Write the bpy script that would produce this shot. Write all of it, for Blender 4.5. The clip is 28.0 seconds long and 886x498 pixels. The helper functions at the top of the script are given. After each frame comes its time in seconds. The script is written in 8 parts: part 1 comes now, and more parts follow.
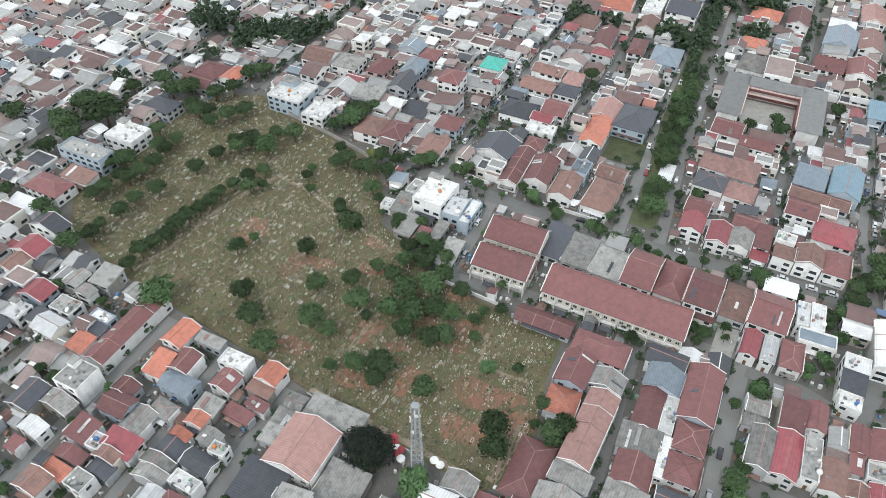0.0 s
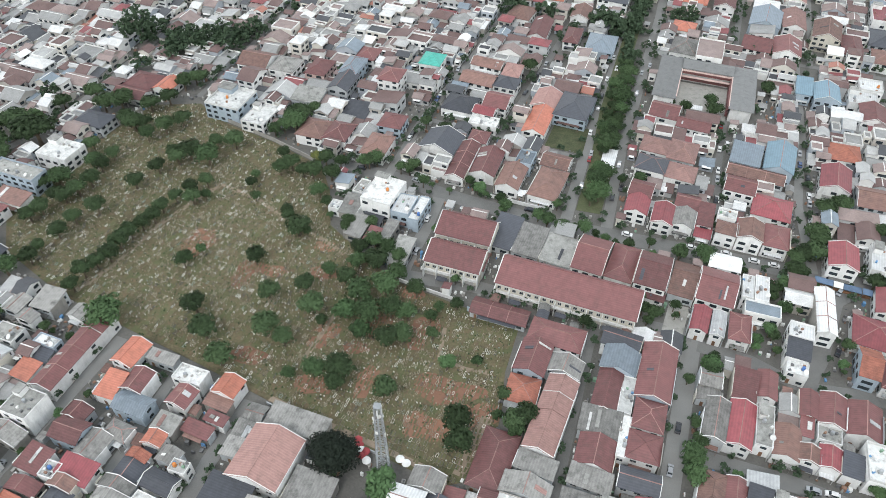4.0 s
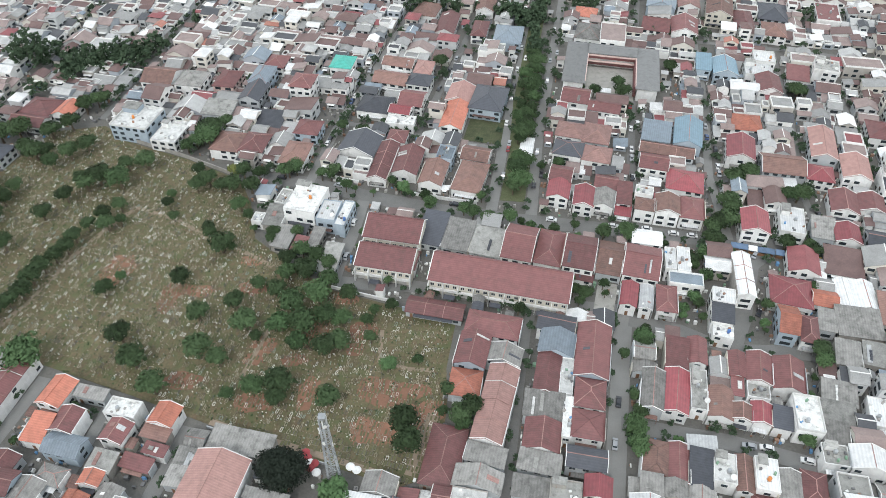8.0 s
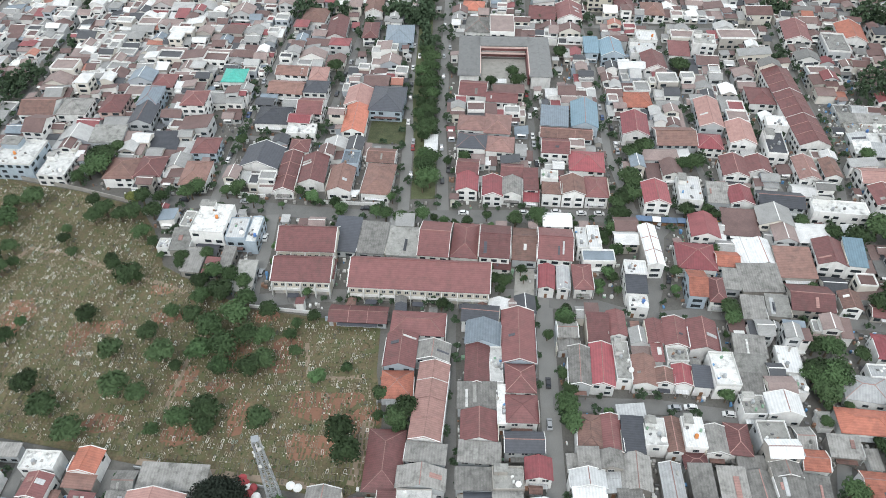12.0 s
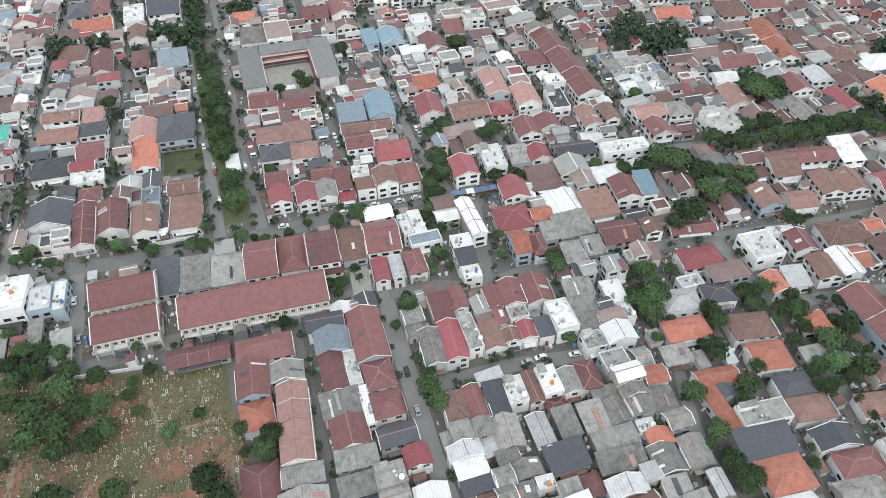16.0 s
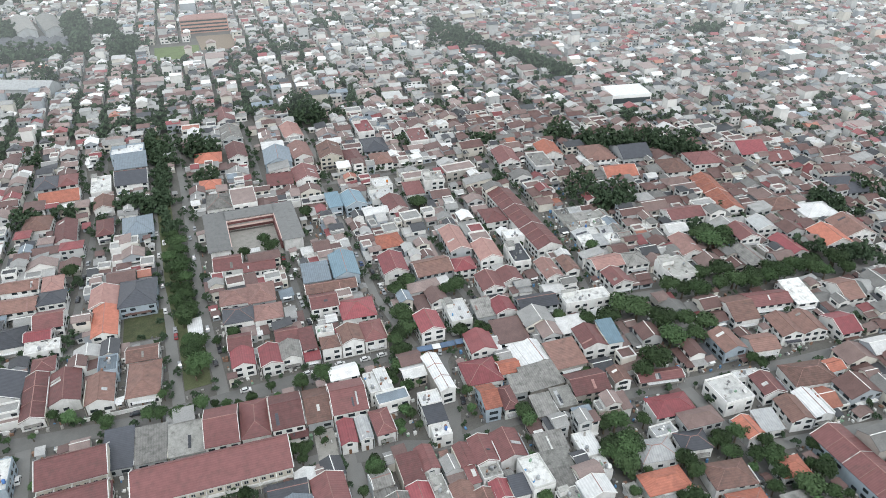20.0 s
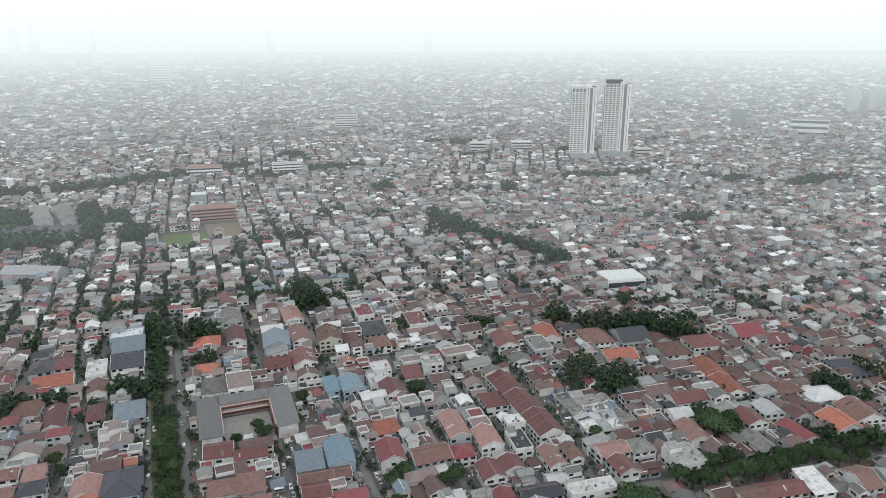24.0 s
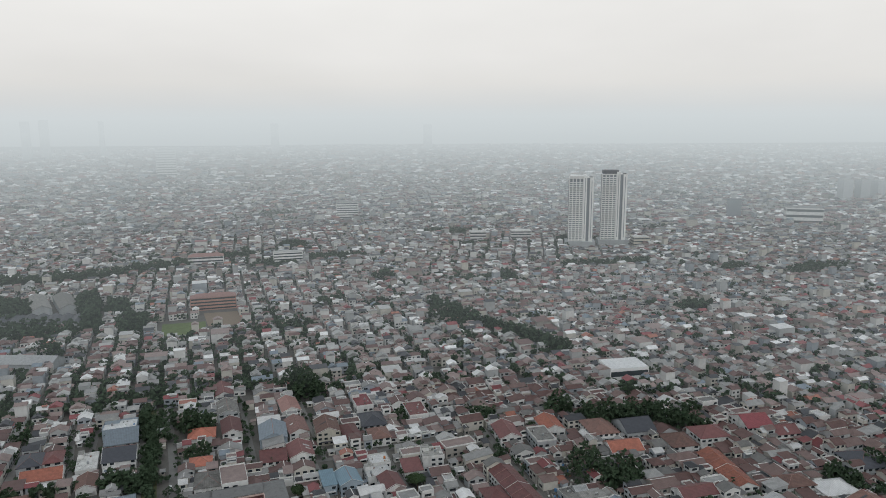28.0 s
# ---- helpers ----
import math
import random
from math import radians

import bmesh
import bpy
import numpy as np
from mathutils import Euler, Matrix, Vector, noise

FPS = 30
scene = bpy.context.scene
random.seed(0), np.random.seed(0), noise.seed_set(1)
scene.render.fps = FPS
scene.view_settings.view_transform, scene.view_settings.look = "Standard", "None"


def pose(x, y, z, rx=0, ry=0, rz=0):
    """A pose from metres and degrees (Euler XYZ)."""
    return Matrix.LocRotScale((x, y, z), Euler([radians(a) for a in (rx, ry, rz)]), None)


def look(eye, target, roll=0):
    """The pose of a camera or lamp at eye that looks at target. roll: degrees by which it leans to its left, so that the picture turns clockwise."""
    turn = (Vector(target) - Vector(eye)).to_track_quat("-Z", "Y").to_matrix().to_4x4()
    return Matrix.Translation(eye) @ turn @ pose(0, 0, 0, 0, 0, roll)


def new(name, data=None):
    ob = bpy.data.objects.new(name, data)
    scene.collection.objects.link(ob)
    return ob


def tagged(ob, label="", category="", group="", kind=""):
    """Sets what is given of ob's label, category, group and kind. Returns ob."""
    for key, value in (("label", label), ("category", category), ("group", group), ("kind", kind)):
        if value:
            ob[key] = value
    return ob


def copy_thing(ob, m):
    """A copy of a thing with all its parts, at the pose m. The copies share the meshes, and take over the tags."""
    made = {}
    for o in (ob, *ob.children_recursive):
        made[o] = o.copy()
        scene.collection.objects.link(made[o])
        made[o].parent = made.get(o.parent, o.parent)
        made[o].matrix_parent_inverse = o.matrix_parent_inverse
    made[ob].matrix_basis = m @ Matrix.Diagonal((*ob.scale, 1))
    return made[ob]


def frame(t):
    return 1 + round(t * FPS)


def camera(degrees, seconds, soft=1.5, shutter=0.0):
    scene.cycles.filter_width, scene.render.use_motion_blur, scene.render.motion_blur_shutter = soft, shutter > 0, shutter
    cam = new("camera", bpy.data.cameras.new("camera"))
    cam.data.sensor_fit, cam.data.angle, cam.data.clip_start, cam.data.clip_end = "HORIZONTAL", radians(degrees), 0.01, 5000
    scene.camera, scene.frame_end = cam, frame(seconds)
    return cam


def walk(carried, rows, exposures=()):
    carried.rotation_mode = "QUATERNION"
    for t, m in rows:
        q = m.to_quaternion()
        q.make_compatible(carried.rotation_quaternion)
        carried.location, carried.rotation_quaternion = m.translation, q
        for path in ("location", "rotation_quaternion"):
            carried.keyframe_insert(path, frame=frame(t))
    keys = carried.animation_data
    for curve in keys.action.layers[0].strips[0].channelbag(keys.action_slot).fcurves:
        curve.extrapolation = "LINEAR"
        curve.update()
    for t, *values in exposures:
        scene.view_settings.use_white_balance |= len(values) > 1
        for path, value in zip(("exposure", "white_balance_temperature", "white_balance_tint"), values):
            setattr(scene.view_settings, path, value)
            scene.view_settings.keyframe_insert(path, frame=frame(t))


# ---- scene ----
# The camera hangs at one point over the town, turns right, then tilts up.
cam = camera(63.2, 28.0, soft=0.9)
EYE = 190.0


def aim(yaw, tilt, roll):
    return pose(0, 0, EYE, 90 + tilt, 0, yaw) @ pose(0, 0, 0, 0, 0, roll)


PATH = [
    (0.0, aim(19.75, -43.82, 0.62)),
    (0.5, aim(19.51, -43.85, 0.58)),
    (1.0, aim(19.07, -43.87, 0.57)),
    (2.0, aim(17.89, -43.92, 0.50)),
    (2.5, aim(17.24, -43.95, 0.54)),
    (3.0, aim(16.30, -43.96, 0.50)),
    (3.5, aim(15.32, -44.00, 0.48)),
    (5.5, aim(11.78, -44.08, 0.31)),
    (6.0, aim(10.83, -44.09, 0.32)),
    (7.0, aim(8.74, -44.07, 0.24)),
    (8.0, aim(6.62, -44.08, 0.18)),
    (9.0, aim(5.03, -44.05, 0.17)),
    (10.0, aim(2.89, -44.03, 0.16)),
    (11.0, aim(0.00, -44.04, 0.08)),
    (11.5, aim(-1.28, -44.04, 0.06)),
    (13.5, aim(-8.84, -44.06, -0.07)),
    (14.0, aim(-12.06, -44.08, -0.04)),
    (14.5, aim(-15.27, -44.14, -0.08)),
    (15.0, aim(-18.16, -44.17, -0.13)),
    (15.5, aim(-20.28, -44.22, -0.24)),
    (16.0, aim(-21.43, -44.24, -0.30)),
    (16.5, aim(-22.44, -43.93, -0.32)),
    (17.0, aim(-23.28, -43.22, -0.30)),
    (17.5, aim(-24.13, -42.18, -0.29)),
    (18.0, aim(-24.84, -40.32, -0.29)),
    (18.5, aim(-24.87, -38.51, -0.26)),
    (19.0, aim(-24.90, -36.39, -0.25)),
    (20.0, aim(-24.97, -31.92, -0.20)),
    (21.0, aim(-25.02, -27.49, -0.16)),
    (22.0, aim(-25.07, -23.04, -0.14)),
    (22.5, aim(-25.09, -20.89, -0.16)),
    (24.5, aim(-25.09, -16.76, -0.20)),
    (25.0, aim(-25.07, -16.03, -0.23)),
    (26.0, aim(-25.07, -13.96, -0.24)),
    (27.0, aim(-25.10, -11.85, -0.30)),
    (28.0, aim(-25.13, -10.41, -0.30)),
]
walk(cam, PATH, exposures=[(0, 0.73), (11, 0.76), (16.5, 0.72), (18, 0.66), (20, 0.60), (22, 0.38), (22.5, 0.29), (25, -0.20), (28, -0.62)])

# ---- world, sun ----
world = bpy.data.worlds.new("overcast_sky")
scene.world = world
world.use_nodes = True
wn, wl = world.node_tree.nodes, world.node_tree.links
wn.clear()
sky = wn.new("ShaderNodeTexSky")
sky.sky_type = "NISHITA"
sky.sun_disc = False
sky.sun_elevation = radians(52)
sky.sun_rotation = radians(200)
sky.air_density, sky.dust_density, sky.ozone_density = 1.0, 6.0, 1.0
bg_sky = wn.new("ShaderNodeBackground")
bg_sky.inputs[1].default_value = 0.05
wl.new(sky.outputs[0], bg_sky.inputs[0])
# cloud layer: pale grey, whiter overhead, dull haze along the horizon
tc = wn.new("ShaderNodeTexCoord")
sep = wn.new("ShaderNodeSeparateXYZ")
wl.new(tc.outputs["Generated"], sep.inputs[0])
rampz = wn.new("ShaderNodeValToRGB")
cr = rampz.color_ramp
cr.elements[0].position, cr.elements[0].color = 0.485, (0.84, 0.90, 0.92, 1)
cr.elements[1].position, cr.elements[1].color = 0.80, (0.71, 0.79, 0.87, 1)
for at, rgb in ((0.500, (1.08, 1.12, 1.14)), (0.509, (1.20, 1.21, 1.20)), (0.522, (1.31, 1.295, 1.26)), (0.540, (1.38, 1.365, 1.335)), (0.58, (1.50, 1.485, 1.45)), (0.67, (1.26, 1.32, 1.36))):
    e = cr.elements.new(at)
    e.color = (*rgb, 1)
half = wn.new("ShaderNodeMath")
half.operation = "MULTIPLY_ADD"
half.inputs[1].default_value, half.inputs[2].default_value = 0.5, 0.5
wl.new(sep.outputs[2], half.inputs[0])
wl.new(half.outputs[0], rampz.inputs[0])
cl = wn.new("ShaderNodeTexNoise")
cl.inputs["Scale"].default_value, cl.inputs["Detail"].default_value = 2.2, 4
mp = wn.new("ShaderNodeMapping")
mp.inputs["Scale"].default_value = (1, 1, 3.5)
wl.new(tc.outputs["Generated"], mp.inputs[0])
wl.new(mp.outputs[0], cl.inputs["Vector"])
clr = wn.new("ShaderNodeMapRange")
clr.inputs[1].default_value, clr.inputs[2].default_value = 0.3, 0.7
clr.inputs[3].default_value, clr.inputs[4].default_value = 0.95, 1.05
wl.new(cl.outputs[0], clr.inputs[0])
cmul = wn.new("ShaderNodeVectorMath")
cmul.operation = "SCALE"
wl.new(rampz.outputs[0], cmul.inputs[0])
wl.new(clr.outputs[0], cmul.inputs["Scale"])
bg_cloud = wn.new("ShaderNodeBackground")
bg_cloud.inputs[1].default_value = 0.95
wl.new(cmul.outputs[0], bg_cloud.inputs[0])
mixw = wn.new("ShaderNodeMixShader")
mixw.inputs[0].default_value = 0.92
wl.new(bg_sky.outputs[0], mixw.inputs[1])
wl.new(bg_cloud.outputs[0], mixw.inputs[2])
wo = wn.new("ShaderNodeOutputWorld")
wl.new(mixw.outputs[0], wo.inputs[0])

sun_data = bpy.data.lights.new("sun", "SUN")
sun_data.energy, sun_data.angle, sun_data.color = 0.9, radians(16), (1.0, 0.985, 0.975)
sun = new("sun", sun_data)
sun.matrix_world = look((-60, -150, 400), (0, 150, 0))


# ---- materials ----
def mat(name, rgb, rough=0.8, spread=0.12, scale=0.6, fine=6.0, bump=0.0, island=None, wave=None, metal=0.0, spec=0.4,
        stain=0.0, stain_rgb=(0.05, 0.05, 0.045), blotch=None):
    """A weathered surface: grain at two scales, tint by object or by island, optional ribs and stains."""
    m = bpy.data.materials.new(name)
    m.use_nodes = True
    n, l = m.node_tree.nodes, m.node_tree.links
    b = n["Principled BSDF"]
    b.inputs["Roughness"].default_value, b.inputs["Metallic"].default_value = rough, metal
    b.inputs["Specular IOR Level"].default_value = spec
    geo = n.new("ShaderNodeNewGeometry")
    if island:
        ramp = n.new("ShaderNodeValToRGB")
        ramp.color_ramp.interpolation = "CONSTANT"
        el = ramp.color_ramp.elements
        total, at = sum(w for w, _ in island), 0.0
        for i, (w, c) in enumerate(island):
            if i < 2:
                s = el[i]
                s.position = at
            else:
                s = el.new(at)
            s.color = (*c, 1)
            at += w / total
        if spread is None:
            info = n.new("ShaderNodeObjectInfo")
            l.new(info.outputs["Random"], ramp.inputs[0])
        else:
            l.new(geo.outputs["Random Per Island"], ramp.inputs[0])
        base = ramp.outputs[0]
    else:
        rgbn = n.new("ShaderNodeRGB")
        rgbn.outputs[0].default_value = (*rgb, 1)
        base = rgbn.outputs[0]
    big = n.new("ShaderNodeTexNoise")
    big.inputs["Scale"].default_value, big.inputs["Detail"].default_value = scale, 5
    small = n.new("ShaderNodeTexNoise")
    small.inputs["Scale"].default_value, small.inputs["Detail"].default_value = fine, 3
    l.new(geo.outputs["Position"], big.inputs["Vector"])
    l.new(geo.outputs["Position"], small.inputs["Vector"])
    add = n.new("ShaderNodeMath")
    add.operation = "ADD"
    l.new(big.outputs[0], add.inputs[0])
    l.new(small.outputs[0], add.inputs[1])
    info2 = n.new("ShaderNodeObjectInfo")
    rnd = n.new("ShaderNodeMath")
    rnd.operation = "MULTIPLY_ADD"
    rnd.inputs[1].default_value = 0.8
    l.new(info2.outputs["Random"], rnd.inputs[0])
    l.new(add.outputs[0], rnd.inputs[2])
    k = spread if spread else 0.12
    rng = n.new("ShaderNodeMapRange")
    rng.inputs[1].default_value, rng.inputs[2].default_value = 0.7, 2.1
    rng.inputs[3].default_value, rng.inputs[4].default_value = 1 - 2.2 * k, 1 + 2.2 * k
    l.new(rnd.outputs[0], rng.inputs[0])
    sc = n.new("ShaderNodeVectorMath")
    sc.operation = "SCALE"
    l.new(base, sc.inputs[0])
    l.new(rng.outputs[0], sc.inputs["Scale"])
    out = sc.outputs[0]
    if stain:
        st = n.new("ShaderNodeTexNoise")
        st.inputs["Scale"].default_value, st.inputs["Detail"].default_value = 0.35, 8
        st.inputs["Roughness"].default_value = 0.7
        mpn = n.new("ShaderNodeMapping")
        mpn.inputs["Scale"].default_value = (1, 1, 0.3)
        l.new(geo.outputs["Position"], mpn.inputs[0])
        l.new(mpn.outputs[0], st.inputs["Vector"])
        sr = n.new("ShaderNodeMapRange")
        sr.inputs[1].default_value, sr.inputs[2].default_value = 0.5, 0.72
        sr.inputs[4].default_value = stain
        l.new(st.outputs[0], sr.inputs[0])
        mx = n.new("ShaderNodeMix")
        mx.data_type = "RGBA"
        l.new(sr.outputs[0], mx.inputs[0])
        l.new(out, mx.inputs[6])
        mx.inputs[7].default_value = (*stain_rgb, 1)
        out = mx.outputs[2]
    if blotch:
        bn = n.new("ShaderNodeTexNoise")
        bn.inputs["Scale"].default_value, bn.inputs["Detail"].default_value = blotch[1], 6
        l.new(geo.outputs["Position"], bn.inputs["Vector"])
        br = n.new("ShaderNodeMapRange")
        br.inputs[1].default_value, br.inputs[2].default_value, br.inputs[4].default_value = 0.48, 0.62, blotch[2]
        l.new(bn.outputs[0], br.inputs[0])
        bx = n.new("ShaderNodeMix")
        bx.data_type = "RGBA"
        l.new(br.outputs[0], bx.inputs[0])
        l.new(out, bx.inputs[6])
        bx.inputs[7].default_value = (*blotch[0], 1)
        out = bx.outputs[2]
    hgt = None
    if wave:
        tco = n.new("ShaderNodeTexCoord")
        wv = n.new("ShaderNodeTexWave")
        wv.bands_direction = wave[0]
        wv.inputs["Scale"].default_value = wave[1]
        wv.inputs["Distortion"].default_value = 0.6
        wv.inputs["Detail"].default_value = 3
        l.new(tco.outputs["Object"], wv.inputs["Vector"])
        hgt, dist = wv.outputs[0], 0.05
        seam = n.new("ShaderNodeMapRange")
        seam.inputs[3].default_value, seam.inputs[4].default_value = 0.92, 1.05
        l.new(wv.outputs[0], seam.inputs[0])
        rib = n.new("ShaderNodeVectorMath")
        rib.operation = "SCALE"
        l.new(out, rib.inputs[0])
        l.new(seam.outputs[0], rib.inputs["Scale"])
        out = rib.outputs[0]
    elif bump:
        hgt, dist = small.outputs[0], bump
    l.new(out, b.inputs["Base Color"])
    if hgt:
        bp = n.new("ShaderNodeBump")
        bp.inputs["Strength"].default_value, bp.inputs["Distance"].default_value = 0.6, dist
        l.new(hgt, bp.inputs["Height"])
        l.new(bp.outputs[0], b.inputs["Normal"])
    return m


ROOF = {
    "m": mat("maroon_tile", (0.158, 0.068, 0.066), 0.6, 0.22, wave=("Y", 0.42), stain=0.55, stain_rgb=(0.085, 0.055, 0.05)),
    "r": mat("red_metal_roof", (0.245, 0.066, 0.074), 0.5, 0.2, wave=("X", 0.36), stain=0.3),
    "o": mat("orange_clay_tile", (0.36, 0.134, 0.092), 0.7, 0.25, wave=("Y", 0.42), stain=0.35),
    "b": mat("brown_clay_tile", (0.185, 0.108, 0.09), 0.7, 0.25, wave=("Y", 0.42), stain=0.5),
    "p": mat("faded_rose_tile", (0.29, 0.17, 0.15), 0.7, 0.20, wave=("Y", 0.42), stain=0.3),
    "n": mat("slate_dark_roof", (0.060, 0.064, 0.075), 0.55, 0.20, wave=("Y", 0.42), stain=0.1),
    "G": mat("grey_fibre_cement_roof", (0.215, 0.21, 0.197), 0.8, 0.28, wave=("X", 0.36), stain=0.75),
    "g": mat("pale_zinc_roof", (0.40, 0.41, 0.41), 0.5, 0.18, wave=("X", 0.36), stain=0.3),
    "w": mat("white_metal_roof", (0.59, 0.595, 0.59), 0.5, 0.15, wave=("X", 0.36), stain=0.18),
    "u": mat("blue_grey_roof", (0.170, 0.205, 0.236), 0.55, 0.18, wave=("X", 0.36), stain=0.2),
    "c": mat("sky_blue_roof", (0.150, 0.230, 0.280), 0.5, 0.17, wave=("X", 0.36), stain=0.1),
    "t": mat("teal_tile", (0.08, 0.40, 0.33), 0.6, 0.17, wave=("Y", 0.42)),
    "C": mat("weathered_concrete_roof", (0.27, 0.268, 0.25), 0.9, 0.26, bump=0.03, stain=0.75),
    "W": mat("white_washed_roof", (0.56, 0.56, 0.54), 0.8, 0.2, stain=0.8),
}
ROOF_WORDS = {"m": "maroon tile", "r": "bright red metal", "o": "orange clay tile", "b": "brown clay tile", "p": "faded rose tile",
              "n": "dark slate", "G": "grey fibre cement", "g": "pale zinc", "w": "white metal", "u": "blue-grey metal",
              "c": "sky-blue metal", "t": "teal tile", "C": "weathered concrete", "W": "whitewashed concrete"}
WALL = [
    mat("cream_plaster", (0.55, 0.52, 0.45), 0.9, 0.08, stain=0.3, stain_rgb=(0.2, 0.19, 0.17)),
    mat("white_plaster", (0.68, 0.68, 0.665), 0.9, 0.10, stain=0.5, stain_rgb=(0.25, 0.25, 0.23)),
    mat("grey_plaster", (0.40, 0.42, 0.43), 0.9, 0.10, stain=0.35, stain_rgb=(0.15, 0.15, 0.14)),
    mat("blue_grey_plaster", (0.33, 0.39, 0.44), 0.9, 0.10, stain=0.2),
    mat("raw_render", (0.30, 0.285, 0.26), 0.95, 0.14, bump=0.02, stain=0.4),
    mat("rose_plaster", (0.56, 0.42, 0.38), 0.9, 0.08, stain=0.25),
    mat("mint_plaster", (0.50, 0.68, 0.52), 0.9, 0.06, stain=0.15),
]
TRIM = mat("white_trim", (0.65, 0.65, 0.63), 0.8, 0.12, stain=0.5, stain_rgb=(0.3, 0.29, 0.27))
GLASS = mat("dark_window_glass", (0.035, 0.045, 0.052), 0.12, 0.2, spec=0.6)
FRAME = mat("window_frame_paint", (0.45, 0.44, 0.42), 0.6, 0.15)
WOOD = mat("door_wood", (0.17, 0.09, 0.05), 0.6, 0.2)
ASPHALT = mat("worn_asphalt", (0.185, 0.183, 0.174), 0.9, 0.14, scale=0.15, fine=4, bump=0.02, stain=0.3, stain_rgb=(0.22, 0.21, 0.19))
CONCRETE = mat("pale_concrete_paving", (0.29, 0.28, 0.255), 0.9, 0.16, scale=0.3, bump=0.02, stain=0.5)
EARTH = mat("town_ground", (0.115, 0.11, 0.10), 0.95, 0.2, scale=0.12, fine=1.5, bump=0.05, stain=0.4)
GRASS = mat("cemetery_grass", (0.166, 0.142, 0.080), 0.95, 0.30, scale=0.10, fine=1.2, bump=0.08, stain=0.85, stain_rgb=(0.155, 0.094, 0.062), blotch=((0.082, 0.100, 0.042), 0.22, 0.75))
MEADOW = mat("rough_grass", (0.085, 0.098, 0.048), 0.95, 0.25, scale=0.25, fine=2, bump=0.08, stain=0.4, stain_rgb=(0.16, 0.14, 0.09))
SOIL = mat("bare_red_soil", (0.215, 0.112, 0.074), 0.95, 0.15, scale=0.4, fine=3, bump=0.05)
PATHM = mat("trodden_path", (0.25, 0.195, 0.145), 0.95, 0.12, scale=0.5, fine=3, bump=0.03)
BARK = mat("bark", (0.11, 0.085, 0.06), 0.95, 0.2, fine=12, bump=0.03)


def leaf(name, rgb):
    return mat(name, rgb, 0.75, 0.34, scale=0.5, fine=2.0, spec=0.12)


LEAVES = [leaf("leaves_mid_green", (0.054, 0.090, 0.040)), leaf("leaves_dark", (0.044, 0.070, 0.032)),
          leaf("leaves_fresh", (0.066, 0.116, 0.050)), leaf("leaves_black_green", (0.014, 0.019, 0.014)),
          leaf("leaves_olive", (0.135, 0.150, 0.050)), leaf("leaves_grey_green", (0.052, 0.080, 0.047))]
STONE = mat("grave_kerb_stone", None, 0.85, 0.15, island=[(2.6, (0.70, 0.68, 0.62)), (7, (0.36, 0.325, 0.245)), (6, (0.24, 0.21, 0.15)), (1, (0.28, 0.33, 0.28)), (2, (0.13, 0.125, 0.11))])
FAR_ROOF = mat("far_roofs", None, 0.6, 0.20, scale=0.3, fine=2.5, spec=0.4,
               island=[(26, (0.145, 0.092, 0.085)), (24, (0.26, 0.20, 0.185)), (1.5, (0.36, 0.16, 0.12)), (4, (0.24, 0.080, 0.084)), (24, (0.27, 0.27, 0.262)),
                       (12, (0.40, 0.40, 0.39)), (11, (0.07, 0.073, 0.080)), (6, (0.60, 0.60, 0.59)), (3, (0.20, 0.24, 0.275)), (4.5, (0.74, 0.74, 0.73))])
DIST_ROOF = mat("distant_roofs", None, 0.5, 0.18, scale=0.2, fine=1.5, spec=0.5,
                island=[(20, (0.15, 0.092, 0.085)), (14, (0.23, 0.165, 0.152)), (2, (0.33, 0.17, 0.13)), (2, (0.24, 0.09, 0.09)), (22, (0.24, 0.242, 0.24)),
                        (10, (0.40, 0.405, 0.40)), (16, (0.07, 0.073, 0.08)), (7, (0.66, 0.67, 0.66)), (4, (0.22, 0.26, 0.29)), (5, (0.84, 0.84, 0.83))])
EAST_ROOF = mat("brown_quarter_roofs", None, 0.6, 0.20, scale=0.3, fine=2.5, spec=0.3,
                island=[(32, (0.145, 0.086, 0.078)), (26, (0.21, 0.148, 0.135)), (3, (0.33, 0.14, 0.10)), (5, (0.21, 0.070, 0.072)), (14, (0.18, 0.178, 0.17)),
                        (6, (0.36, 0.36, 0.35)), (10, (0.065, 0.068, 0.074)), (4, (0.58, 0.58, 0.57))])
FAR_WALL = mat("far_walls", None, 0.9, 0.10, scale=0.05, fine=0.5,
               island=[(8, (0.68, 0.675, 0.655)), (6, (0.58, 0.555, 0.50)), (5, (0.44, 0.45, 0.45)), (3, (0.34, 0.37, 0.40)), (3, (0.36, 0.34, 0.31))])
PAINT = mat("car_paint", None, 0.25, None, island=[(7, (0.70, 0.70, 0.69)), (5, (0.03, 0.03, 0.035)), (6, (0.30, 0.31, 0.32)), (0.6, (0.20, 0.03, 0.03)), (1, (0.05, 0.08, 0.16))], spec=0.6)
RUBBER = mat("tyre_rubber", (0.02, 0.02, 0.02), 0.8, 0.05)
STEEL = mat("galvanised_steel", (0.34, 0.355, 0.365), 0.5, 0.15, metal=0.5)
TANK_O = mat("orange_tank_plastic", (0.55, 0.20, 0.05), 0.5, 0.1)
TANK_B = mat("blue_tank_plastic", (0.07, 0.16, 0.38), 0.5, 0.1)
DISH = mat("dish_white", (0.62, 0.62, 0.60), 0.5, 0.1)


# ---- mesh helpers ----
def mesh(name, v, f, m):
    me = bpy.data.meshes.new(name)
    me.from_pydata(v, [], f)
    me.materials.append(m)
    return me


def part(name, me, parent, label="", at=None):
    ob = new(name, me)
    ob.parent = parent
    if at is not None:
        ob.matrix_local = at
    if label:
        tagged(ob, label)
    return ob


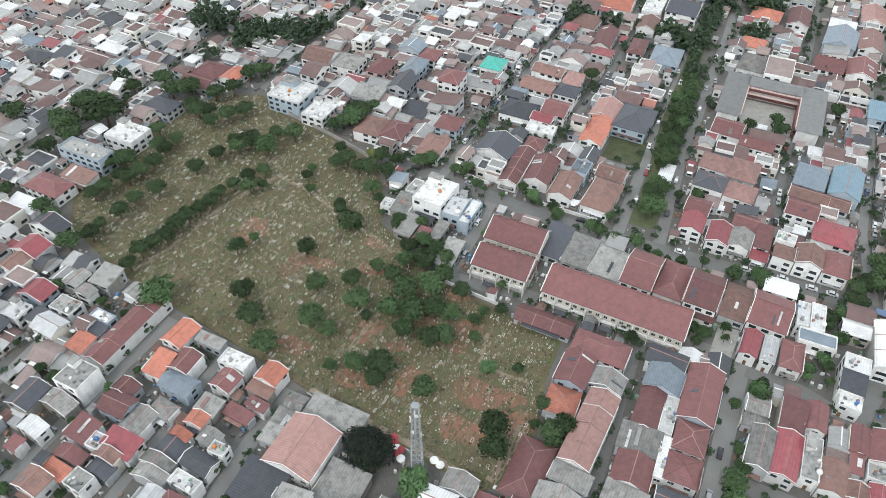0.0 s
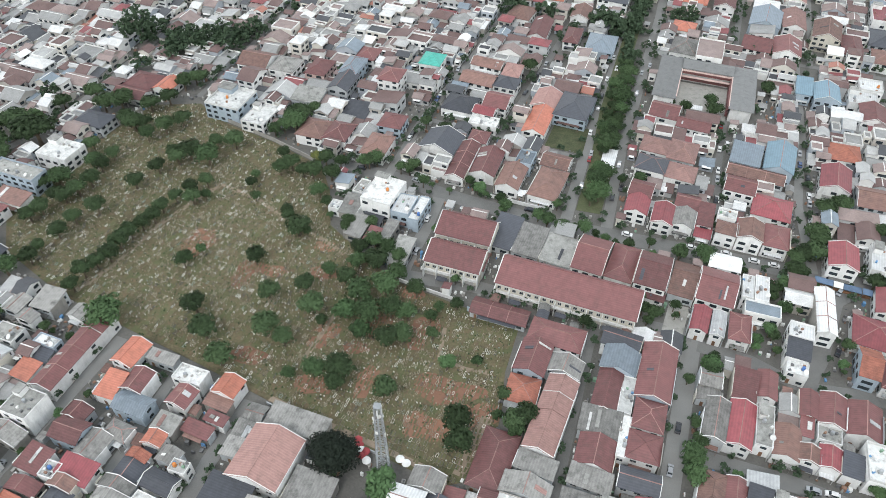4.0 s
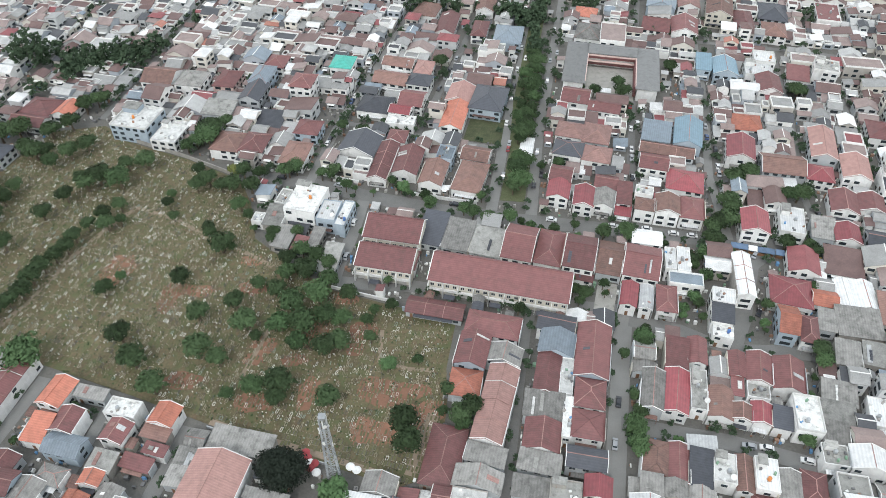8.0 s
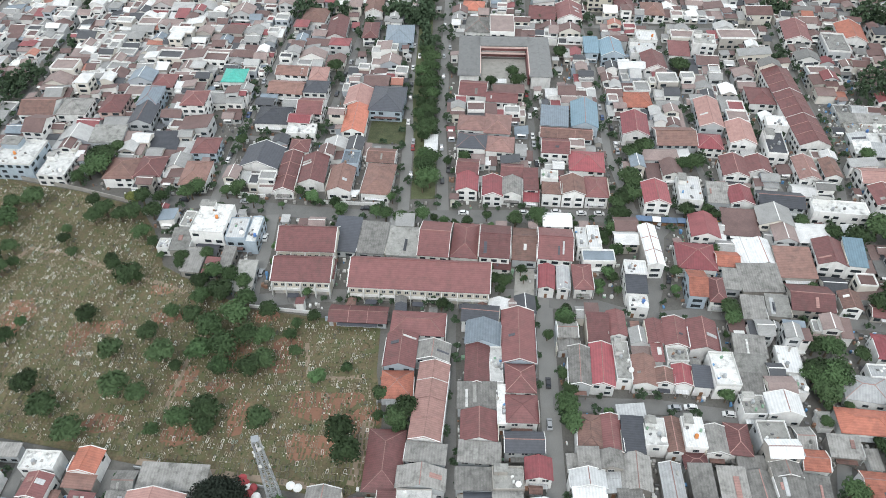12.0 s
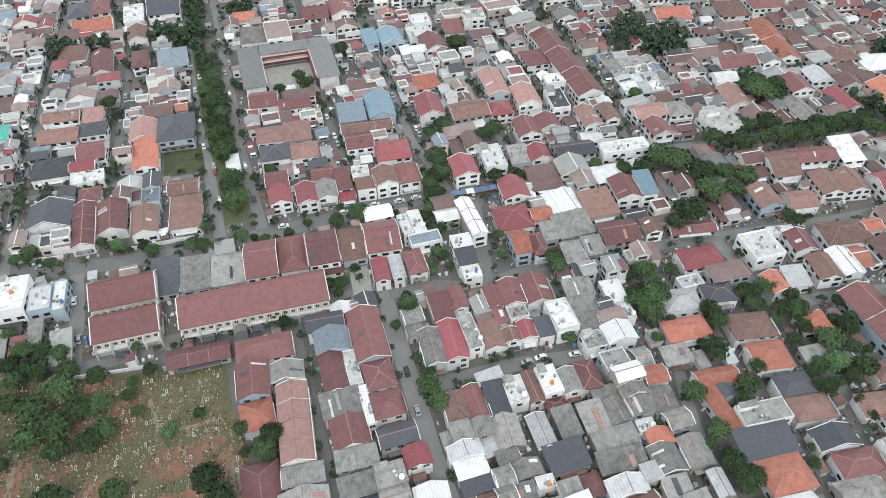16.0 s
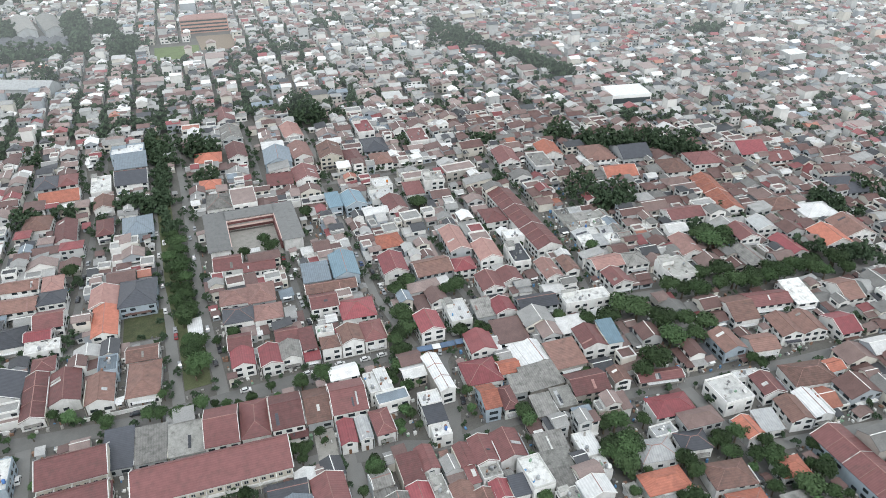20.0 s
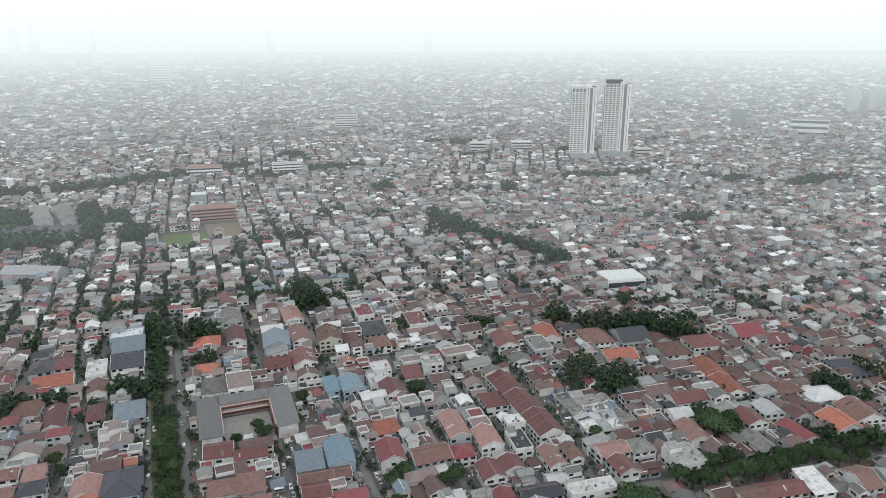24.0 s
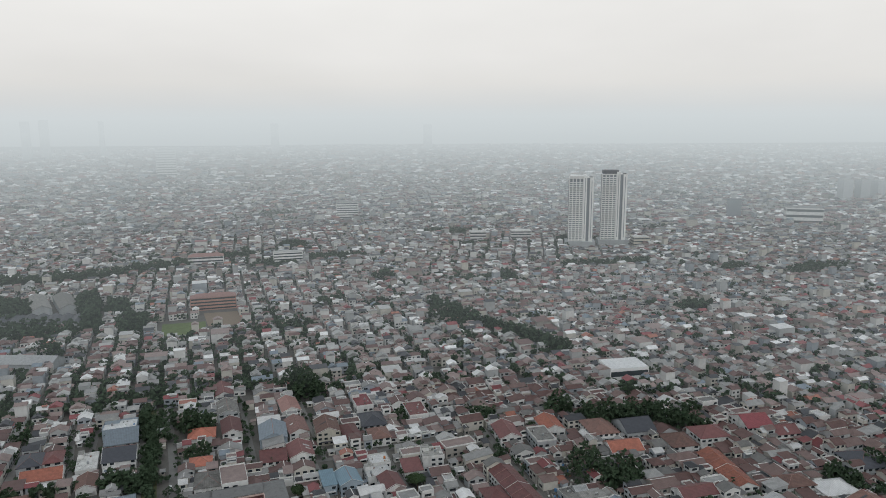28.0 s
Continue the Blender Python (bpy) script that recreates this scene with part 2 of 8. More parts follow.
BOXF = [(0, 3, 2, 1), (4, 5, 6, 7), (0, 1, 5, 4), (1, 2, 6, 5), (2, 3, 7, 6), (3, 0, 4, 7)]


class Shell:
    """Gathers boxes and sheets into one mesh."""

    def __init__(self):
        self.v, self.f = [], []

    def add(self, v, f):
        k = len(self.v)
        self.v += v
        self.f += [tuple(i + k for i in q) for q in f]
        return self

    def box(self, x0, x1, y0, y1, z0, z1, m=None):
        v = [(x0, y0, z0), (x1, y0, z0), (x1, y1, z0), (x0, y1, z0), (x0, y0, z1), (x1, y0, z1), (x1, y1, z1), (x0, y1, z1)]
        if m is not None:
            v = [tuple(m @ Vector(p)) for p in v]
        return self.add(v, BOXF)

    def bar(self, a, b, r, n=4):
        """A straight rod from a to b."""
        a, b = Vector(a), Vector(b)
        q = (b - a).to_track_quat("Z", "Y").to_matrix()
        v, f = [], []
        for p in (a, b):
            for i in range(n):
                w = 2 * math.pi * (i + 0.5) / n
                v.append(tuple(p + q @ Vector((r * math.cos(w), r * math.sin(w), 0))))
        f += [(i, (i + 1) % n, n + (i + 1) % n, n + i) for i in range(n)]
        f += [tuple(range(n - 1, -1, -1)), tuple(range(n, 2 * n))]
        return self.add(v, f)

    def lathe(self, profile, n=10, c=(0, 0, 0)):
        v, f = [], []
        for r, z in profile:
            for i in range(n):
                w = 2 * math.pi * i / n
                v.append((c[0] + r * math.cos(w), c[1] + r * math.sin(w), c[2] + z))
        for j in range(len(profile) - 1):
            for i in range(n):
                f.append((j * n + i, j * n + (i + 1) % n, (j + 1) * n + (i + 1) % n, (j + 1) * n + i))
        f.append(tuple(range(n - 1, -1, -1)))
        f.append(tuple(range((len(profile) - 1) * n, len(profile) * n)))
        return self.add(v, f)

    def mesh(self, name, m):
        return mesh(name, self.v, self.f, m)


# ---- ground plan: what stands where ----
TAKEN = {}
CELL = 12.0


def corners(x, y, w, d, rot, grow=0.0):
    c, s = math.cos(radians(rot)), math.sin(radians(rot))
    w, d = w / 2 + grow, d / 2 + grow
    return [(x + c * a - s * b, y + s * a + c * b) for a, b in ((-w, -d), (w, -d), (w, d), (-w, d))]


def cells(q):
    xs, ys = [p[0] for p in q], [p[1] for p in q]
    for i in range(int(math.floor(min(xs) / CELL)), int(math.floor(max(xs) / CELL)) + 1):
        for j in range(int(math.floor(min(ys) / CELL)), int(math.floor(max(ys) / CELL)) + 1):
            yield i, j


def apart(p, q):
    for a in (p, q):
        for i in range(len(a)):
            ex, ey = a[(i + 1) % len(a)][1] - a[i][1], a[i][0] - a[(i + 1) % len(a)][0]
            pp, qq = [ex * x + ey * y for x, y in p], [ex * x + ey * y for x, y in q]
            if max(pp) <= min(qq) or max(qq) <= min(pp):
                return True
    return False


def free(q, own=None):
    return all(o is own or apart(q, o) for c in cells(q) for o in TAKEN.get(c, ()))


def drop(q):
    for c in cells(q):
        TAKEN[c] = [o for o in TAKEN[c] if o is not q]


def take(q):
    for c in cells(q):
        TAKEN.setdefault(c, []).append(q)


def inside(x, y, poly):
    hit = False
    for i in range(len(poly)):
        (x0, y0), (x1, y1) = poly[i - 1], poly[i]
        if (y0 > y) != (y1 > y) and x < (x1 - x0) * (y - y0) / (y1 - y0) + x0:
            hit = not hit
    return hit


# ---- ground, roads ----
def sheet(name, pts, z, m, kind="structure", label="", category=""):
    """A flat slab over an outline, its top at z."""
    n = len(pts)
    v = [(x, y, z) for x, y in pts] + [(x, y, z - 0.3) for x, y in pts]
    f = [tuple(range(n))] + [(i, n + i, n + (i + 1) % n, (i + 1) % n) for i in range(n)]
    me = mesh(name, v, f, m)
    bm = bmesh.new()
    bm.from_mesh(me)
    bmesh.ops.recalc_face_normals(bm, faces=bm.faces)
    bm.to_mesh(me)
    bm.free()
    return tagged(new(name, me), label, category or name, kind=kind)


rings, spokes = [0, 60, 150, 300, 600, 1200, 2400, 5000, 12000, 40000], 48
gv, gf = [(0, 0, 0)], []
for r in rings[1:]:
    gv += [(r * math.cos(2 * math.pi * i / spokes), r * math.sin(2 * math.pi * i / spokes), 0) for i in range(spokes)]
gf += [(0, 1 + i, 1 + (i + 1) % spokes) for i in range(spokes)]
for k in range(len(rings) - 2):
    a, b = 1 + k * spokes, 1 + (k + 1) * spokes
    gf += [(a + i, b + i, b + (i + 1) % spokes, a + (i + 1) % spokes) for i in range(spokes)]
tagged(new("ground", mesh("ground", gv, gf, EARTH)), "grey-brown trodden town ground reaching the horizon", "ground", kind="structure")

ROADS = []


def road(width, *pts, name="road", z=0.05, m=ASPHALT, label="worn grey asphalt street between the houses", keep=0.6):
    pts = [Vector((x, y)) for x, y in pts]
    left, right = [], []
    for i, p in enumerate(pts):
        a, b = pts[max(i - 1, 0)], pts[min(i + 1, len(pts) - 1)]
        t = (b - a).normalized()
        nrm = Vector((-t.y, t.x)) * width / 2
        left.append(p + nrm)
        right.append(p - nrm)
    for i in range(len(pts) - 1):
        d = pts[i + 1] - pts[i]
        mid = (pts[i] + pts[i + 1]) / 2
        take(corners(mid.x, mid.y, d.length, width + keep, math.degrees(math.atan2(d.y, d.x))))
    v = [(*p, z) for p in left] + [(*p, z) for p in right]
    v += [(x, y, z - 0.3) for x, y, _ in v]
    n = len(pts)
    f = []
    for i in range(n - 1):
        f += [(i, n + i, n + i + 1, i + 1), (i, i + 1, 2 * n + i + 1, 2 * n + i), (n + i, 3 * n + i, 3 * n + i + 1, n + i + 1)]
    ROADS.append((width, pts))
    return tagged(new(name, mesh(name, v, f, m)), label, "road", kind="structure")


road(7.5, (-112, 229), (-84, 228), (-57, 222), (-26, 217), (2, 215), (58, 213), (90, 212), (104, 214), (135, 214), label="wide worn asphalt cross street with parked cars")
road(4.6, (-6, 219.5), (-3, 278), (5, 384), (9, 443), (18, 620), z=0.054, label="asphalt carriageway along the planted median")
road(4.6, (10, 218.5), (11.5, 272), (22, 406), (33, 620), z=0.054, label="asphalt carriageway along the planted median")
road(6.0, (-60, 173), (-33, 174.5), (-2, 172), (14, 171.5), (43, 171.5), z=0.058)
road(5.0, (-60, 172), (-60, 180), (-58.5, 197), (-58, 219), z=0.062)
road(3.2, (12, 169), (10, 158), (7, 107), (4, 50), z=0.062, keep=0.5)
road(6.0, (44, 172), (43, 166), (39, 125), (37, 105), (33, 45), z=0.054)
road(5.5, (45, 167.5), (62, 165), (79, 158), (84, 172), (92, 200), (104, 212), z=0.062)
road(5.5, (40, 125.5), (72, 123), (98, 117.5), z=0.058)
road(5.0, (78, 158.5), (95, 160), (123, 158), (169, 149), (218, 140), (268, 134), (330, 122), z=0.066)
road(4.5, (170, 147), (168, 113), (163, 60), z=0.058)
road(4.0, (121, 101), (116.8, 91.1), (112.2, 77.9), (109, 60), (107, 40), z=0.058, keep=0.5)
road(5.0, (168, 113), (220, 101.5), (280, 90), z=0.062)
road(8.5, (135, 214), (176, 204), (262, 187), (330, 172), (420, 150), z=0.054, label="tree-lined asphalt main road")
road(3.8, (169, 205), (181, 241), (191, 316), (204, 400), z=0.062)
road(3.2, (43, 380), (92, 371), (148, 367), (211, 356), z=0.07)
road(4.0, (-83, 226), (-80, 272), (-71, 330), (-63, 394), (-52, 480), z=0.062)
road(3.2, (-43, 268), (-34, 326), (-25, 389), (-16, 470), z=0.062)
road(3.0, (-80, 273), (-42, 267), (-5, 261), z=0.07)
road(3.2, (52, 214), (52, 261), (56, 309), z=0.062)
road(3.6, (86, 213), (84, 253), (90, 305), (93, 372), z=0.062)
road(2.8, (121, 214), (121, 247), (128, 298), (133, 366), z=0.058)
road(2.8, (150, 210), (150, 237), (155, 292), (158, 364), z=0.058)
road(3.2, (63, 382), (72, 482), (82, 580), z=0.058)
road(2.8, (100, 372), (108, 465), (118, 570), z=0.058)
road(2.8, (130, 370), (138, 459), (150, 570), z=0.058)
road(2.8, (-30, 400), (-30, 468), (-20, 584), z=0.058)
road(5.0, (-92, 40), (-92, 87), (-89.5, 109), z=0.058)
road(4.5, (-152, 40), (-148, 76), (-144, 106), (-142, 121), z=0.058)
road(4.0, (-262, 170), (-259, 184), (-244, 218), (-241, 253), (-239, 350), (-236, 480), z=0.058)
road(3.2, (-190, 262), (-186, 354), (-182, 470), z=0.062)
road(3.5, (-120, 45), (-118, 80), (-117, 116), z=0.058, keep=0.3)
road(3.5, (-180, 40), (-178, 90), (-176, 122), z=0.058, keep=0.3)

CEMETERY = [(-20, 99), (-24, 97), (-38, 100), (-60, 105), (-82, 110), (-113, 118), (-147, 126), (-175, 133), (-208, 147), (-221, 164), (-219, 197), (-214, 225), (-207, 250),
            (-186, 257), (-169, 246), (-139, 237), (-112, 226), (-103, 212), (-95, 192), (-72, 176), (-59, 169), (-35, 164), (-14, 159.5), (-15, 140), (-13, 124), (-14, 105)]
sheet("ground_cemetery", CEMETERY, 0.10, GRASS, label="worn olive grass of the cemetery with bare earth", category="ground")
for i in range(-222, -10, 6):
    for j in range(94, 260, 6):
        if inside(i, j, CEMETERY):
            take(corners(i, j, 6, 6, 0))

# ---- houses ----
rng = random.Random(7)
NEAR = 158.0
COUNT = {"near": 0, "mid": 0}


def roof_shape(style, w, d, h, over, rise=None):
    """Upper surface of a roof over a w x d plan with its eaves at h: points and faces."""
    a, b = w / 2 + over, d / 2 + over
    if style in "xy":
        r = rise or (b if style == "x" else a) * 0.44
        if style == "x":
            v = [(-a, -b, h), (a, -b, h), (a, 0, h + r), (-a, 0, h + r), (-a, b, h), (a, b, h)]
            f = [(0, 1, 2, 3), (3, 2, 5, 4)]
        else:
            v = [(-a, -b, h), (-a, b, h), (0, b, h + r), (0, -b, h + r), (a, -b, h), (a, b, h)]
            f = [(0, 3, 2, 1), (3, 4, 5, 2)]
    elif style == "h":
        r = rise or min(a, b) * 0.48
        if a >= b:
            v = [(-a, -b, h), (a, -b, h), (a, b, h), (-a, b, h), (-a + b, 0, h + r), (a - b + 0.01, 0, h + r)]
            f = [(0, 1, 5, 4), (1, 2, 5), (2, 3, 4, 5), (3, 0, 4)]
        else:
            v = [(-a, -b, h), (a, -b, h), (a, b, h), (-a, b, h), (0, -b + a, h + r), (0, b - a + 0.01, h + r)]
            f = [(0, 1, 4), (1, 2, 5, 4), (2, 3, 5), (3, 0, 4, 5)]
    elif style == "s":
        r = rise or d * 0.16
        v = [(-a, -b, h), (a, -b, h), (a, b, h + r), (-a, b, h + r)]
        f = [(0, 1, 2, 3)]
    elif style == "S":
        r = rise or w * 0.16
        v = [(-a, -b, h), (a, -b, h + r), (a, b, h + r), (-a, b, h)]
        f = [(0, 1, 2, 3)]
    return v, f, r


def thick(v, f, t):
    """A surface given thickness downwards, closed round its rim."""
    n = len(v)
    edges = {}
    for q in f:
        for i in range(len(q)):
            edges[(q[i], q[(i + 1) % len(q)])] = 1
    v2 = v + [(x, y, z - t) for x, y, z in v]
    f2 = list(f) + [tuple(n + i for i in reversed(q)) for q in f]
    f2 += [(j, i, n + i, n + j) for i, j in edges if (j, i) not in edges]
    return v2, f2


def wall_shape(style, w, d, h, r):
    a, b = w / 2, d / 2
    v = [(-a, -b, 0), (a, -b, 0), (a, b, 0), (-a, b, 0), (-a, -b, h), (a, -b, h), (a, b, h), (-a, b, h)]
    f = list(BOXF)
    if style == "x":
        v += [(-a, 0, h + r * 0.93), (a, 0, h + r * 0.93)]
        f += [(7, 4, 8), (5, 6, 9)]
    elif style == "y":
        v += [(0, -b, h + r * 0.93), (0, b, h + r * 0.93)]
        f += [(4, 5, 8), (6, 7, 9)]
    elif style == "s":
        v += [(a, b, h + r * 0.95), (-a, b, h + r * 0.95)]
        f += [(5, 6, 8), (7, 4, 9), (6, 7, 9, 8)]
    elif style == "S":
        v += [(a, -b, h + r * 0.95), (a, b, h + r * 0.95)]
        f += [(4, 5, 8), (6, 7, 9), (5, 6, 9, 8)]
    return v, f


WIN, PANE, DOORM = {}, {}, {}


def window_mesh(w, h):
    k = (round(w, 1), round(h, 1))
    if k not in WIN:
        s = Shell()
        for x0, x1, z0, z1 in ((-w / 2, w / 2, -h / 2, -h / 2 + 0.12), (-w / 2, w / 2, h / 2 - 0.1, h / 2), (-w / 2, -w / 2 + 0.1, -h / 2, h / 2), (w / 2 - 0.1, w / 2, -h / 2, h / 2), (-0.05, 0.05, -h / 2, h / 2)):
            s.box(x0, x1, -0.09, 0.03, z0, z1)
        WIN[k] = s.mesh("window", FRAME)
        PANE[k] = Shell().box(-w / 2 + 0.08, w / 2 - 0.08, -0.04, 0.02, -h / 2 + 0.1, h / 2 - 0.08).mesh("pane", GLASS)
    return WIN[k], PANE[k]


DOOR = Shell().box(-0.5, 0.5, -0.06, 0.03, 0, 2.05).mesh("door", WOOD)
GATE = Shell().box(-1.5, 1.5, -0.08, 0.03, 0, 2.3).mesh("garage_door", FRAME)
WALL_WORDS = ["cream", "white", "grey", "blue-grey", "raw grey", "rose", "mint-green"]


def windows_on(parent, base, side, w, d, h, sparse=1.0, detail=True):
    """Windows storey by storey on one face: 'f' towards -y, 'l' towards -x, 'r' towards +x."""
    span = w if side == "f" else d
    n = max(1, int(span / 3.3))
    floors = max(1, int(h / 2.5))
    for fl in range(floors):
        for i in range(n):
            if rng.random() > sparse:
                continue
            u = (i + 0.5) / n * span - span / 2
            z = fl * 2.8 + 1.6
            if z + 0.75 > h:
                continue
            m = pose(u, -d / 2, z) if side == "f" else pose(-w / 2, -u, z, 0, 0, -90) if side == "l" else pose(w / 2, u, z, 0, 0, 90)
            m = base @ m
            if fl == 0 and side == "f" and i == 0:
                part("door", DOOR, parent, at=base @ pose(u, -d / 2, 0.1))
                continue
            a, b = window_mesh(min(span / n - 1.0, 1.9), 1.3)
            if detail:
                part("pane", b, part("window", a, parent, at=m))
            else:
                part("window", b, parent, at=m)


def divide(w, d, r):
    """Splits a plan into a main block and a lower annex: (offset x, y, width, depth) of each."""
    k = r.uniform(0.55, 0.80)
    if d >= w:
        e = 1 if r.random() < 0.7 else -1
        return (0, e * d * (1 - k) / 2, w, d * k - 0.02), (0, -e * d * k / 2, w * r.uniform(0.8, 1.0), d * (1 - k))
    e = r.choice((-1, 1))
    return (e * w * (1 - k) / 2, 0, w * k - 0.02, d), (-e * w * k / 2, 0, w * (1 - k), d * r.uniform(0.75, 1.0))


def moved(v, x, y):
    return [(a + x, b + y, c) for a, b, c in v]


TANKS = []
MID = {"wall": Shell(), "roof": Shell(), "window": Shell(), "parapet": Shell(), "brown_roof": Shell()}


def small_windows(m, left, w, d, h, gaps):
    """Window boxes on the front and one side of a house further off, storey by storey."""
    floors = max(1, int(h / 2.5))
    for fl in range(floors):
        z = 2.7 * fl + 0.9
        for side, span in (("f", w), ("l" if left else "r", d)):
            n = max(1, int(span / 3.4))
            for i in range(n):
                if rng.random() < gaps:
                    continue
                u = (i + 0.5) / n * span - span / 2
                q = span / n * 0.28
                if side == "f":
                    MID["window"].box(u - q, u + q, -d / 2 - 0.05, -d / 2 + 0.05, z, min(z + 1.3, h - 0.2), m)
                elif side == "l":
                    MID["window"].box(-w / 2 - 0.05, -w / 2 + 0.05, u - q, u + q, z, min(z + 1.3, h - 0.2), m)
                else:
                    MID["window"].box(w / 2 - 0.05, w / 2 + 0.05, u - q, u + q, z, min(z + 1.3, h - 0.2), m)


def mid_house(x, y, w, d, rot, h, style):
    """A house of the rows further off, added to the joined bodies of walls, roofs and windows."""
    m = pose(x, y, 0, 0, 0, rot)
    COUNT["mid"] += 1
    if max(w, d) > 7 and rng.random() < 0.75:
        (ox, oy, w1, d1), (px, py, w2, d2) = divide(w, d, rng)
        p = m @ Vector((px, py, 0))
        mid_house(p.x, p.y, w2, d2, rot, max(2.7, h - rng.choice((1.2, 2.6, 3.0))), rng.choice("fsSsx"))
        p = m @ Vector((ox, oy, 0))
        return mid_house(p.x, p.y, w1, d1, rot, h, style)

    def put(kind, v, f):
        if kind == "roof" and x > 150 + 0.2 * (y - 200):
            kind = "brown_roof"
        MID[kind].add([tuple(m @ Vector(p)) for p in v], f)

    if style == "f":
        a, b = w / 2, d / 2
        put("wall", *wall_shape("f", w, d, h, 0))
        put("roof", [(-a + 0.2, -b + 0.2, h + 0.05), (a - 0.2, -b + 0.2, h + 0.05), (a - 0.2, b - 0.2, h + 0.05), (-a + 0.2, b - 0.2, h + 0.05)], [(0, 1, 2, 3)])
        for x0, x1, y0, y1 in ((-a, a, -b, -b + 0.2), (-a, a, b - 0.2, b), (-a, -a + 0.2, -b, b), (a - 0.2, a, -b, b)):
            MID["parapet"].box(x0, x1, y0, y1, h, h + 0.8, m)
    else:
        v, f, r = roof_shape(style, w, d, h, 0.4)
        put("wall", *wall_shape(style, w, d, h - 0.1, r))
        put("roof", *thick(v, f, 0.15))
        if style in "xy" and rng.random() < 0.5:
            # pale ridge tiles and one white gable coping
            a, b = w / 2 + 0.4, d / 2 + 0.4
            if style == "x":
                MID["parapet"].box(-a, a, -0.14, 0.14, h + r - 0.05, h + r + 0.12, m)
            else:
                MID["parapet"].box(-0.14, 0.14, -b, b, h + r - 0.05, h + r + 0.12, m)
    small_windows(m, x > 0, w, d, h, 0.25)
    if rng.random() < 0.35:
        MID["parapet"].box(-w * 0.35, w * 0.35, -d / 2 - 1.5, -d / 2, 2.6, 2.75, m)




def annex(ob, px, py, w, d, h, wall, r):
    """The lower back or front of a house: a lean-to or a flat terrace."""
    st, code = r.choice((("s", "G"), ("S", "G"), ("s", "g"), ("f", "C"), ("S", "G"), ("f", "W"), ("f", "C"), ("f", "W"), ("s", "m"), ("s", "b"), ("x", "m"), ("s", "n")))
    if st == "f":
        part("annex_wall", mesh("annex_wall", moved(*[wall_shape("f", w, d, h, 0)[0]], px, py), BOXF, WALL[wall]), ob)
        part("terrace", Shell().box(px - w / 2 + 0.15, px + w / 2 - 0.15, py - d / 2 + 0.15, py + d / 2 - 0.15, h, h + 0.08).mesh("terrace", ROOF[code]), ob)
        s, q = Shell(), h + 0.7
        s.box(px - w / 2, px + w / 2, py - d / 2, py - d / 2 + 0.15, h, q).box(px - w / 2, px - w / 2 + 0.15, py - d / 2 + 0.15, py + d / 2, h, q)
        s.box(px + w / 2 - 0.15, px + w / 2, py - d / 2 + 0.15, py + d / 2, h, q)
        part("terrace_parapet", s.mesh("terrace_parapet", WALL[wall]), ob)
    else:
        v, f, rise = roof_shape(st, w, d, h, 0.25)
        wv, wf = wall_shape(st, w, d, h - 0.12, rise)
        part("annex_wall", mesh("annex_wall", moved(wv, px, py), wf, WALL[wall]), ob)
        v2, f2 = thick(v, f, 0.12)
        part("annex_roof", mesh("annex_roof", moved(v2, px, py), f2, ROOF[code]), ob)


def roof_sheet(ob, base, style, w, d, h, r):
    """One or two odd sheets laid down the front slope."""
    a, b = w / 2, d / 2
    for _ in range(rng.choice((1, 1, 2))):
        q = rng.uniform(0.3, 0.8)
        k0, k1 = sorted((rng.uniform(0.0, 0.45), rng.uniform(0.55, 0.95)))
        if style in "xs":
            u, y1 = rng.uniform(-0.8, 0.8) * (a - q), 0 if style == "x" else b
            lo, hi = ((-b + k0 * (y1 + b), h + k0 * r), (-b + k1 * (y1 + b), h + k1 * r))
            v = [(u - q, lo[0], lo[1]), (u + q, lo[0], lo[1]), (u + q, hi[0], hi[1]), (u - q, hi[0], hi[1])]
        else:
            u = rng.uniform(-0.8, 0.8) * (b - q)
            e, x1 = (rng.choice((-1, 1)), 0) if style == "y" else (-1, a)
            lo, hi = ((e * a + k0 * (x1 - e * a), h + k0 * r), (e * a + k1 * (x1 - e * a), h + k1 * r))
            v = [(lo[0], u - q, lo[1]), (lo[0], u + q, lo[1]), (hi[0], u + q, hi[1]), (hi[0], u - q, hi[1])]
        v = [(x, y, z + 0.22) for x, y, z in v] + [(x, y, z + 0.02) for x, y, z in v]
        part("roof_sheet", mesh("roof_sheet", v, [(0, 1, 2, 3), (7, 6, 5, 4), (0, 4, 5, 1), (1, 5, 6, 2), (2, 6, 7, 3), (3, 7, 4, 0)], ROOF[rng.choice("WgnCGp")]), ob, at=base)


PENDING = []


def house(x, y, w, d, rot, h, style, code, wall=1, near=None, plot=False):
    """Marks a house, or with plot a plot that may be split; it is built once all are known."""
    q = corners(x, y, w, d, rot, -0.05)
    take(q)
    near = math.hypot(x, y) < 345 if near is None else near
    PENDING.append([x, y, w, d, rot, h * 0.86, style, code, wall, near, q, plot])


def settle():
    """Lets each plot grow until it meets its neighbours, then builds on it."""
    for step in range(4):
        for p in PENDING:
            if step > 1 and not p[11]:
                continue
            for ax, sg in ((0, 1), (0, -1), (1, 1), (1, -1)):
                g = 0.32
                c, s_ = math.cos(radians(p[4])), math.sin(radians(p[4]))
                dx, dy = (c, s_) if ax == 0 else (-s_, c)
                t = list(p[:4])
                t[0] += dx * sg * g / 2
                t[1] += dy * sg * g / 2
                t[2 + ax] += g
                q = corners(*t, p[4], -0.05)
                if not free(q, p[10]):
                    continue
                drop(p[10])
                take(q)
                p[:4] = t
                p[10] = q
    for p in PENDING:
        raise_house(*p[:10], plot=p[11])
    PENDING.clear()


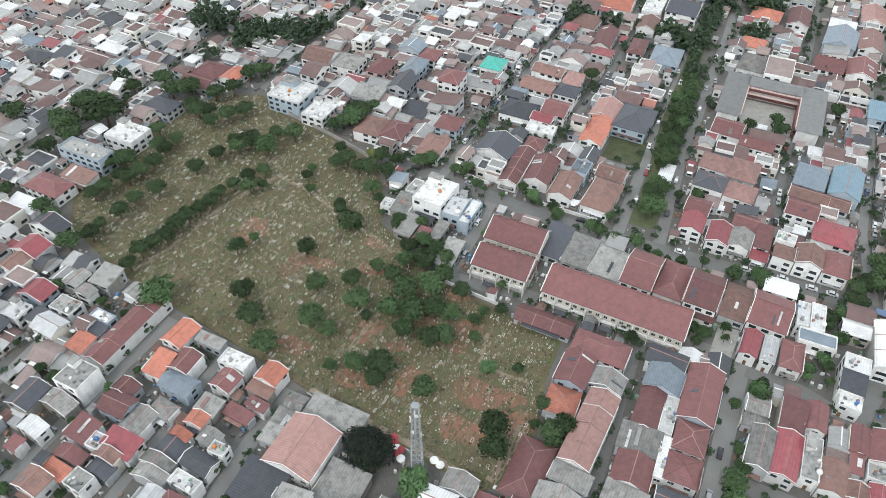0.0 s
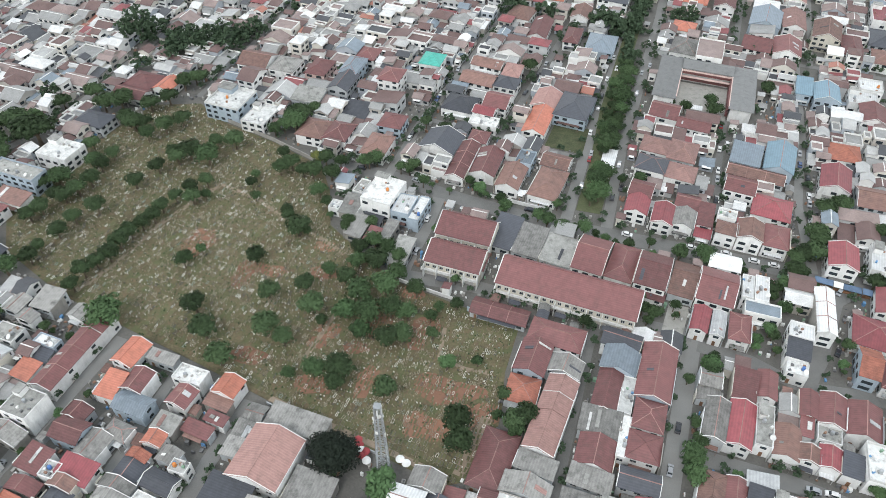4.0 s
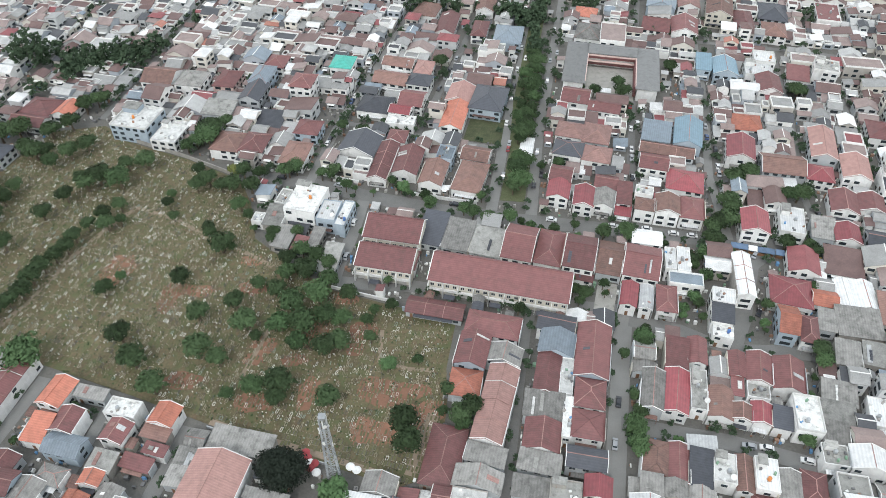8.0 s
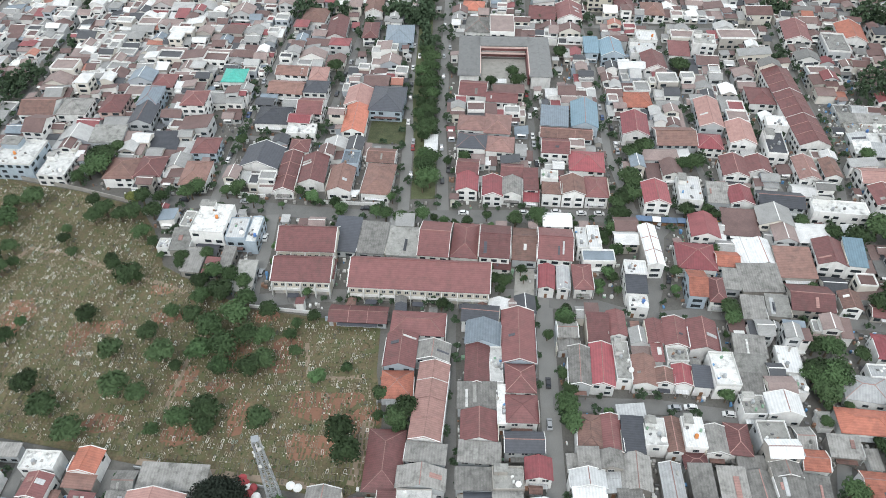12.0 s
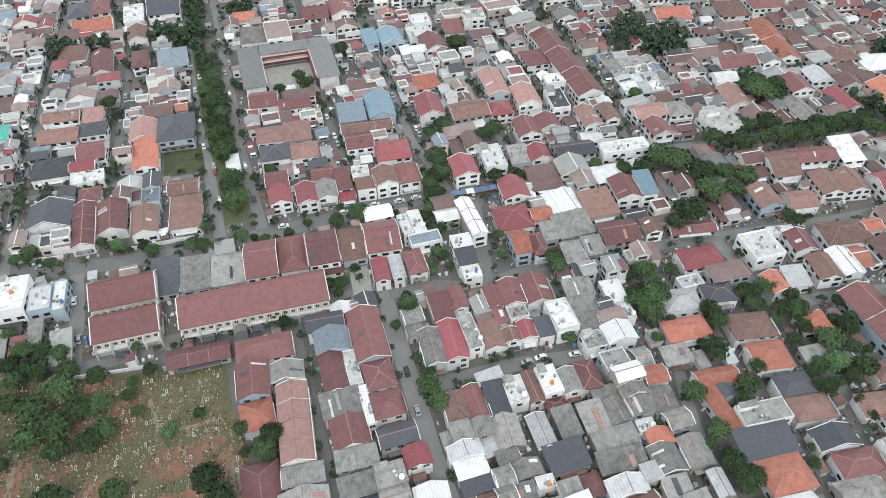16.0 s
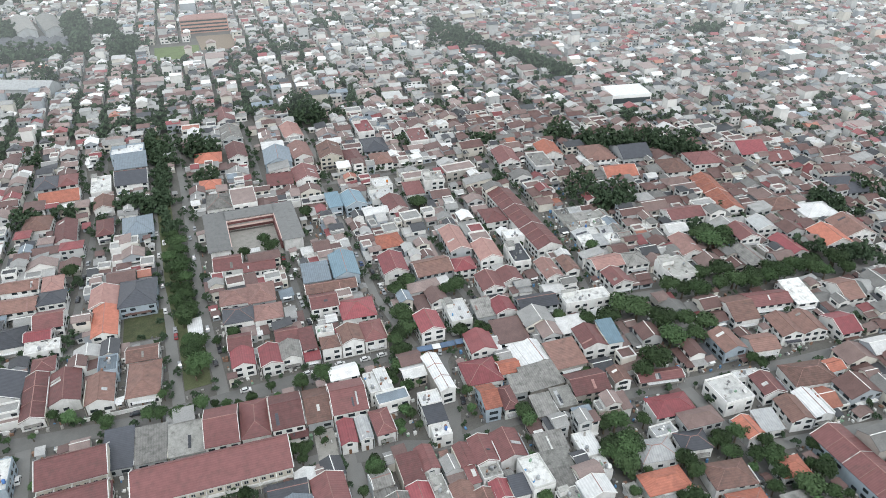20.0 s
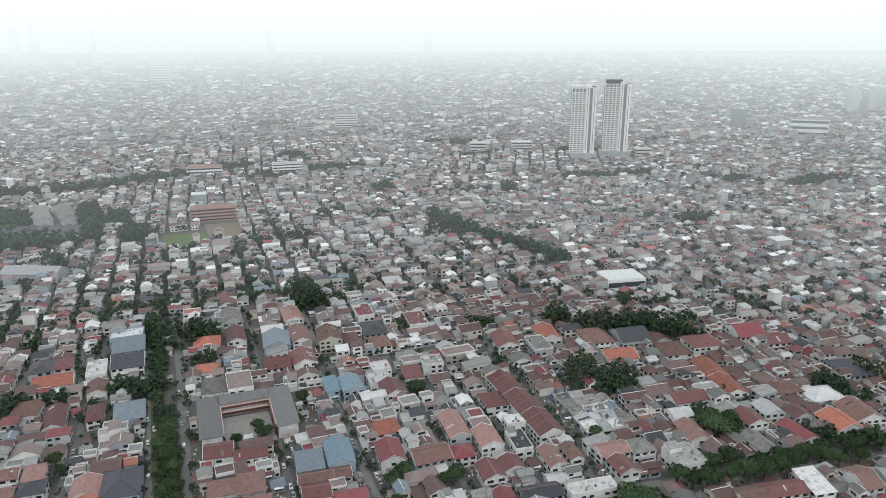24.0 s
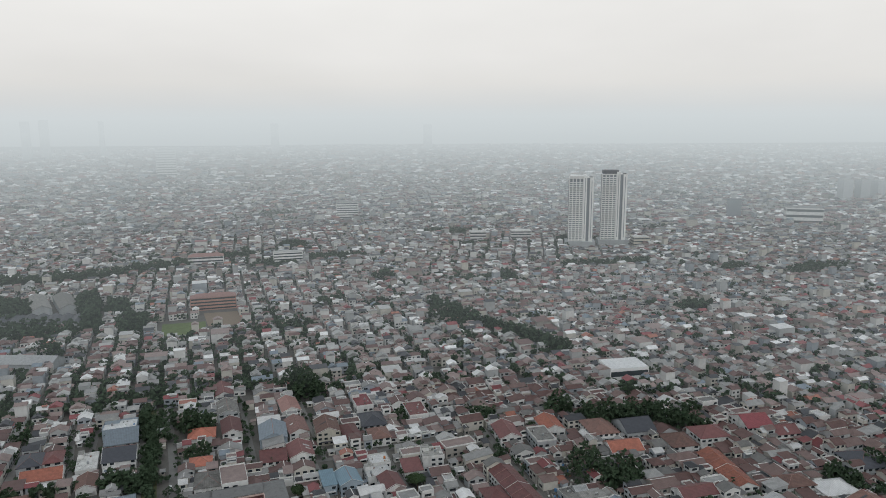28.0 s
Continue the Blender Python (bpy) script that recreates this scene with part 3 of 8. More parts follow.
def raise_house(x, y, w, d, rot, h, style, code, wall=1, near=True, over=0.4, name="house", label="", plot=False):
    """One house: walls, roof, ridge or parapet, and from near by its windows and doors."""
    if not near:
        return mid_house(x, y, w, d, rot, h, style)
    ob = new(name)
    ob.matrix_world = pose(x, y, 0, 0, 0, rot)
    COUNT["near" if near else "mid"] += 1
    floors = max(1, round(h / 2.8))
    words = {1: "single-storey", 2: "two-storey", 3: "three-storey", 4: "four-storey"}.get(floors, "tall")
    shape = {"x": "gabled", "y": "gabled", "h": "hipped", "f": "flat", "s": "lean-to", "S": "lean-to"}[style]
    tagged(ob, label or "%s %s house with a %s %s roof" % (words, WALL_WORDS[wall], shape, ROOF_WORDS[code]), "house", "houses of the neighbourhood")
    base = pose(0, 0, 0)
    if style == "f":
        part("wall", Shell().box(-w / 2, w / 2, -d / 2, d / 2, 0, h).mesh("wall", WALL[wall]), ob)
        part("roof", Shell().box(-w / 2 + 0.18, w / 2 - 0.18, -d / 2 + 0.18, d / 2 - 0.18, h, h + 0.12).mesh("roof", ROOF[code]), ob)
        s, t, q = Shell(), 0.18, h + rng.choice((0.5, 0.8, 1.0))
        s.box(-w / 2, w / 2, -d / 2, -d / 2 + t, h, q).box(-w / 2, w / 2, d / 2 - t, d / 2, h, q)
        s.box(-w / 2, -w / 2 + t, -d / 2 + t, d / 2 - t, h, q).box(w / 2 - t, w / 2, -d / 2 + t, d / 2 - t, h, q)
        part("parapet", s.mesh("parapet", WALL[wall] if rng.random() < 0.5 else TRIM), ob)
        if near and rng.random() < 0.6 and w > 5 and d > 6:
            bw, bd = w * rng.uniform(0.25, 0.45), d * rng.uniform(0.2, 0.35)
            part("stair_house", Shell().box(-w / 2 + 0.5, -w / 2 + 0.5 + bw, d / 2 - 0.5 - bd, d / 2 - 0.5, h + 0.1, h + 2.4).mesh("stair_house", WALL[wall]), ob)
            part("stair_roof", Shell().box(-w / 2 + 0.3, -w / 2 + 0.7 + bw, d / 2 - 0.7 - bd, d / 2 - 0.3, h + 2.4, h + 2.55).mesh("stair_roof", ROOF["C"]), ob)
    else:
        if plot and max(w, d) > 8 and max(w, d) < 2.3 * min(w, d) and rng.random() < 0.75:
            (ox, oy, w1, d1), (px, py, w2, d2) = divide(w, d, rng)
            annex(ob, px, py, w2, d2, max(2.6, h - rng.choice((1.0, 2.4, 3.0))), wall, rng)
            w, d = w1, d1
            base = pose(ox, oy, 0)
        v, f, r = roof_shape(style, w, d, h, over)
        wv, wf = wall_shape(style, w, d, h - (0.1 if style in "xy" else 0.12), r)
        part("wall", mesh("wall", wv, wf, WALL[wall]), ob, at=base)
        v2, f2 = thick(v, f, 0.16)
        part("roof", mesh("roof", v2, f2, ROOF[code]), ob, at=base)
        if near and style in "xyh":
            # ridge cap and hips
            s = Shell()
            if style == "x":
                s.bar((-w / 2 - over, 0, h + r), (w / 2 + over, 0, h + r), 0.16)
            elif style == "y":
                s.bar((0, -d / 2 - over, h + r), (0, d / 2 + over, h + r), 0.16)
            else:
                s.bar(v[4], v[5], 0.16)
                for i, j in ((0, 4), (3, 4), (1, 5), (2, 5)) if w >= d else ((0, 4), (1, 4), (2, 5), (3, 5)):
                    s.bar(v[i], v[j], 0.12)
            part("ridge_cap", s.mesh("ridge_cap", ROOF[code] if rng.random() < 0.4 else ROOF["p"]), ob, at=base)
            if style in "xy" and max(w, d) > 2.3 * min(w, d) and max(w, d) > 18:
                # party walls step up through the long roof
                n = int(max(w, d) / 6.5)
                for i in range(1, n):
                    k = -0.5 + i / n
                    for u in (-1, 1):
                        p0, p1 = ((k * w, u * (d / 2 + over), h + 0.06), (k * w, 0, h + r + 0.06)) if style == "x" else ((u * (w / 2 + over), k * d, h + 0.06), (0, k * d, h + r + 0.06))
                        part("party_wall", Shell().bar(p0, p1, 0.13).mesh("party_wall", ROOF["p" if i % 3 else "W"]), ob, at=base)
            if style in "xy" and rng.random() < 0.62:
                for e in (-1, 1):
                    s = Shell()
                    for u in (-1, 1):
                        p0 = (e * (w / 2 + over * 0.6), u * (d / 2 + over), h + 0.1) if style == "x" else (u * (w / 2 + over), e * (d / 2 + over * 0.6), h + 0.1)
                        p1 = (e * (w / 2 + over * 0.6), 0, h + r + 0.1) if style == "x" else (0, e * (d / 2 + over * 0.6), h + r + 0.1)
                        s.bar(p0, p1, 0.14)
                    part("gable_coping", s.mesh("gable_coping", TRIM), ob, at=base)
    if style != "f" and rng.random() < 0.55 and math.hypot(x, y) < 250:
        # a plastered party wall rises beside the roof
        e, q = rng.choice((-1, 1)), rng.uniform(0.3, 0.9)
        part("fire_wall", Shell().box(e * (w / 2 + over + 0.02), e * (w / 2 + over + 0.2), -d / 2, d / 2 * rng.uniform(0.2, 1.0), 0, h + q).mesh("fire_wall", WALL[rng.choice((1, 1, 2, 0, 4))]), ob, at=base)
    if near and code in "GgbpmC" and style in "xysS" and rng.random() < 0.45:
        roof_sheet(ob, base, style, w, d, h, r)
    if near:
        if math.hypot(x, y) < 190:
            windows_on(ob, base, "f", w, d, h, 0.75, math.hypot(x, y) < 125)
            if abs(x) > 25:
                windows_on(ob, base, "l" if x > 0 else "r", w, d, h, 0.35, False)
        else:
            small_windows(ob.matrix_world @ base, x > 0, w, d, h, 0.2)
        # carport or awning on the street side, and rooftop tanks
        if rng.random() < 0.45 and w > 5:
            s = Shell().box(-w * 0.35, w * 0.35, -d / 2 - 1.6, -d / 2 - 0.05, 2.5, 2.62)
            s.bar((-w * 0.33, -d / 2 - 1.5, 0), (-w * 0.33, -d / 2 - 1.5, 2.5), 0.06).bar((w * 0.33, -d / 2 - 1.5, 0), (w * 0.33, -d / 2 - 1.5, 2.5), 0.06)
            part("awning", s.mesh("awning", ROOF[rng.choice("wgGGnb")]), ob, at=base)
        if style == "f" or rng.random() < 0.22:
            c = Vector((w * rng.uniform(-0.3, 0.3), d * rng.uniform(-0.3, 0.1), 0))
            p = ob.matrix_world @ c
            TANKS.append((p.x, p.y, h + 0.1, style, w, d, c))
    return ob


# ---- trees ----
def tree_proto(seed, height, radius, m, lobes=10, leaves=100, leaf_size=0.48, flat=0.8):
    r = random.Random(seed)
    ob = new("tree")
    s = Shell()
    trunk_top = height * 0.45
    s.lathe([(radius * 0.085 + 0.08, 0), (radius * 0.06 + 0.05, trunk_top * 0.5), (radius * 0.045 + 0.04, trunk_top)], 7)
    v, f = [], []
    for k in range(lobes):
        a = 2 * math.pi * k / lobes * 1.618 + r.uniform(-0.4, 0.4)
        q = radius * (0.62 * math.sqrt((k + 0.3) / lobes)) * r.uniform(0.8, 1.2)
        c = Vector((q * math.cos(a), q * math.sin(a), height - radius * flat * (0.45 + 0.55 * (q / radius) ** 1.2) * r.uniform(0.85, 1.25)))
        lr = radius * r.uniform(0.40, 0.56)
        s.bar((0, 0, trunk_top * 0.8), tuple(c * 0.92), radius * 0.022 + 0.03, 5)
        # shaded heart of the lobe: small rough lump
        for lat in range(3):
            for lon in range(6):
                pts = []
                for dl, dn in ((0, 0), (0, 1), (1, 1), (1, 0)):
                    th, ph = math.pi * (lat + dl) / 3, 2 * math.pi * (lon + dn) / 6
                    j = 0.62 + 0.16 * math.sin(5 * th + 3 * ph + k)
                    pts.append(tuple(c + Vector((math.sin(th) * math.cos(ph), math.sin(th) * math.sin(ph), math.cos(th) * flat)) * lr * j))
                n0 = len(v)
                v += pts
                f.append((n0, n0 + 3, n0 + 2, n0 + 1))
        for _ in range(leaves):
            z = r.uniform(-0.55, 1.0)
            ph = r.uniform(0, 2 * math.pi)
            nrm = Vector((math.sqrt(1 - z * z) * math.cos(ph), math.sqrt(1 - z * z) * math.sin(ph), z))
            p = c + Vector((nrm.x, nrm.y, nrm.z * flat)) * lr * r.uniform(0.75, 1.12)
            t = (nrm + Vector((r.uniform(-1, 1), r.uniform(-1, 1), r.uniform(-0.6, 1))) * 0.8).normalized()
            u = t.orthogonal().normalized()
            u.rotate(Matrix.Rotation(r.uniform(0, 6.28), 3, t))
            w = t.cross(u)
            L = leaf_size * r.uniform(0.6, 1.3)
            n0 = len(v)
            v += [tuple(p - u * L), tuple(p + w * L * 0.5 - t * 0.06), tuple(p + u * L), tuple(p - w * L * 0.5 - t * 0.06)]
            f += [(n0, n0 + 1, n0 + 2), (n0, n0 + 2, n0 + 3)]
    part("trunk", s.mesh("trunk", BARK), ob)
    part("crown", mesh("crown", v, f, m), ob)
    return ob


TREES = [tree_proto(1, 8.0, 4.2, LEAVES[0]), tree_proto(2, 7.0, 3.6, LEAVES[1], 8), tree_proto(3, 6.0, 3.0, LEAVES[2], 7), tree_proto(4, 9.5, 5.0, LEAVES[0], 11),
         tree_proto(5, 9.0, 4.6, LEAVES[1], 11), tree_proto(6, 5.0, 2.4, LEAVES[0], 6, 110, 0.34), tree_proto(7, 11.0, 8.2, LEAVES[3], 20, 300, 0.5, 0.8), tree_proto(8, 5.5, 2.8, LEAVES[4], 7)]
TREE_WORDS = ["broad mid-green tree with a ragged rounded crown", "dark green tree with a dense crown", "young tree with fresh light-green leaves", "tall mid-green tree with a wide lobed crown",
              "tall dark green tree with a dense crown", "small mid-green tree in a yard", "very dark wide spreading tree with feathery foliage", "small tree with olive-yellow leaves"]
for ob, wd in zip(TREES, TREE_WORDS):
    tagged(ob, wd, "tree", "trees of the neighbourhood")
USED = set()
trees = random.Random(11)


lv, lf = [], []
far = random.Random(31)


def clump(x, y, z, r):
    for _ in range(7 if math.hypot(x, y) < 820 else 5 if math.hypot(x, y) < 1150 else 2):
        a, e = far.uniform(0, 6.28), far.uniform(-0.2, 1.4)
        p = Vector((x + r * 0.6 * math.cos(a) * math.cos(e), y + r * 0.6 * math.sin(a) * math.cos(e), z + r * 0.6 * math.sin(e)))
        t = Vector((far.gauss(0, 1), far.gauss(0, 1), far.gauss(0.8, 1))).normalized()
        u = t.orthogonal().normalized() * r * 0.6
        w = t.cross(u)
        k = len(lv)
        lv.extend([tuple(p - u), tuple(p + w * 0.8 - t * r * 0.2), tuple(p + u), tuple(p - w * 0.8 - t * r * 0.2)])
        lf.extend([(k, k + 1, k + 2), (k, k + 2, k + 3)])


def grove(x, y, w, d, n, hi=9.0, lo=1.6, top=3.4):
    for _ in range(n):
        a, q = far.uniform(0, 6.28), math.sqrt(far.random())
        clump(x + w * q * math.cos(a), y + d * q * math.sin(a), far.uniform(min(2, hi / 2), hi * (1 - 0.5 * q)), far.uniform(lo, top))


def tree(kind, x, y, size=1.0, z=0.05):
    if math.hypot(x, y) > 345:
        take(corners(x, y, 3.6 * size, 3.6 * size, 0))
        return grove(x, y, 3.4 * size, 3.4 * size, int(14 * size * size) + 4, 8 * size, 1.0, 2.0)
    if not inside(x, y, CEMETERY) and size > 0.85:
        take(corners(x, y, 3.6 * size, 3.6 * size, 0))
    m = pose(x, y, z, 0, 0, trees.uniform(0, 360)) @ Matrix.Diagonal((size * trees.uniform(0.92, 1.08), size * trees.uniform(0.92, 1.08), size ** 0.6, 1))
    src = TREES[kind]
    if kind in USED:
        ob = copy_thing(src, pose(0, 0, 0))
    else:
        USED.add(kind)
        ob = src
    ob.matrix_basis = m
    return ob


# ---- the townhouse rows with maroon roofs ----
def terrace(x, y, w, d, rot, h, units, code="m", wall=0, label=""):
    """A row of joined townhouses under one roof, with a balcony line and party walls on the street side."""
    take(corners(x, y, w, d + 2.5, rot))
    ob = new("townhouse_row")
    ob.matrix_world = pose(x, y, 0, 0, 0, rot)
    tagged(ob, label, "townhouses")
    # long front slope, short back slope
    a, b, r, k = w / 2 + 0.4, d / 2 + 0.5, d * 0.27, d * 0.20
    v = [(-a, -b, h), (a, -b, h), (a, k, h + r), (-a, k, h + r), (-a, b, h), (a, b, h)]
    wv, wf = wall_shape("f", w, d, h - 0.1, 0)
    wv = wv + [(-w / 2, k, h + r * 0.93), (w / 2, k, h + r * 0.93)]
    part("wall", mesh("wall", wv, list(wf) + [(7, 4, 8), (5, 6, 9)], WALL[wall]), ob)
    v2, f2 = thick(v, [(0, 1, 2, 3), (3, 2, 5, 4)], 0.18)
    part("roof", mesh("roof", v2, f2, ROOF[code]), ob)
    part("ridge_cap", Shell().bar(v[3], v[2], 0.16).mesh("ridge_cap", ROOF[code]), ob)
    for e, (p0, p1, p2) in ((-1, (0, 3, 4)), (1, (1, 2, 5))):
        s = Shell()
        up = Vector((0, 0, 0.12))
        s.bar(Vector(v[p0]) + up, Vector(v[p1]) + up, 0.2).bar(Vector(v[p1]) + up, Vector(v[p2]) + up, 0.2)
        part("gable_coping", s.mesh("gable_coping", TRIM), ob)
    for i in range(units):
        if i % 3 == 1:
            cx = -w / 2 + (i + 0.5) * w / units
            part("canopy", Shell().box(cx - 1.9, cx + 1.9, -d / 2 - 4.2, -d / 2 - 2.05, 2.5, 2.62).bar((cx - 1.8, -d / 2 - 4.1, 0), (cx - 1.8, -d / 2 - 4.1, 2.5), 0.06).bar((cx + 1.8, -d / 2 - 4.1, 0), (cx + 1.8, -d / 2 - 4.1, 2.5), 0.06).mesh("canopy", ROOF["gnG"[i % 3]]), ob)
    part("balcony_slab", Shell().box(-w / 2, w / 2, -d / 2 - 1.3, -d / 2 - 0.02, 3.0, 3.2).mesh("balcony_slab", TRIM), ob)
    part("eaves_band", Shell().box(-w / 2, w / 2, -d / 2 - 0.35, -d / 2 - 0.02, h - 0.75, h - 0.4).mesh("eaves_band", TRIM), ob)
    u = w / units
    wm, pm = window_mesh(1.4, 1.4)
    for i in range(units + 1):
        cx = -w / 2 + i * u
        cx = min(max(cx, -w / 2 + 0.12), w / 2 - 0.12)
        part("party_wall", Shell().box(cx - 0.12, cx + 0.12, -d / 2 - 2.0, -d / 2 - 0.02, 0, h - 0.9).mesh("party_wall", TRIM), ob)
    for i in range(units):
        cx = -w / 2 + (i + 0.5) * u
        for k in (-0.24, 0.24):
            part("pane", pm, part("window", wm, ob, at=pose(cx + k * u, -d / 2, 4.7)))
        part("garage_door", GATE, ob, at=pose(cx - 0.12 * u, -d / 2, 0.05))
        part("balcony_rail", Shell().box(cx - u * 0.4, cx + u * 0.4, -d / 2 - 1.3, -d / 2 - 1.22, 3.2, 4.0).mesh("balcony_rail", TRIM), ob)
    return ob


terrace(0.0, 176.8, 49, 14.5, -6.5, 6.8, 9, label="long row of cream townhouses under one maroon tile roof")
terrace(-41.5, 181.5, 20.5, 12, -5, 6.8, 4, label="short row of cream townhouses under a maroon tile roof")
terrace(-41, 196.5, 21, 13, -5, 7.4, 4, label="short row of cream townhouses under a wide maroon tile roof")

# ---- school round a courtyard ----
SCHOOL_ROOF = mat("school_grey_tile", (0.15, 0.152, 0.15), 0.7, 0.14, stain=0.4)


def school():
    ob = new("school")
    ob.matrix_world = pose(46, 328, 0, 0, 0, -5)
    tagged(ob, "two-storey school, grey roofs and maroon galleries round a paved yard", "school")
    take(corners(46, 328, 46, 44, -5))
    for nm, x0, x1, y0, y1 in (("wing", -23, -12, -20, 20), ("wing", 12, 23, -20, 20), ("wing", -12, 12, 10, 20)):
        w, d = x1 - x0, y1 - y0
        m = pose((x0 + x1) / 2, (y0 + y1) / 2, 0)
        v, f, r = roof_shape("h" if d > w else "x", w, d, 7.2, 0.2, 1.6)
        v2, f2 = thick(v, f, 0.15)
        b = part(nm, Shell().box(-w / 2 + 0.8, w / 2 - 0.8, -d / 2 + 0.8, d / 2 - 0.8, 0, 7.1).mesh(nm, WALL[1]), ob, at=m)
        part("roof", mesh("roof", v2, f2, SCHOOL_ROOF), b)
    s = Shell().box(-12, 12, 8.4, 10, 3.2, 3.5).box(-12, 12, 8.3, 8.5, 6.6, 7.4).box(-12.2, -11.8, -18, 9, 6.6, 7.4).box(11.8, 12.2, -18, 9, 6.6, 7.4)
    part("fascia", s.mesh("fascia", WALL[5]), ob)
    for z in (1.0, 4.4):
        part("gallery", Shell().box(-11.5, 11.5, 9.9, 10.6, z, z + 2.0).mesh("gallery", ROOF["m"]), ob)
        part("gallery", Shell().box(11.3, 12.4, -17, 9, z, z + 2.0).mesh("gallery", ROOF["m"]), ob)
    part("yard", Shell().box(-12, 12, -20, 9, 0.02, 0.12).mesh("yard", CONCRETE), ob)
    part("canopy", Shell().box(-7, 1, -19, -15, 2.7, 2.85).mesh("canopy", ROOF["w"]), ob)


school()

# ---- telecom mast ----
def mast(x, y, height, base=1.75, top=0.8):
    ob = new("telecom_mast")
    ob.matrix_world = pose(x, y, 0.1, 0, 0, 12)
    tagged(ob, "grey galvanised lattice telecom mast with drum antennas at the cemetery edge", "mast")
    cn = ((-1, -1), (1, -1), (1, 1), (-1, 1))

    def at(i, z):
        k = base + (top - base) * z / height
        return (cn[i % 4][0] * k, cn[i % 4][1] * k, z)

    for i in range(4):
        part("leg", Shell().bar(at(i, 0), at(i, height), 0.13, 6).mesh("leg", STEEL), ob)
    levels = 12
    for k in range(levels):
        z0, z1 = height * k / levels, height * (k + 1) / levels
        s = Shell()
        for i in range(4):
            for p, q in ((at(i, z0), at(i + 1, z1)), (at(i + 1, z0), at(i, z1)), (at(i, z1), at(i + 1, z1))):
                s.bar(p, q, 0.07)
        part("brace_panel", s.mesh("brace_panel", STEEL), ob)
    part("platform", Shell().box(-0.95, 0.95, -0.95, 0.95, height - 0.06, height + 0.06).mesh("platform", STEEL), ob)
    part("ladder", Shell().box(-0.25, 0.25, -0.9, -0.8, 0, height).mesh("ladder", STEEL), ob)
    for i, (z, a) in enumerate(((height - 3, 20), (height - 6, 140), (height - 8, 250), (height - 11, 330), (height - 5, 300), (height - 14, 100))):
        m = pose(0, 0, z, 0, 0, a) @ pose(0, -1.25, 0, 90, 0, 0)
        s = Shell().lathe([(0.25, -0.25), (0.6, 0.1), (0.6, 0.3)], 12)
        part("drum_antenna", s.mesh("drum_antenna", DISH), ob, "white drum antenna", at=m)
    for i in range(6):
        m = pose(0, 0, height - 1.8, 0, 0, 60 * i) @ pose(0, -1.15, 0)
        part("panel_antenna", Shell().box(-0.14, 0.14, -0.12, 0.08, -1.0, 1.0).mesh("panel_antenna", DISH), ob, "white panel antenna", at=m)


mast(-42, 97, 33)
take(corners(-42, 97, 7, 7, 0))
take(corners(-46, 89, 15, 9, -6))


# ---- houses that stand out, street by street ----
house(-197.5, 295.7, 20, 19, -6.0, 6.5, "h", "b", 1)
house(-211.1, 285.4, 16, 12, -6.0, 5, "x", "m", 1)
house(-224.5, 291.8, 10, 10, -6.0, 5, "h", "m", 1)
house(-211.0, 274.6, 17, 8, -6.0, 5, "x", "m", 1)
house(-218.8, 262.9, 14, 12, -6.0, 5, "h", "m", 1)
house(-205.9, 262.6, 9, 11, -6.0, 5, "y", "o", 1)
house(-218.8, 252.5, 15, 8, -6.0, 4.5, "x", "m", 1)
house(-211.9, 298.0, 6, 6, -6.0, 4.5, "f", "W", 1)
house(-218.4, 342.5, 19, 10, -6.0, 7, "x", "u", 3)
house(-212.0, 329.3, 16, 9, -6.0, 5, "x", "m", 1)
house(-197.1, 355.8, 15, 12, -6.0, 6, "h", "m", 1)
house(-173.8, 331.3, 11, 9, -6.0, 7, "f", "W", 1)
house(-254.1, 300.8, 14, 11, -6.0, 6, "h", "p", 1)
house(-3.1, 454.8, 18.0, 13.8, -7.7, 8, "f", "w", 3, near=True)
house(-2.9, 438.8, 16.9, 16.4, -4.6, 6.5, "s", "u", 2, near=True)
house(-4.2, 417.9, 17.5, 19.6, -7.5, 6, "x", "n", 1, near=True)
house(-21.1, 417.4, 10.8, 21.0, -3.5, 5, "f", "W", 1, near=True)
house(-42.5, 411.1, 19.0, 14.2, -3.5, 5, "x", "o", 1, near=True)
house(-37.9, 429.6, 8.6, 13.4, -3.5, 6, "h", "m", 1, near=True)
house(-49.2, 430.7, 10.9, 16.2, -3.5, 6, "h", "n", 2, near=True)
house(-6.6, 357.4, 14.4, 19.4, -3.5, 6, "h", "u", 3, near=True)
house(-22.3, 362.2, 6.8, 15.7, -3.5, 6, "h", "m", 1, near=True)
house(-21.1, 392.2, 9.8, 15.4, -3.5, 5, "y", "b", 1, near=True)
house(40.5, 427.7, 15.5, 14.0, -9.0, 5, "h", "o", 1, near=True)
house(35.3, 390.2, 10.4, 10.5, -9.0, 5, "h", "o", 1, near=True)
house(36.4, 367.9, 13.5, 17.8, -9.0, 5, "h", "G", 1, near=True)
house(-53.5, 382.2, 13.0, 15.9, -9.0, 5.5, "h", "b", 1, near=True)
house(-40.5, 367.0, 8.9, 20.9, -3.5, 5.5, "y", "m", 1, near=True)
house(61.9, 491.8, 11.7, 21.0, -3.5, 6, "y", "m", 1, near=True)
house(59.7, 458.6, 12.4, 21.0, -4.2, 6, "y", "G", 2, near=True)
house(57.7, 428.1, 10.0, 20.8, -4.8, 6, "y", "m", 1, near=True)
house(79.0, 409.1, 14.8, 21.0, -9.0, 6.5, "y", "u", 3, near=True)
house(97.2, 445.8, 10.5, 21.0, -3.5, 6, "y", "p", 1, near=True)
house(93.8, 412.3, 10.8, 21.0, -4.0, 6, "y", "p", 1, near=True)
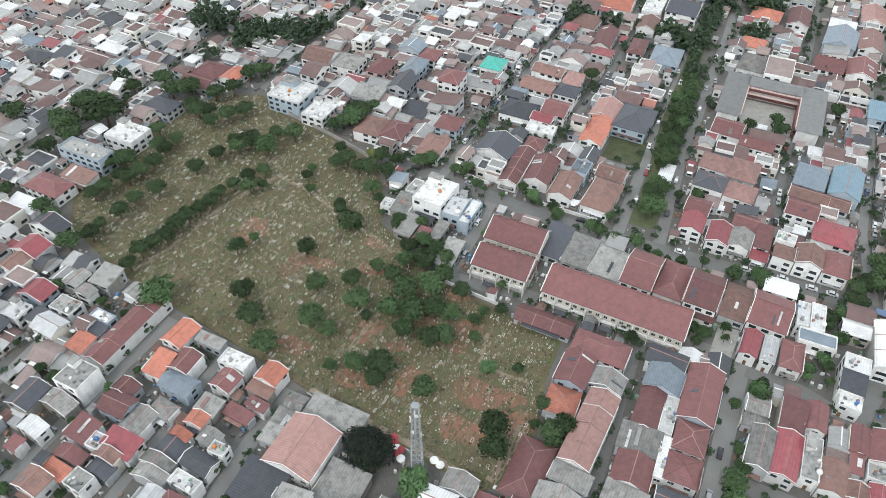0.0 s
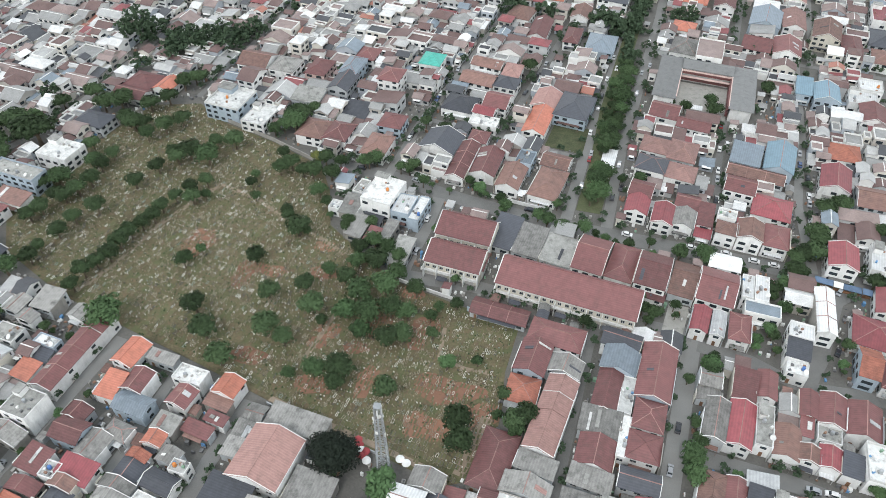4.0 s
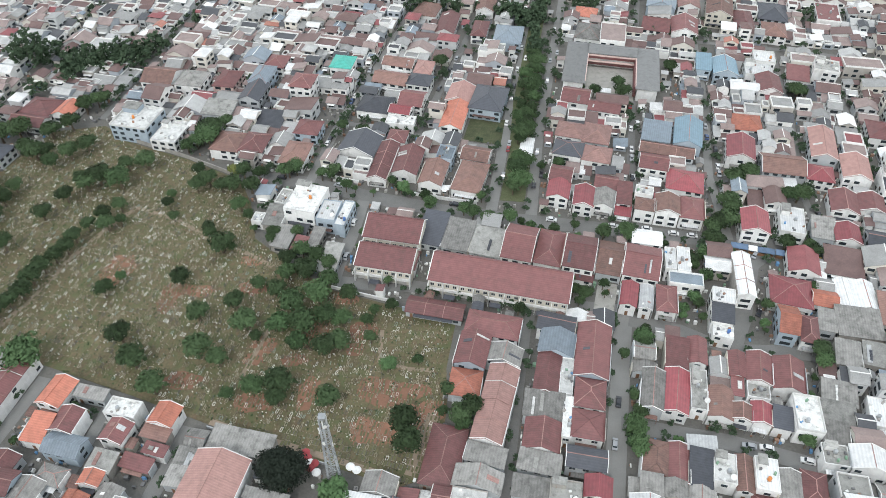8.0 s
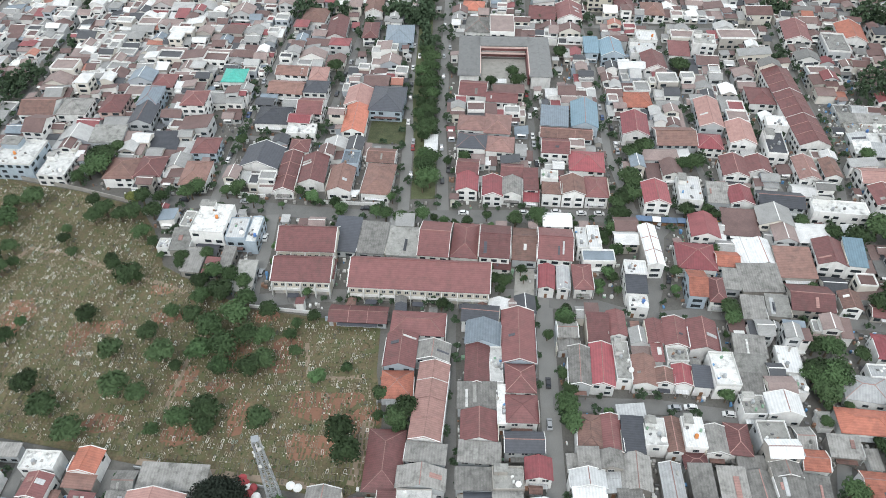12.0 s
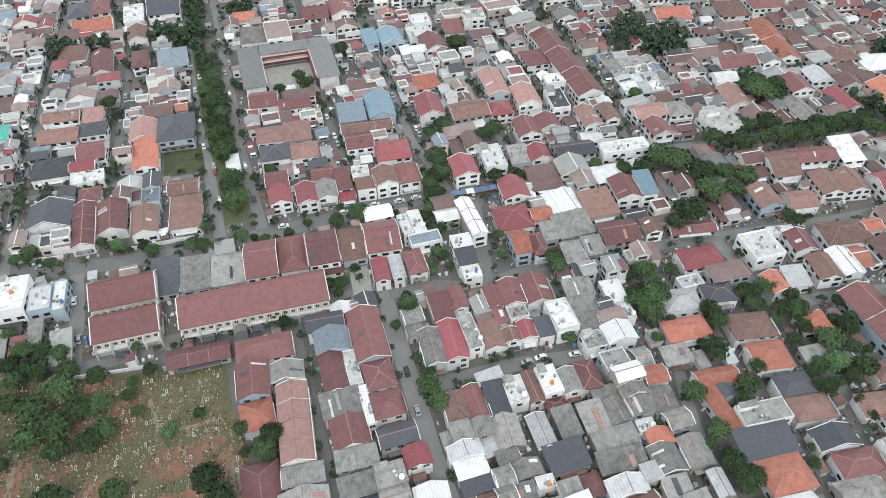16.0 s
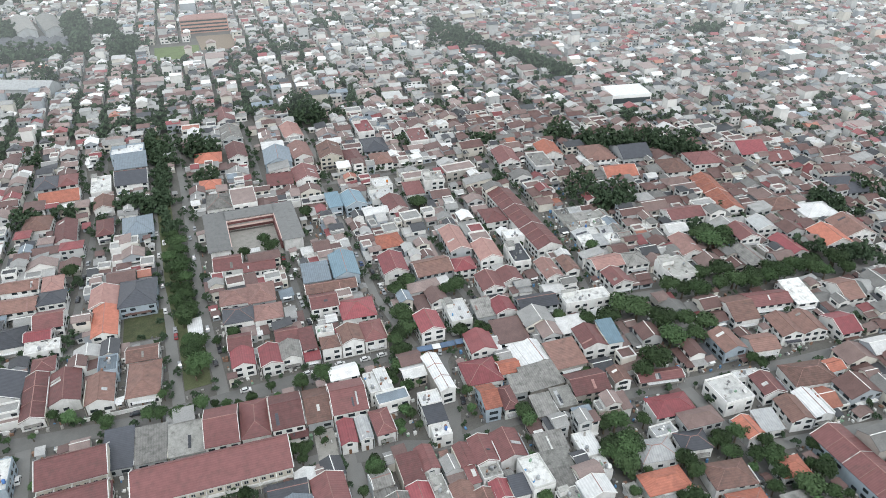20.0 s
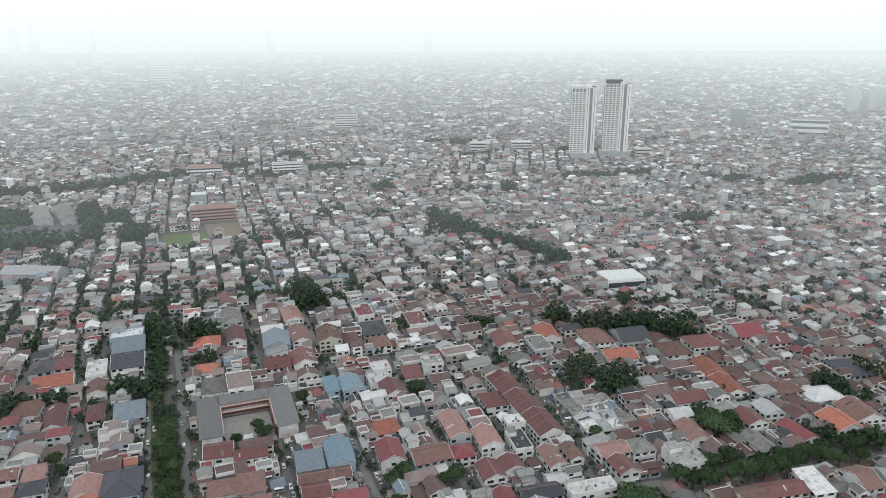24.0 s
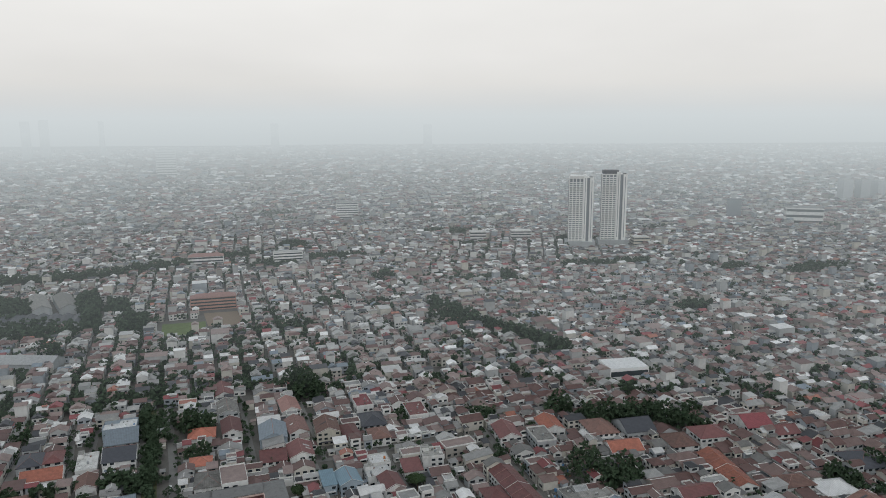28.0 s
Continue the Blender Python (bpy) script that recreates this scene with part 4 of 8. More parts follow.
house(87.8, 378.7, 13.5, 18.5, -6.1, 6, "y", "m", 1, near=True)
house(72.6, 378.7, 14.2, 15.8, -8.9, 6, "x", "m", 1, near=True)
house(108.8, 398.1, 13.7, 21.0, -9.0, 9, "y", "b", 0, near=True)
house(120.6, 389.8, 9.1, 21.0, -3.5, 6, "h", "m", 1, near=True)
house(141.2, 428.2, 11.0, 21.0, -6.0, 8, "f", "r", 1, near=True)
house(138.8, 401.2, 15.0, 20.1, -9.7, 6, "h", "n", 2, near=True)
house(135.3, 380.2, 11.9, 15.1, -8.0, 6, "h", "b", 1, near=True)
house(169.2, 404.3, 11.2, 21.0, -9.5, 6, "f", "m", 1, near=True)
house(92.0, 337.7, 6.9, 13.1, -5.1, 7, "s", "c", 3, near=True)
house(102.1, 335.2, 10.2, 14.9, -3.5, 7, "y", "c", 3, near=True)
house(118.5, 335.9, 11.6, 11.7, -5.4, 6, "f", "w", 1, near=True)
house(123.3, 347.0, 9.3, 10.3, -6.3, 7, "f", "w", 1, near=True)
house(120.5, 321.6, 9.9, 15.3, -3.9, 7, "y", "m", 1)
house(137.7, 335.2, 10.1, 11.9, -9.4, 5, "s", "m", 1, near=True)
house(150.6, 337.1, 11.3, 11.3, -14.0, 10, "f", "C", 1, near=True)
house(205.5, 350.0, 13.3, 21.0, -13.1, 6, "y", "m", 1, near=True)
house(235.3, 349.3, 12.4, 18.3, -13.8, 5, "y", "o", 1, near=True)
house(219.6, 333.6, 10.8, 19.3, -11.1, 8, "f", "G", 2, near=True)
house(258.9, 331.2, 15.8, 21.0, -12.9, 6, "h", "b", 1, near=True)
house(280.6, 325.2, 19.0, 21.0, -11.3, 5, "x", "n", 2, near=True)
house(256.4, 305.1, 19.0, 14.6, -13.1, 5, "x", "o", 1, near=True)
house(311.5, 295.5, 19.0, 16.7, -14.0, 7, "h", "m", 1, near=True)
house(288.9, 295.7, 15.2, 17.4, -14.0, 6, "h", "b", 1, near=True)
house(348.3, 297.2, 17.5, 20.3, -14.0, 6, "x", "r", 1, near=True)
house(354.2, 279.7, 16.6, 13.4, -14.0, 6, "x", "m", 1, near=True)
house(361.9, 234.0, 19.0, 20.5, -14.0, 6, "h", "n", 2, near=True)
house(322.5, 221.5, 19.0, 14.8, -14.0, 5, "h", "w", 1, near=True)
house(308.6, 233.8, 16.4, 12.9, -14.0, 6, "h", "b", 1, near=True)
house(253.8, 247.0, 19.0, 10.3, -9.9, 7, "x", "m", 1, near=True)
house(279.5, 200.4, 10.1, 16.6, -6.0, 6, "y", "r", 1)
house(268.6, 219.3, 9.8, 13.4, -10.8, 6, "y", "m", 1, near=True)
house(255.4, 201.2, 9.9, 15.8, -6.0, 6, "y", "G", 1)
house(283.8, 221.6, 10.2, 11.1, -14.0, 6, "y", "g", 1, near=True)
house(305.0, 197.8, 13.9, 15.4, -12.9, 6, "y", "o", 1, near=True)
house(322.1, 199.6, 15.3, 16.9, -14.0, 6, "y", "b", 1, near=True)
house(215.3, 206.7, 13.5, 15.0, -6.0, 8, "f", "C", 1)
house(234.0, 221.6, 9.7, 16.0, -14.0, 6, "y", "p", 1)
house(287.0, 258.0, 13.0, 40.0, -17.0, 6, "y", "o", 1, near=True)
house(-77.8, 208.1, 11.7, 14.6, -8.0, 10, "f", "W", 1)
house(-68.1, 203.9, 7.3, 10.1, -3.7, 8, "f", "w", 3)
house(-62.0, 203.8, 4.2, 14.2, -5.8, 7, "f", "W", 3)
house(-62.5, 181.4, 6.3, 12.9, -4.5, 4, "s", "C", 2)
house(-70.6, 190.3, 4.0, 11.2, -8.7, 4, "s", "G", 4)
house(-75.8, 187.6, 4.6, 6.8, -9.0, 4, "s", "m", 4)
house(-82.6, 190.4, 6.7, 10.3, -9.0, 4, "s", "G", 4)
house(-95.4, 199.9, 3.1, 3.9, -3.5, 4, "f", "w", 1)
house(-89.4, 201.9, 5.8, 9.0, -3.5, 4, "s", "C", 4)
house(-88.9, 212.8, 3.0, 7.3, -8.3, 5, "f", "C", 2)
house(-149.7, 109.4, 7.5, 31.6, -5.0, 7, "y", "m", 1)
house(-175.0, 101.3, 9.9, 7.5, -9.0, 6, "x", "g", 1)
house(-175.9, 110.1, 9.5, 6.4, -5.5, 6, "f", "C", 1)
house(-189.9, 112.2, 9.2, 6.2, -3.5, 6, "y", "r", 3)
house(-174.1, 117.8, 6.6, 4.1, -9.0, 6, "y", "G", 1)
house(-172.1, 126.2, 6.9, 7.4, -3.5, 6, "s", "G", 2)
house(-190.0, 102.4, 6.1, 5.9, -3.5, 6, "f", "w", 1)
house(-160.8, 99.2, 5.8, 5.3, -9.0, 5, "s", "o", 1)
house(-159.3, 104.9, 4.1, 3.7, -5.0, 5, "s", "n", 2)
house(-160.6, 110.0, 7.3, 2.9, -6.8, 6, "f", "W", 3)
house(-159.0, 124.5, 6.0, 5.3, -8.6, 5, "y", "G", 1)
house(-161.4, 76.8, 8.3, 9.7, -3.5, 6, "y", "n", 4)
house(-151.7, 78.1, 11.6, 5.0, -9.0, 5, "y", "G", 4)
house(-151.8, 68.3, 7.8, 4.5, -9.0, 6, "y", "w", 1)
house(-153.3, 62.3, 4.1, 3.9, -5.3, 5, "s", "m", 1)
house(-137.4, 72.7, 6.8, 6.0, -9.0, 6, "s", "m", 1)
house(-130.9, 70.8, 4.8, 4.9, -3.5, 6, "f", "W", 1)
house(-124.8, 81.2, 7.7, 8.5, -9.0, 5, "y", "G", 2)
house(-125.4, 68.3, 7.8, 3.6, -5.9, 6, "y", "b", 3)
house(-120.2, 87.2, 7.9, 5.1, -9.0, 5, "h", "G", 2)
house(-135.8, 89.9, 6.1, 3.8, -9.0, 5, "y", "m", 2)
house(-110.3, 81.7, 6.4, 2.6, -9.0, 5, "y", "o", 1)
house(-108.8, 87.7, 4.6, 3.2, -3.5, 5, "y", "o", 1)
house(-108.0, 92.9, 5.9, 4.5, -7.0, 5, "s", "C", 4)
house(-136.7, 60.0, 6.3, 2.8, -9.0, 4, "s", "o", 4)
house(-136.4, 65.3, 8.3, 2.6, -3.5, 4, "y", "m", 4)
house(-124.6, 64.5, 7.2, 4.2, -9.0, 5, "y", "n", 2)
house(-139.4, 54.6, 7.2, 5.2, -6.5, 6, "y", "b", 1)
house(-127.3, 59.0, 5.5, 4.4, -9.0, 6, "f", "C", 1)
house(-111.1, 71.6, 8.7, 2.6, -7.9, 5, "y", "G", 2)
house(-110.5, 67.8, 9.0, 2.8, -3.5, 5, "y", "G", 2)
house(-99.7, 75.7, 9.1, 4.3, -9.0, 5, "x", "n", 1)
house(-99.4, 68.7, 8.3, 3.2, -9.0, 6, "f", "W", 1)
house(-101.7, 83.7, 6.3, 4.6, -9.0, 5, "y", "G", 2)
house(-96.6, 80.8, 5.4, 3.8, -3.5, 6, "f", "W", 1)
house(-132.0, 113.3, 6.4, 8.9, -9.0, 6, "y", "o", 1)
house(-131.2, 100.8, 5.1, 7.5, -3.5, 5.5, "s", "o", 1)
house(-124.0, 104.1, 6.3, 6.9, -4.2, 6, "y", "m", 1)
house(-121.8, 114.6, 9.9, 3.5, -5.9, 5, "s", "G", 2)
house(-109.0, 109.9, 8.8, 4.6, -6.0, 6, "f", "W", 1)
house(-107.9, 102.3, 5.7, 5.9, -9.0, 6, "y", "m", 1)
house(-95.7, 109.1, 7.3, 7.2, -8.3, 6.5, "y", "o", 1)
house(-96.6, 103.5, 8.3, 3.6, -9.0, 5, "s", "b", 4)
house(-94.6, 98.3, 6.7, 3.0, -9.0, 5, "s", "m", 1)
house(-98.6, 94.2, 8.2, 2.6, -9.0, 3.5, "s", "m", 4)
house(-27.3, 201.5, 9.1, 16.2, -9.0, 4, "s", "n", 2)
house(-17.0, 199.1, 9.0, 13.4, -9.0, 4, "s", "G", 2)
house(-5.5, 196.8, 10.6, 12.2, -9.0, 4, "s", "C", 2)
house(6.1, 195.8, 9.9, 16.9, -8.6, 7, "x", "m", 1)
house(17.5, 195.7, 8.4, 16.8, -9.0, 5.5, "h", "m", 1)
house(28.2, 193.4, 11.0, 17.0, -7.8, 7, "x", "m", 1)
house(39.5, 193.6, 7.5, 15.7, -8.2, 4.5, "x", "b", 2)
house(50.3, 191.0, 11.2, 15.1, -8.7, 7, "x", "m", 1)
house(44.8, 175.1, 5.3, 10.9, -8.8, 6, "y", "r", 1)
house(50.5, 174.2, 3.9, 10.9, -7.6, 6, "y", "g", 1)
house(57.5, 174.6, 6.4, 11.8, -4.8, 6, "h", "m", 1)
house(29.1, 183.8, 7.5, 2.8, -9.0, 3, "s", "m", 1)
house(-32.5, 183.3, 3.3, 9.2, -3.7, 5, "y", "m", 1)
house(-1.1, 155.7, 16.3, 8.2, -6.9, 6, "h", "m", 1)
house(-6.6, 144.0, 8.9, 11.6, -6.7, 7, "y", "m", 3)
house(3.3, 143.5, 10.7, 7.0, -9.0, 6, "y", "G", 2)
house(-8.2, 132.1, 8.1, 8.5, -3.5, 5, "h", "o", 2)
house(1.7, 124.6, 9.0, 27.3, -8.9, 7, "y", "p", 1)
house(19.8, 158.5, 10.6, 6.3, -9.0, 7, "x", "n", 1)
house(19.9, 149.8, 9.6, 8.8, -7.3, 7, "y", "u", 3)
house(17.2, 138.4, 5.9, 14.4, -5.8, 6, "y", "m", 1)
house(23.3, 138.2, 3.9, 13.2, -3.5, 5.5, "f", "W", 1)
house(31.1, 148.1, 9.7, 20.4, -5.3, 7, "y", "m", 3)
house(29.7, 131.5, 8.2, 8.9, -5.0, 7, "h", "m", 1)
house(28.8, 120.4, 8.4, 7.9, -4.4, 7, "h", "m", 1)
house(16.3, 126.0, 10.7, 7.1, -3.5, 6, "s", "G", 2)
house(23.4, 122.5, 2.6, 12.9, -4.2, 6.5, "f", "W", 1)
house(16.0, 115.4, 9.3, 8.5, -4.9, 6.5, "y", "m", 1)
house(15.2, 106.8, 10.3, 4.7, -7.5, 6, "s", "G", 2)
house(28.5, 109.4, 11.3, 6.4, -4.0, 6.5, "x", "n", 2)
house(31.5, 101.1, 7.2, 6.3, -5.2, 6, "y", "r", 1)
house(13.1, 99.0, 10.0, 5.9, -4.5, 5.5, "s", "G", 2)
house(-0.0, 107.3, 11.3, 5.4, -9.0, 6, "s", "G", 2)
house(-1.6, 99.6, 13.4, 6.1, -7.3, 6, "y", "G", 2)
house(48.1, 111.9, 6.6, 11.7, -8.3, 6, "h", "b", 1)
house(65.0, 193.0, 4.6, 12.2, -4.1, 8, "f", "w", 1)
house(60.5, 193.3, 2.6, 9.8, -3.5, 7.5, "f", "w", 1)
house(76.1, 175.2, 6.3, 5.5, -7.0, 9, "f", "w", 1)
house(75.2, 168.3, 5.8, 6.9, -7.5, 8, "s", "n", 1)
house(74.5, 161.7, 6.6, 5.5, -9.0, 6, "f", "W", 1)
house(85.2, 187.8, 5.9, 20.7, -3.5, 8, "y", "w", 1)
house(101.4, 183.5, 13.0, 11.9, -9.0, 5.5, "h", "r", 1)
house(112.4, 181.8, 7.4, 7.3, -9.0, 5, "x", "o", 1)
house(119.3, 184.8, 4.4, 12.0, -3.5, 5, "y", "w", 1)
house(126.6, 184.9, 6.0, 11.7, -4.3, 5, "y", "w", 1)
house(96.3, 168.2, 5.8, 12.0, -8.6, 8, "x", "o", 3)
house(103.1, 166.3, 5.4, 11.4, -8.9, 6, "h", "m", 1)
house(110.5, 171.4, 4.3, 7.3, -8.9, 5, "s", "G", 2)
house(120.2, 171.7, 13.4, 11.0, -3.5, 5, "s", "G", 4)
house(113.3, 157.8, 7.3, 9.3, -9.0, 5, "s", "G", 4)
house(122.0, 158.3, 7.2, 8.5, -9.0, 5, "s", "C", 4)
house(58.2, 150.7, 5.3, 10.1, -6.6, 6.5, "s", "m", 1)
house(56.5, 136.0, 6.0, 14.8, -9.0, 6, "y", "r", 1)
house(64.8, 152.3, 4.2, 8.9, -5.3, 6.5, "y", "m", 1)
house(63.4, 137.4, 3.8, 13.8, -5.3, 6, "f", "C", 1)
house(69.2, 133.3, 5.9, 9.5, -9.0, 6, "y", "b", 1)
house(76.2, 147.8, 3.9, 8.5, -5.8, 7, "y", "m", 1)
house(83.0, 147.3, 5.8, 10.4, -9.0, 7, "y", "m", 1)
house(91.7, 145.7, 7.8, 10.9, -9.0, 7, "y", "m", 1)
house(75.0, 140.1, 2.6, 5.4, -5.1, 6, "s", "m", 1)
house(81.3, 138.8, 5.4, 4.7, -6.0, 6, "f", "C", 1)
house(80.9, 130.9, 4.4, 6.1, -9.0, 6, "y", "r", 1)
house(75.2, 130.7, 4.1, 4.3, -9.0, 6, "y", "b", 1)
house(87.0, 129.8, 4.2, 5.8, -9.0, 6, "s", "n", 1)
house(93.5, 131.2, 7.0, 11.3, -4.5, 8, "f", "W", 1)
house(49.3, 135.6, 5.2, 13.3, -8.0, 6.5, "y", "G", 2)
house(108.1, 118.4, 8.7, 6.2, -6.6, 7, "y", "w", 1)
house(117.1, 135.8, 6.6, 9.3, -9.0, 5, "f", "w", 1)
house(116.0, 126.3, 3.9, 5.5, -9.0, 5, "f", "w", 1)
house(106.3, 141.8, 8.6, 6.8, -9.0, 5, "s", "G", 4)
house(104.1, 134.0, 8.5, 6.0, -9.0, 5, "s", "C", 4)
house(101.3, 126.4, 5.6, 6.7, -8.7, 5, "s", "G", 4)
house(54.2, 111.3, 4.3, 11.0, -5.8, 6, "y", "m", 1)
house(60.4, 110.6, 4.7, 10.2, -7.3, 6, "s", "n", 1)
house(66.8, 110.7, 5.0, 8.0, -6.7, 6.5, "f", "W", 1)
house(72.3, 110.1, 3.7, 9.6, -5.8, 6, "y", "b", 1)
house(78.1, 109.9, 5.0, 9.3, -6.1, 7, "f", "w", 1)
house(84.2, 107.8, 4.8, 7.7, -7.3, 6, "y", "G", 1)
house(90.6, 107.8, 5.1, 8.7, -8.5, 6, "h", "m", 1)
house(58.8, 99.4, 6.9, 9.7, -8.5, 5, "y", "G", 4)
house(68.3, 95.7, 4.3, 9.9, -5.2, 5, "y", "g", 4)
house(76.5, 95.6, 4.8, 8.5, -3.5, 5, "s", "G", 4)
house(84.6, 93.8, 6.0, 8.4, -4.6, 5.5, "s", "G", 4)
house(92.2, 93.4, 6.2, 7.5, -4.7, 5.5, "y", "G", 4)
house(71.2, 85.7, 10.2, 6.9, -3.5, 5, "s", "n", 4)
house(87.1, 85.5, 11.9, 4.7, -3.5, 5, "s", "G", 4)
house(85.2, 78.7, 12.5, 5.3, -9.0, 5, "s", "G", 4)
house(44.8, 97.3, 8.9, 3.8, -3.5, 6, "y", "g", 1)
house(44.2, 92.0, 7.2, 3.7, -3.5, 6, "s", "w", 1)
house(44.8, 86.5, 8.8, 3.5, -3.5, 5, "s", "n", 4)
house(55.5, 91.3, 5.0, 4.4, -3.5, 5, "s", "G", 4)
house(59.1, 86.5, 6.5, 4.3, -4.0, 5, "y", "G", 4)
house(62.0, 80.7, 4.3, 2.7, -7.4, 5, "f", "w", 1)
house(55.3, 80.3, 4.7, 3.5, -9.0, 5, "s", "G", 4)
house(81.8, 70.8, 10.8, 4.4, -9.0, 6, "y", "g", 1)
house(31.3, 89.2, 9.3, 4.3, -9.0, 6, "y", "w", 1)
house(127.8, 93.1, 12.7, 5.1, -9.0, 5, "x", "o", 1)
house(122.2, 82.5, 3.9, 14.9, -3.5, 5, "S", "o", 1)
house(131.6, 76.0, 14.9, 6.1, -9.0, 7, "f", "C", 1)
house(126.7, 68.4, 15.6, 8.8, -9.0, 5, "s", "n", 4)
house(125.5, 58.3, 12.5, 9.5, -7.6, 5, "h", "o", 1)
house(147.5, 72.9, 11.1, 7.2, -12.9, 5, "h", "b", 1)
house(146.4, 62.1, 11.3, 5.7, -10.3, 5, "y", "n", 1)
house(147.1, 53.0, 11.7, 6.9, -12.1, 5, "h", "m", 1)
house(166.8, 66.4, 10.8, 7.6, -14.0, 5, "h", "b", 1)
house(110.5, 100.6, 5.9, 4.9, -8.3, 5, "x", "o", 1)
house(99.8, 81.2, 6.7, 4.1, -9.0, 5, "y", "o", 1)
house(97.0, 74.8, 7.2, 8.4, -7.2, 5, "y", "G", 4)
house(106.4, 73.5, 7.4, 9.5, -9.0, 5, "y", "G", 4)
house(106.8, 62.7, 4.2, 7.8, -9.0, 5, "y", "g", 4)
house(94.9, 65.7, 6.0, 5.3, -9.0, 5, "s", "G", 4)
house(97.7, 85.9, 4.3, 3.8, -9.0, 5, "f", "w", 1)
house(107.0, 91.3, 6.3, 6.8, -9.0, 5, "s", "G", 2)
house(148.0, 81.3, 10.1, 6.0, -10.5, 5.5, "h", "n", 2)
house(154.3, 137.6, 14.3, 9.2, -11.3, 6, "h", "r", 1)
house(136.4, 123.9, 12.7, 9.3, -14.0, 5, "h", "g", 1)
house(144.4, 129.5, 7.3, 4.4, -6.8, 5, "f", "g", 1)
house(150.4, 121.7, 9.3, 7.1, -14.0, 5.5, "h", "n", 1)
house(130.6, 112.3, 13.6, 7.1, -9.0, 5, "h", "o", 1)
house(150.7, 105.1, 12.9, 8.8, -14.0, 6, "h", "b", 1)
house(148.6, 93.1, 10.8, 9.1, -13.1, 5.5, "h", "o", 1)
house(172.0, 99.3, 9.6, 7.8, -13.1, 5, "h", "o", 1)
house(172.5, 118.3, 6.9, 9.4, -6.0, 5, "y", "o", 1)
house(192.9, 117.5, 7.4, 10.2, -14.0, 6, "y", "b", 1)
house(201.4, 116.9, 6.5, 11.8, -11.0, 6, "y", "w", 1)
house(180.4, 117.5, 6.6, 8.1, -13.2, 5, "s", "g", 1)
house(121.2, 104.6, 8.6, 6.5, -9.0, 4.5, "s", "G", 4)
house(-59.7, 321.9, 14.6, 7.6, -9.0, 6, "x", "b", 1)
house(-60.8, 306.2, 15.6, 9.7, -9.0, 6, "x", "b", 1)
house(-46.4, 316.4, 7.2, 11.7, -3.5, 7, "h", "p", 1)
house(-47.2, 305.0, 10.4, 9.2, -7.2, 7, "h", "n", 1)
house(-64.6, 283.1, 13.5, 12.3, -6.3, 5.5, "h", "n", 1)
house(-52.1, 278.8, 10.0, 6.7, -9.0, 6.5, "x", "r", 1)
house(-51.0, 271.9, 13.1, 7.4, -3.8, 5, "f", "W", 1)
house(-48.2, 289.3, 10.6, 11.3, -7.0, 6, "x", "m", 1)
house(-27.2, 277.7, 9.5, 19.8, -5.8, 6, "y", "o", 1)
house(-26.3, 296.3, 10.0, 14.0, -7.7, 6, "y", "p", 1)
house(-12.4, 292.7, 15.2, 20.4, -8.1, 7, "h", "n", 3)
house(-65.5, 251.5, 14.9, 13.6, -9.0, 5, "y", "n", 1)
house(-43.0, 242.2, 9.1, 17.3, -3.5, 5.5, "y", "m", 1)
house(-31.2, 235.1, 8.1, 14.5, -6.4, 5.5, "y", "b", 1)
house(-27.8, 247.1, 6.1, 9.0, -6.8, 6.5, "f", "u", 3)
house(-15.8, 234.3, 10.2, 18.2, -8.9, 5.5, "h", "b", 1)
house(-14.9, 250.1, 11.0, 8.1, -9.0, 5.5, "x", "b", 1)
house(-50.4, 259.0, 6.7, 7.6, -3.5, 5.5, "h", "m", 1)
house(62.7, 272.3, 11.8, 12.8, -9.0, 8, "s", "u", 3)
house(76.6, 274.0, 11.6, 19.9, -9.0, 8, "y", "c", 3)
house(66.4, 261.9, 22.6, 8.0, -9.0, 6.5, "x", "b", 2)
house(60.0, 251.9, 11.8, 10.2, -8.0, 7, "x", "m", 1)
house(71.7, 241.5, 13.0, 12.0, -9.0, 6, "h", "r", 1)
house(25.4, 271.1, 10.6, 10.0, -9.0, 7, "h", "p", 1)
house(24.3, 256.7, 10.8, 9.4, -9.0, 7.5, "h", "n", 1)
house(36.3, 254.2, 10.4, 9.8, -9.0, 7, "h", "p", 1)
house(36.9, 269.7, 10.0, 13.6, -9.0, 7, "h", "p", 2)
house(21.3, 239.2, 7.8, 9.0, -9.0, 7, "x", "m", 1)
house(20.3, 229.3, 7.2, 9.4, -6.3, 6.5, "y", "r", 1)
house(30.4, 226.0, 6.4, 10.9, -6.0, 6.5, "y", "r", 1)
house(38.2, 225.7, 6.5, 9.1, -7.2, 6.5, "y", "G", 1)
house(46.3, 229.1, 5.4, 11.7, -4.7, 6.5, "s", "m", 1)
house(39.5, 236.2, 7.4, 7.7, -8.4, 6.5, "x", "m", 1)
house(53.8, 222.4, 7.3, 7.0, -8.2, 8, "h", "b", 1)
house(62.5, 223.4, 7.6, 9.7, -5.9, 8, "y", "b", 1)
house(71.9, 223.2, 7.6, 11.6, -6.2, 7, "h", "m", 1)
house(45.7, 221.3, 5.7, 5.3, -7.3, 4, "s", "r", 1)
house(54.0, 230.2, 7.0, 5.3, -9.0, 8, "f", "W", 1)
house(41.1, 291.6, 12.9, 7.4, -9.0, 7, "x", "m", 1)
house(28.2, 299.9, 11.6, 11.4, -9.0, 7, "x", "m", 1)
house(98.1, 266.4, 10.0, 15.1, -9.0, 7, "y", "r", 1)
house(94.2, 216.3, 9.8, 12.9, -6.5, 9, "y", "r", 1)
house(108.6, 219.2, 9.0, 15.0, -9.0, 8, "f", "w", 1)
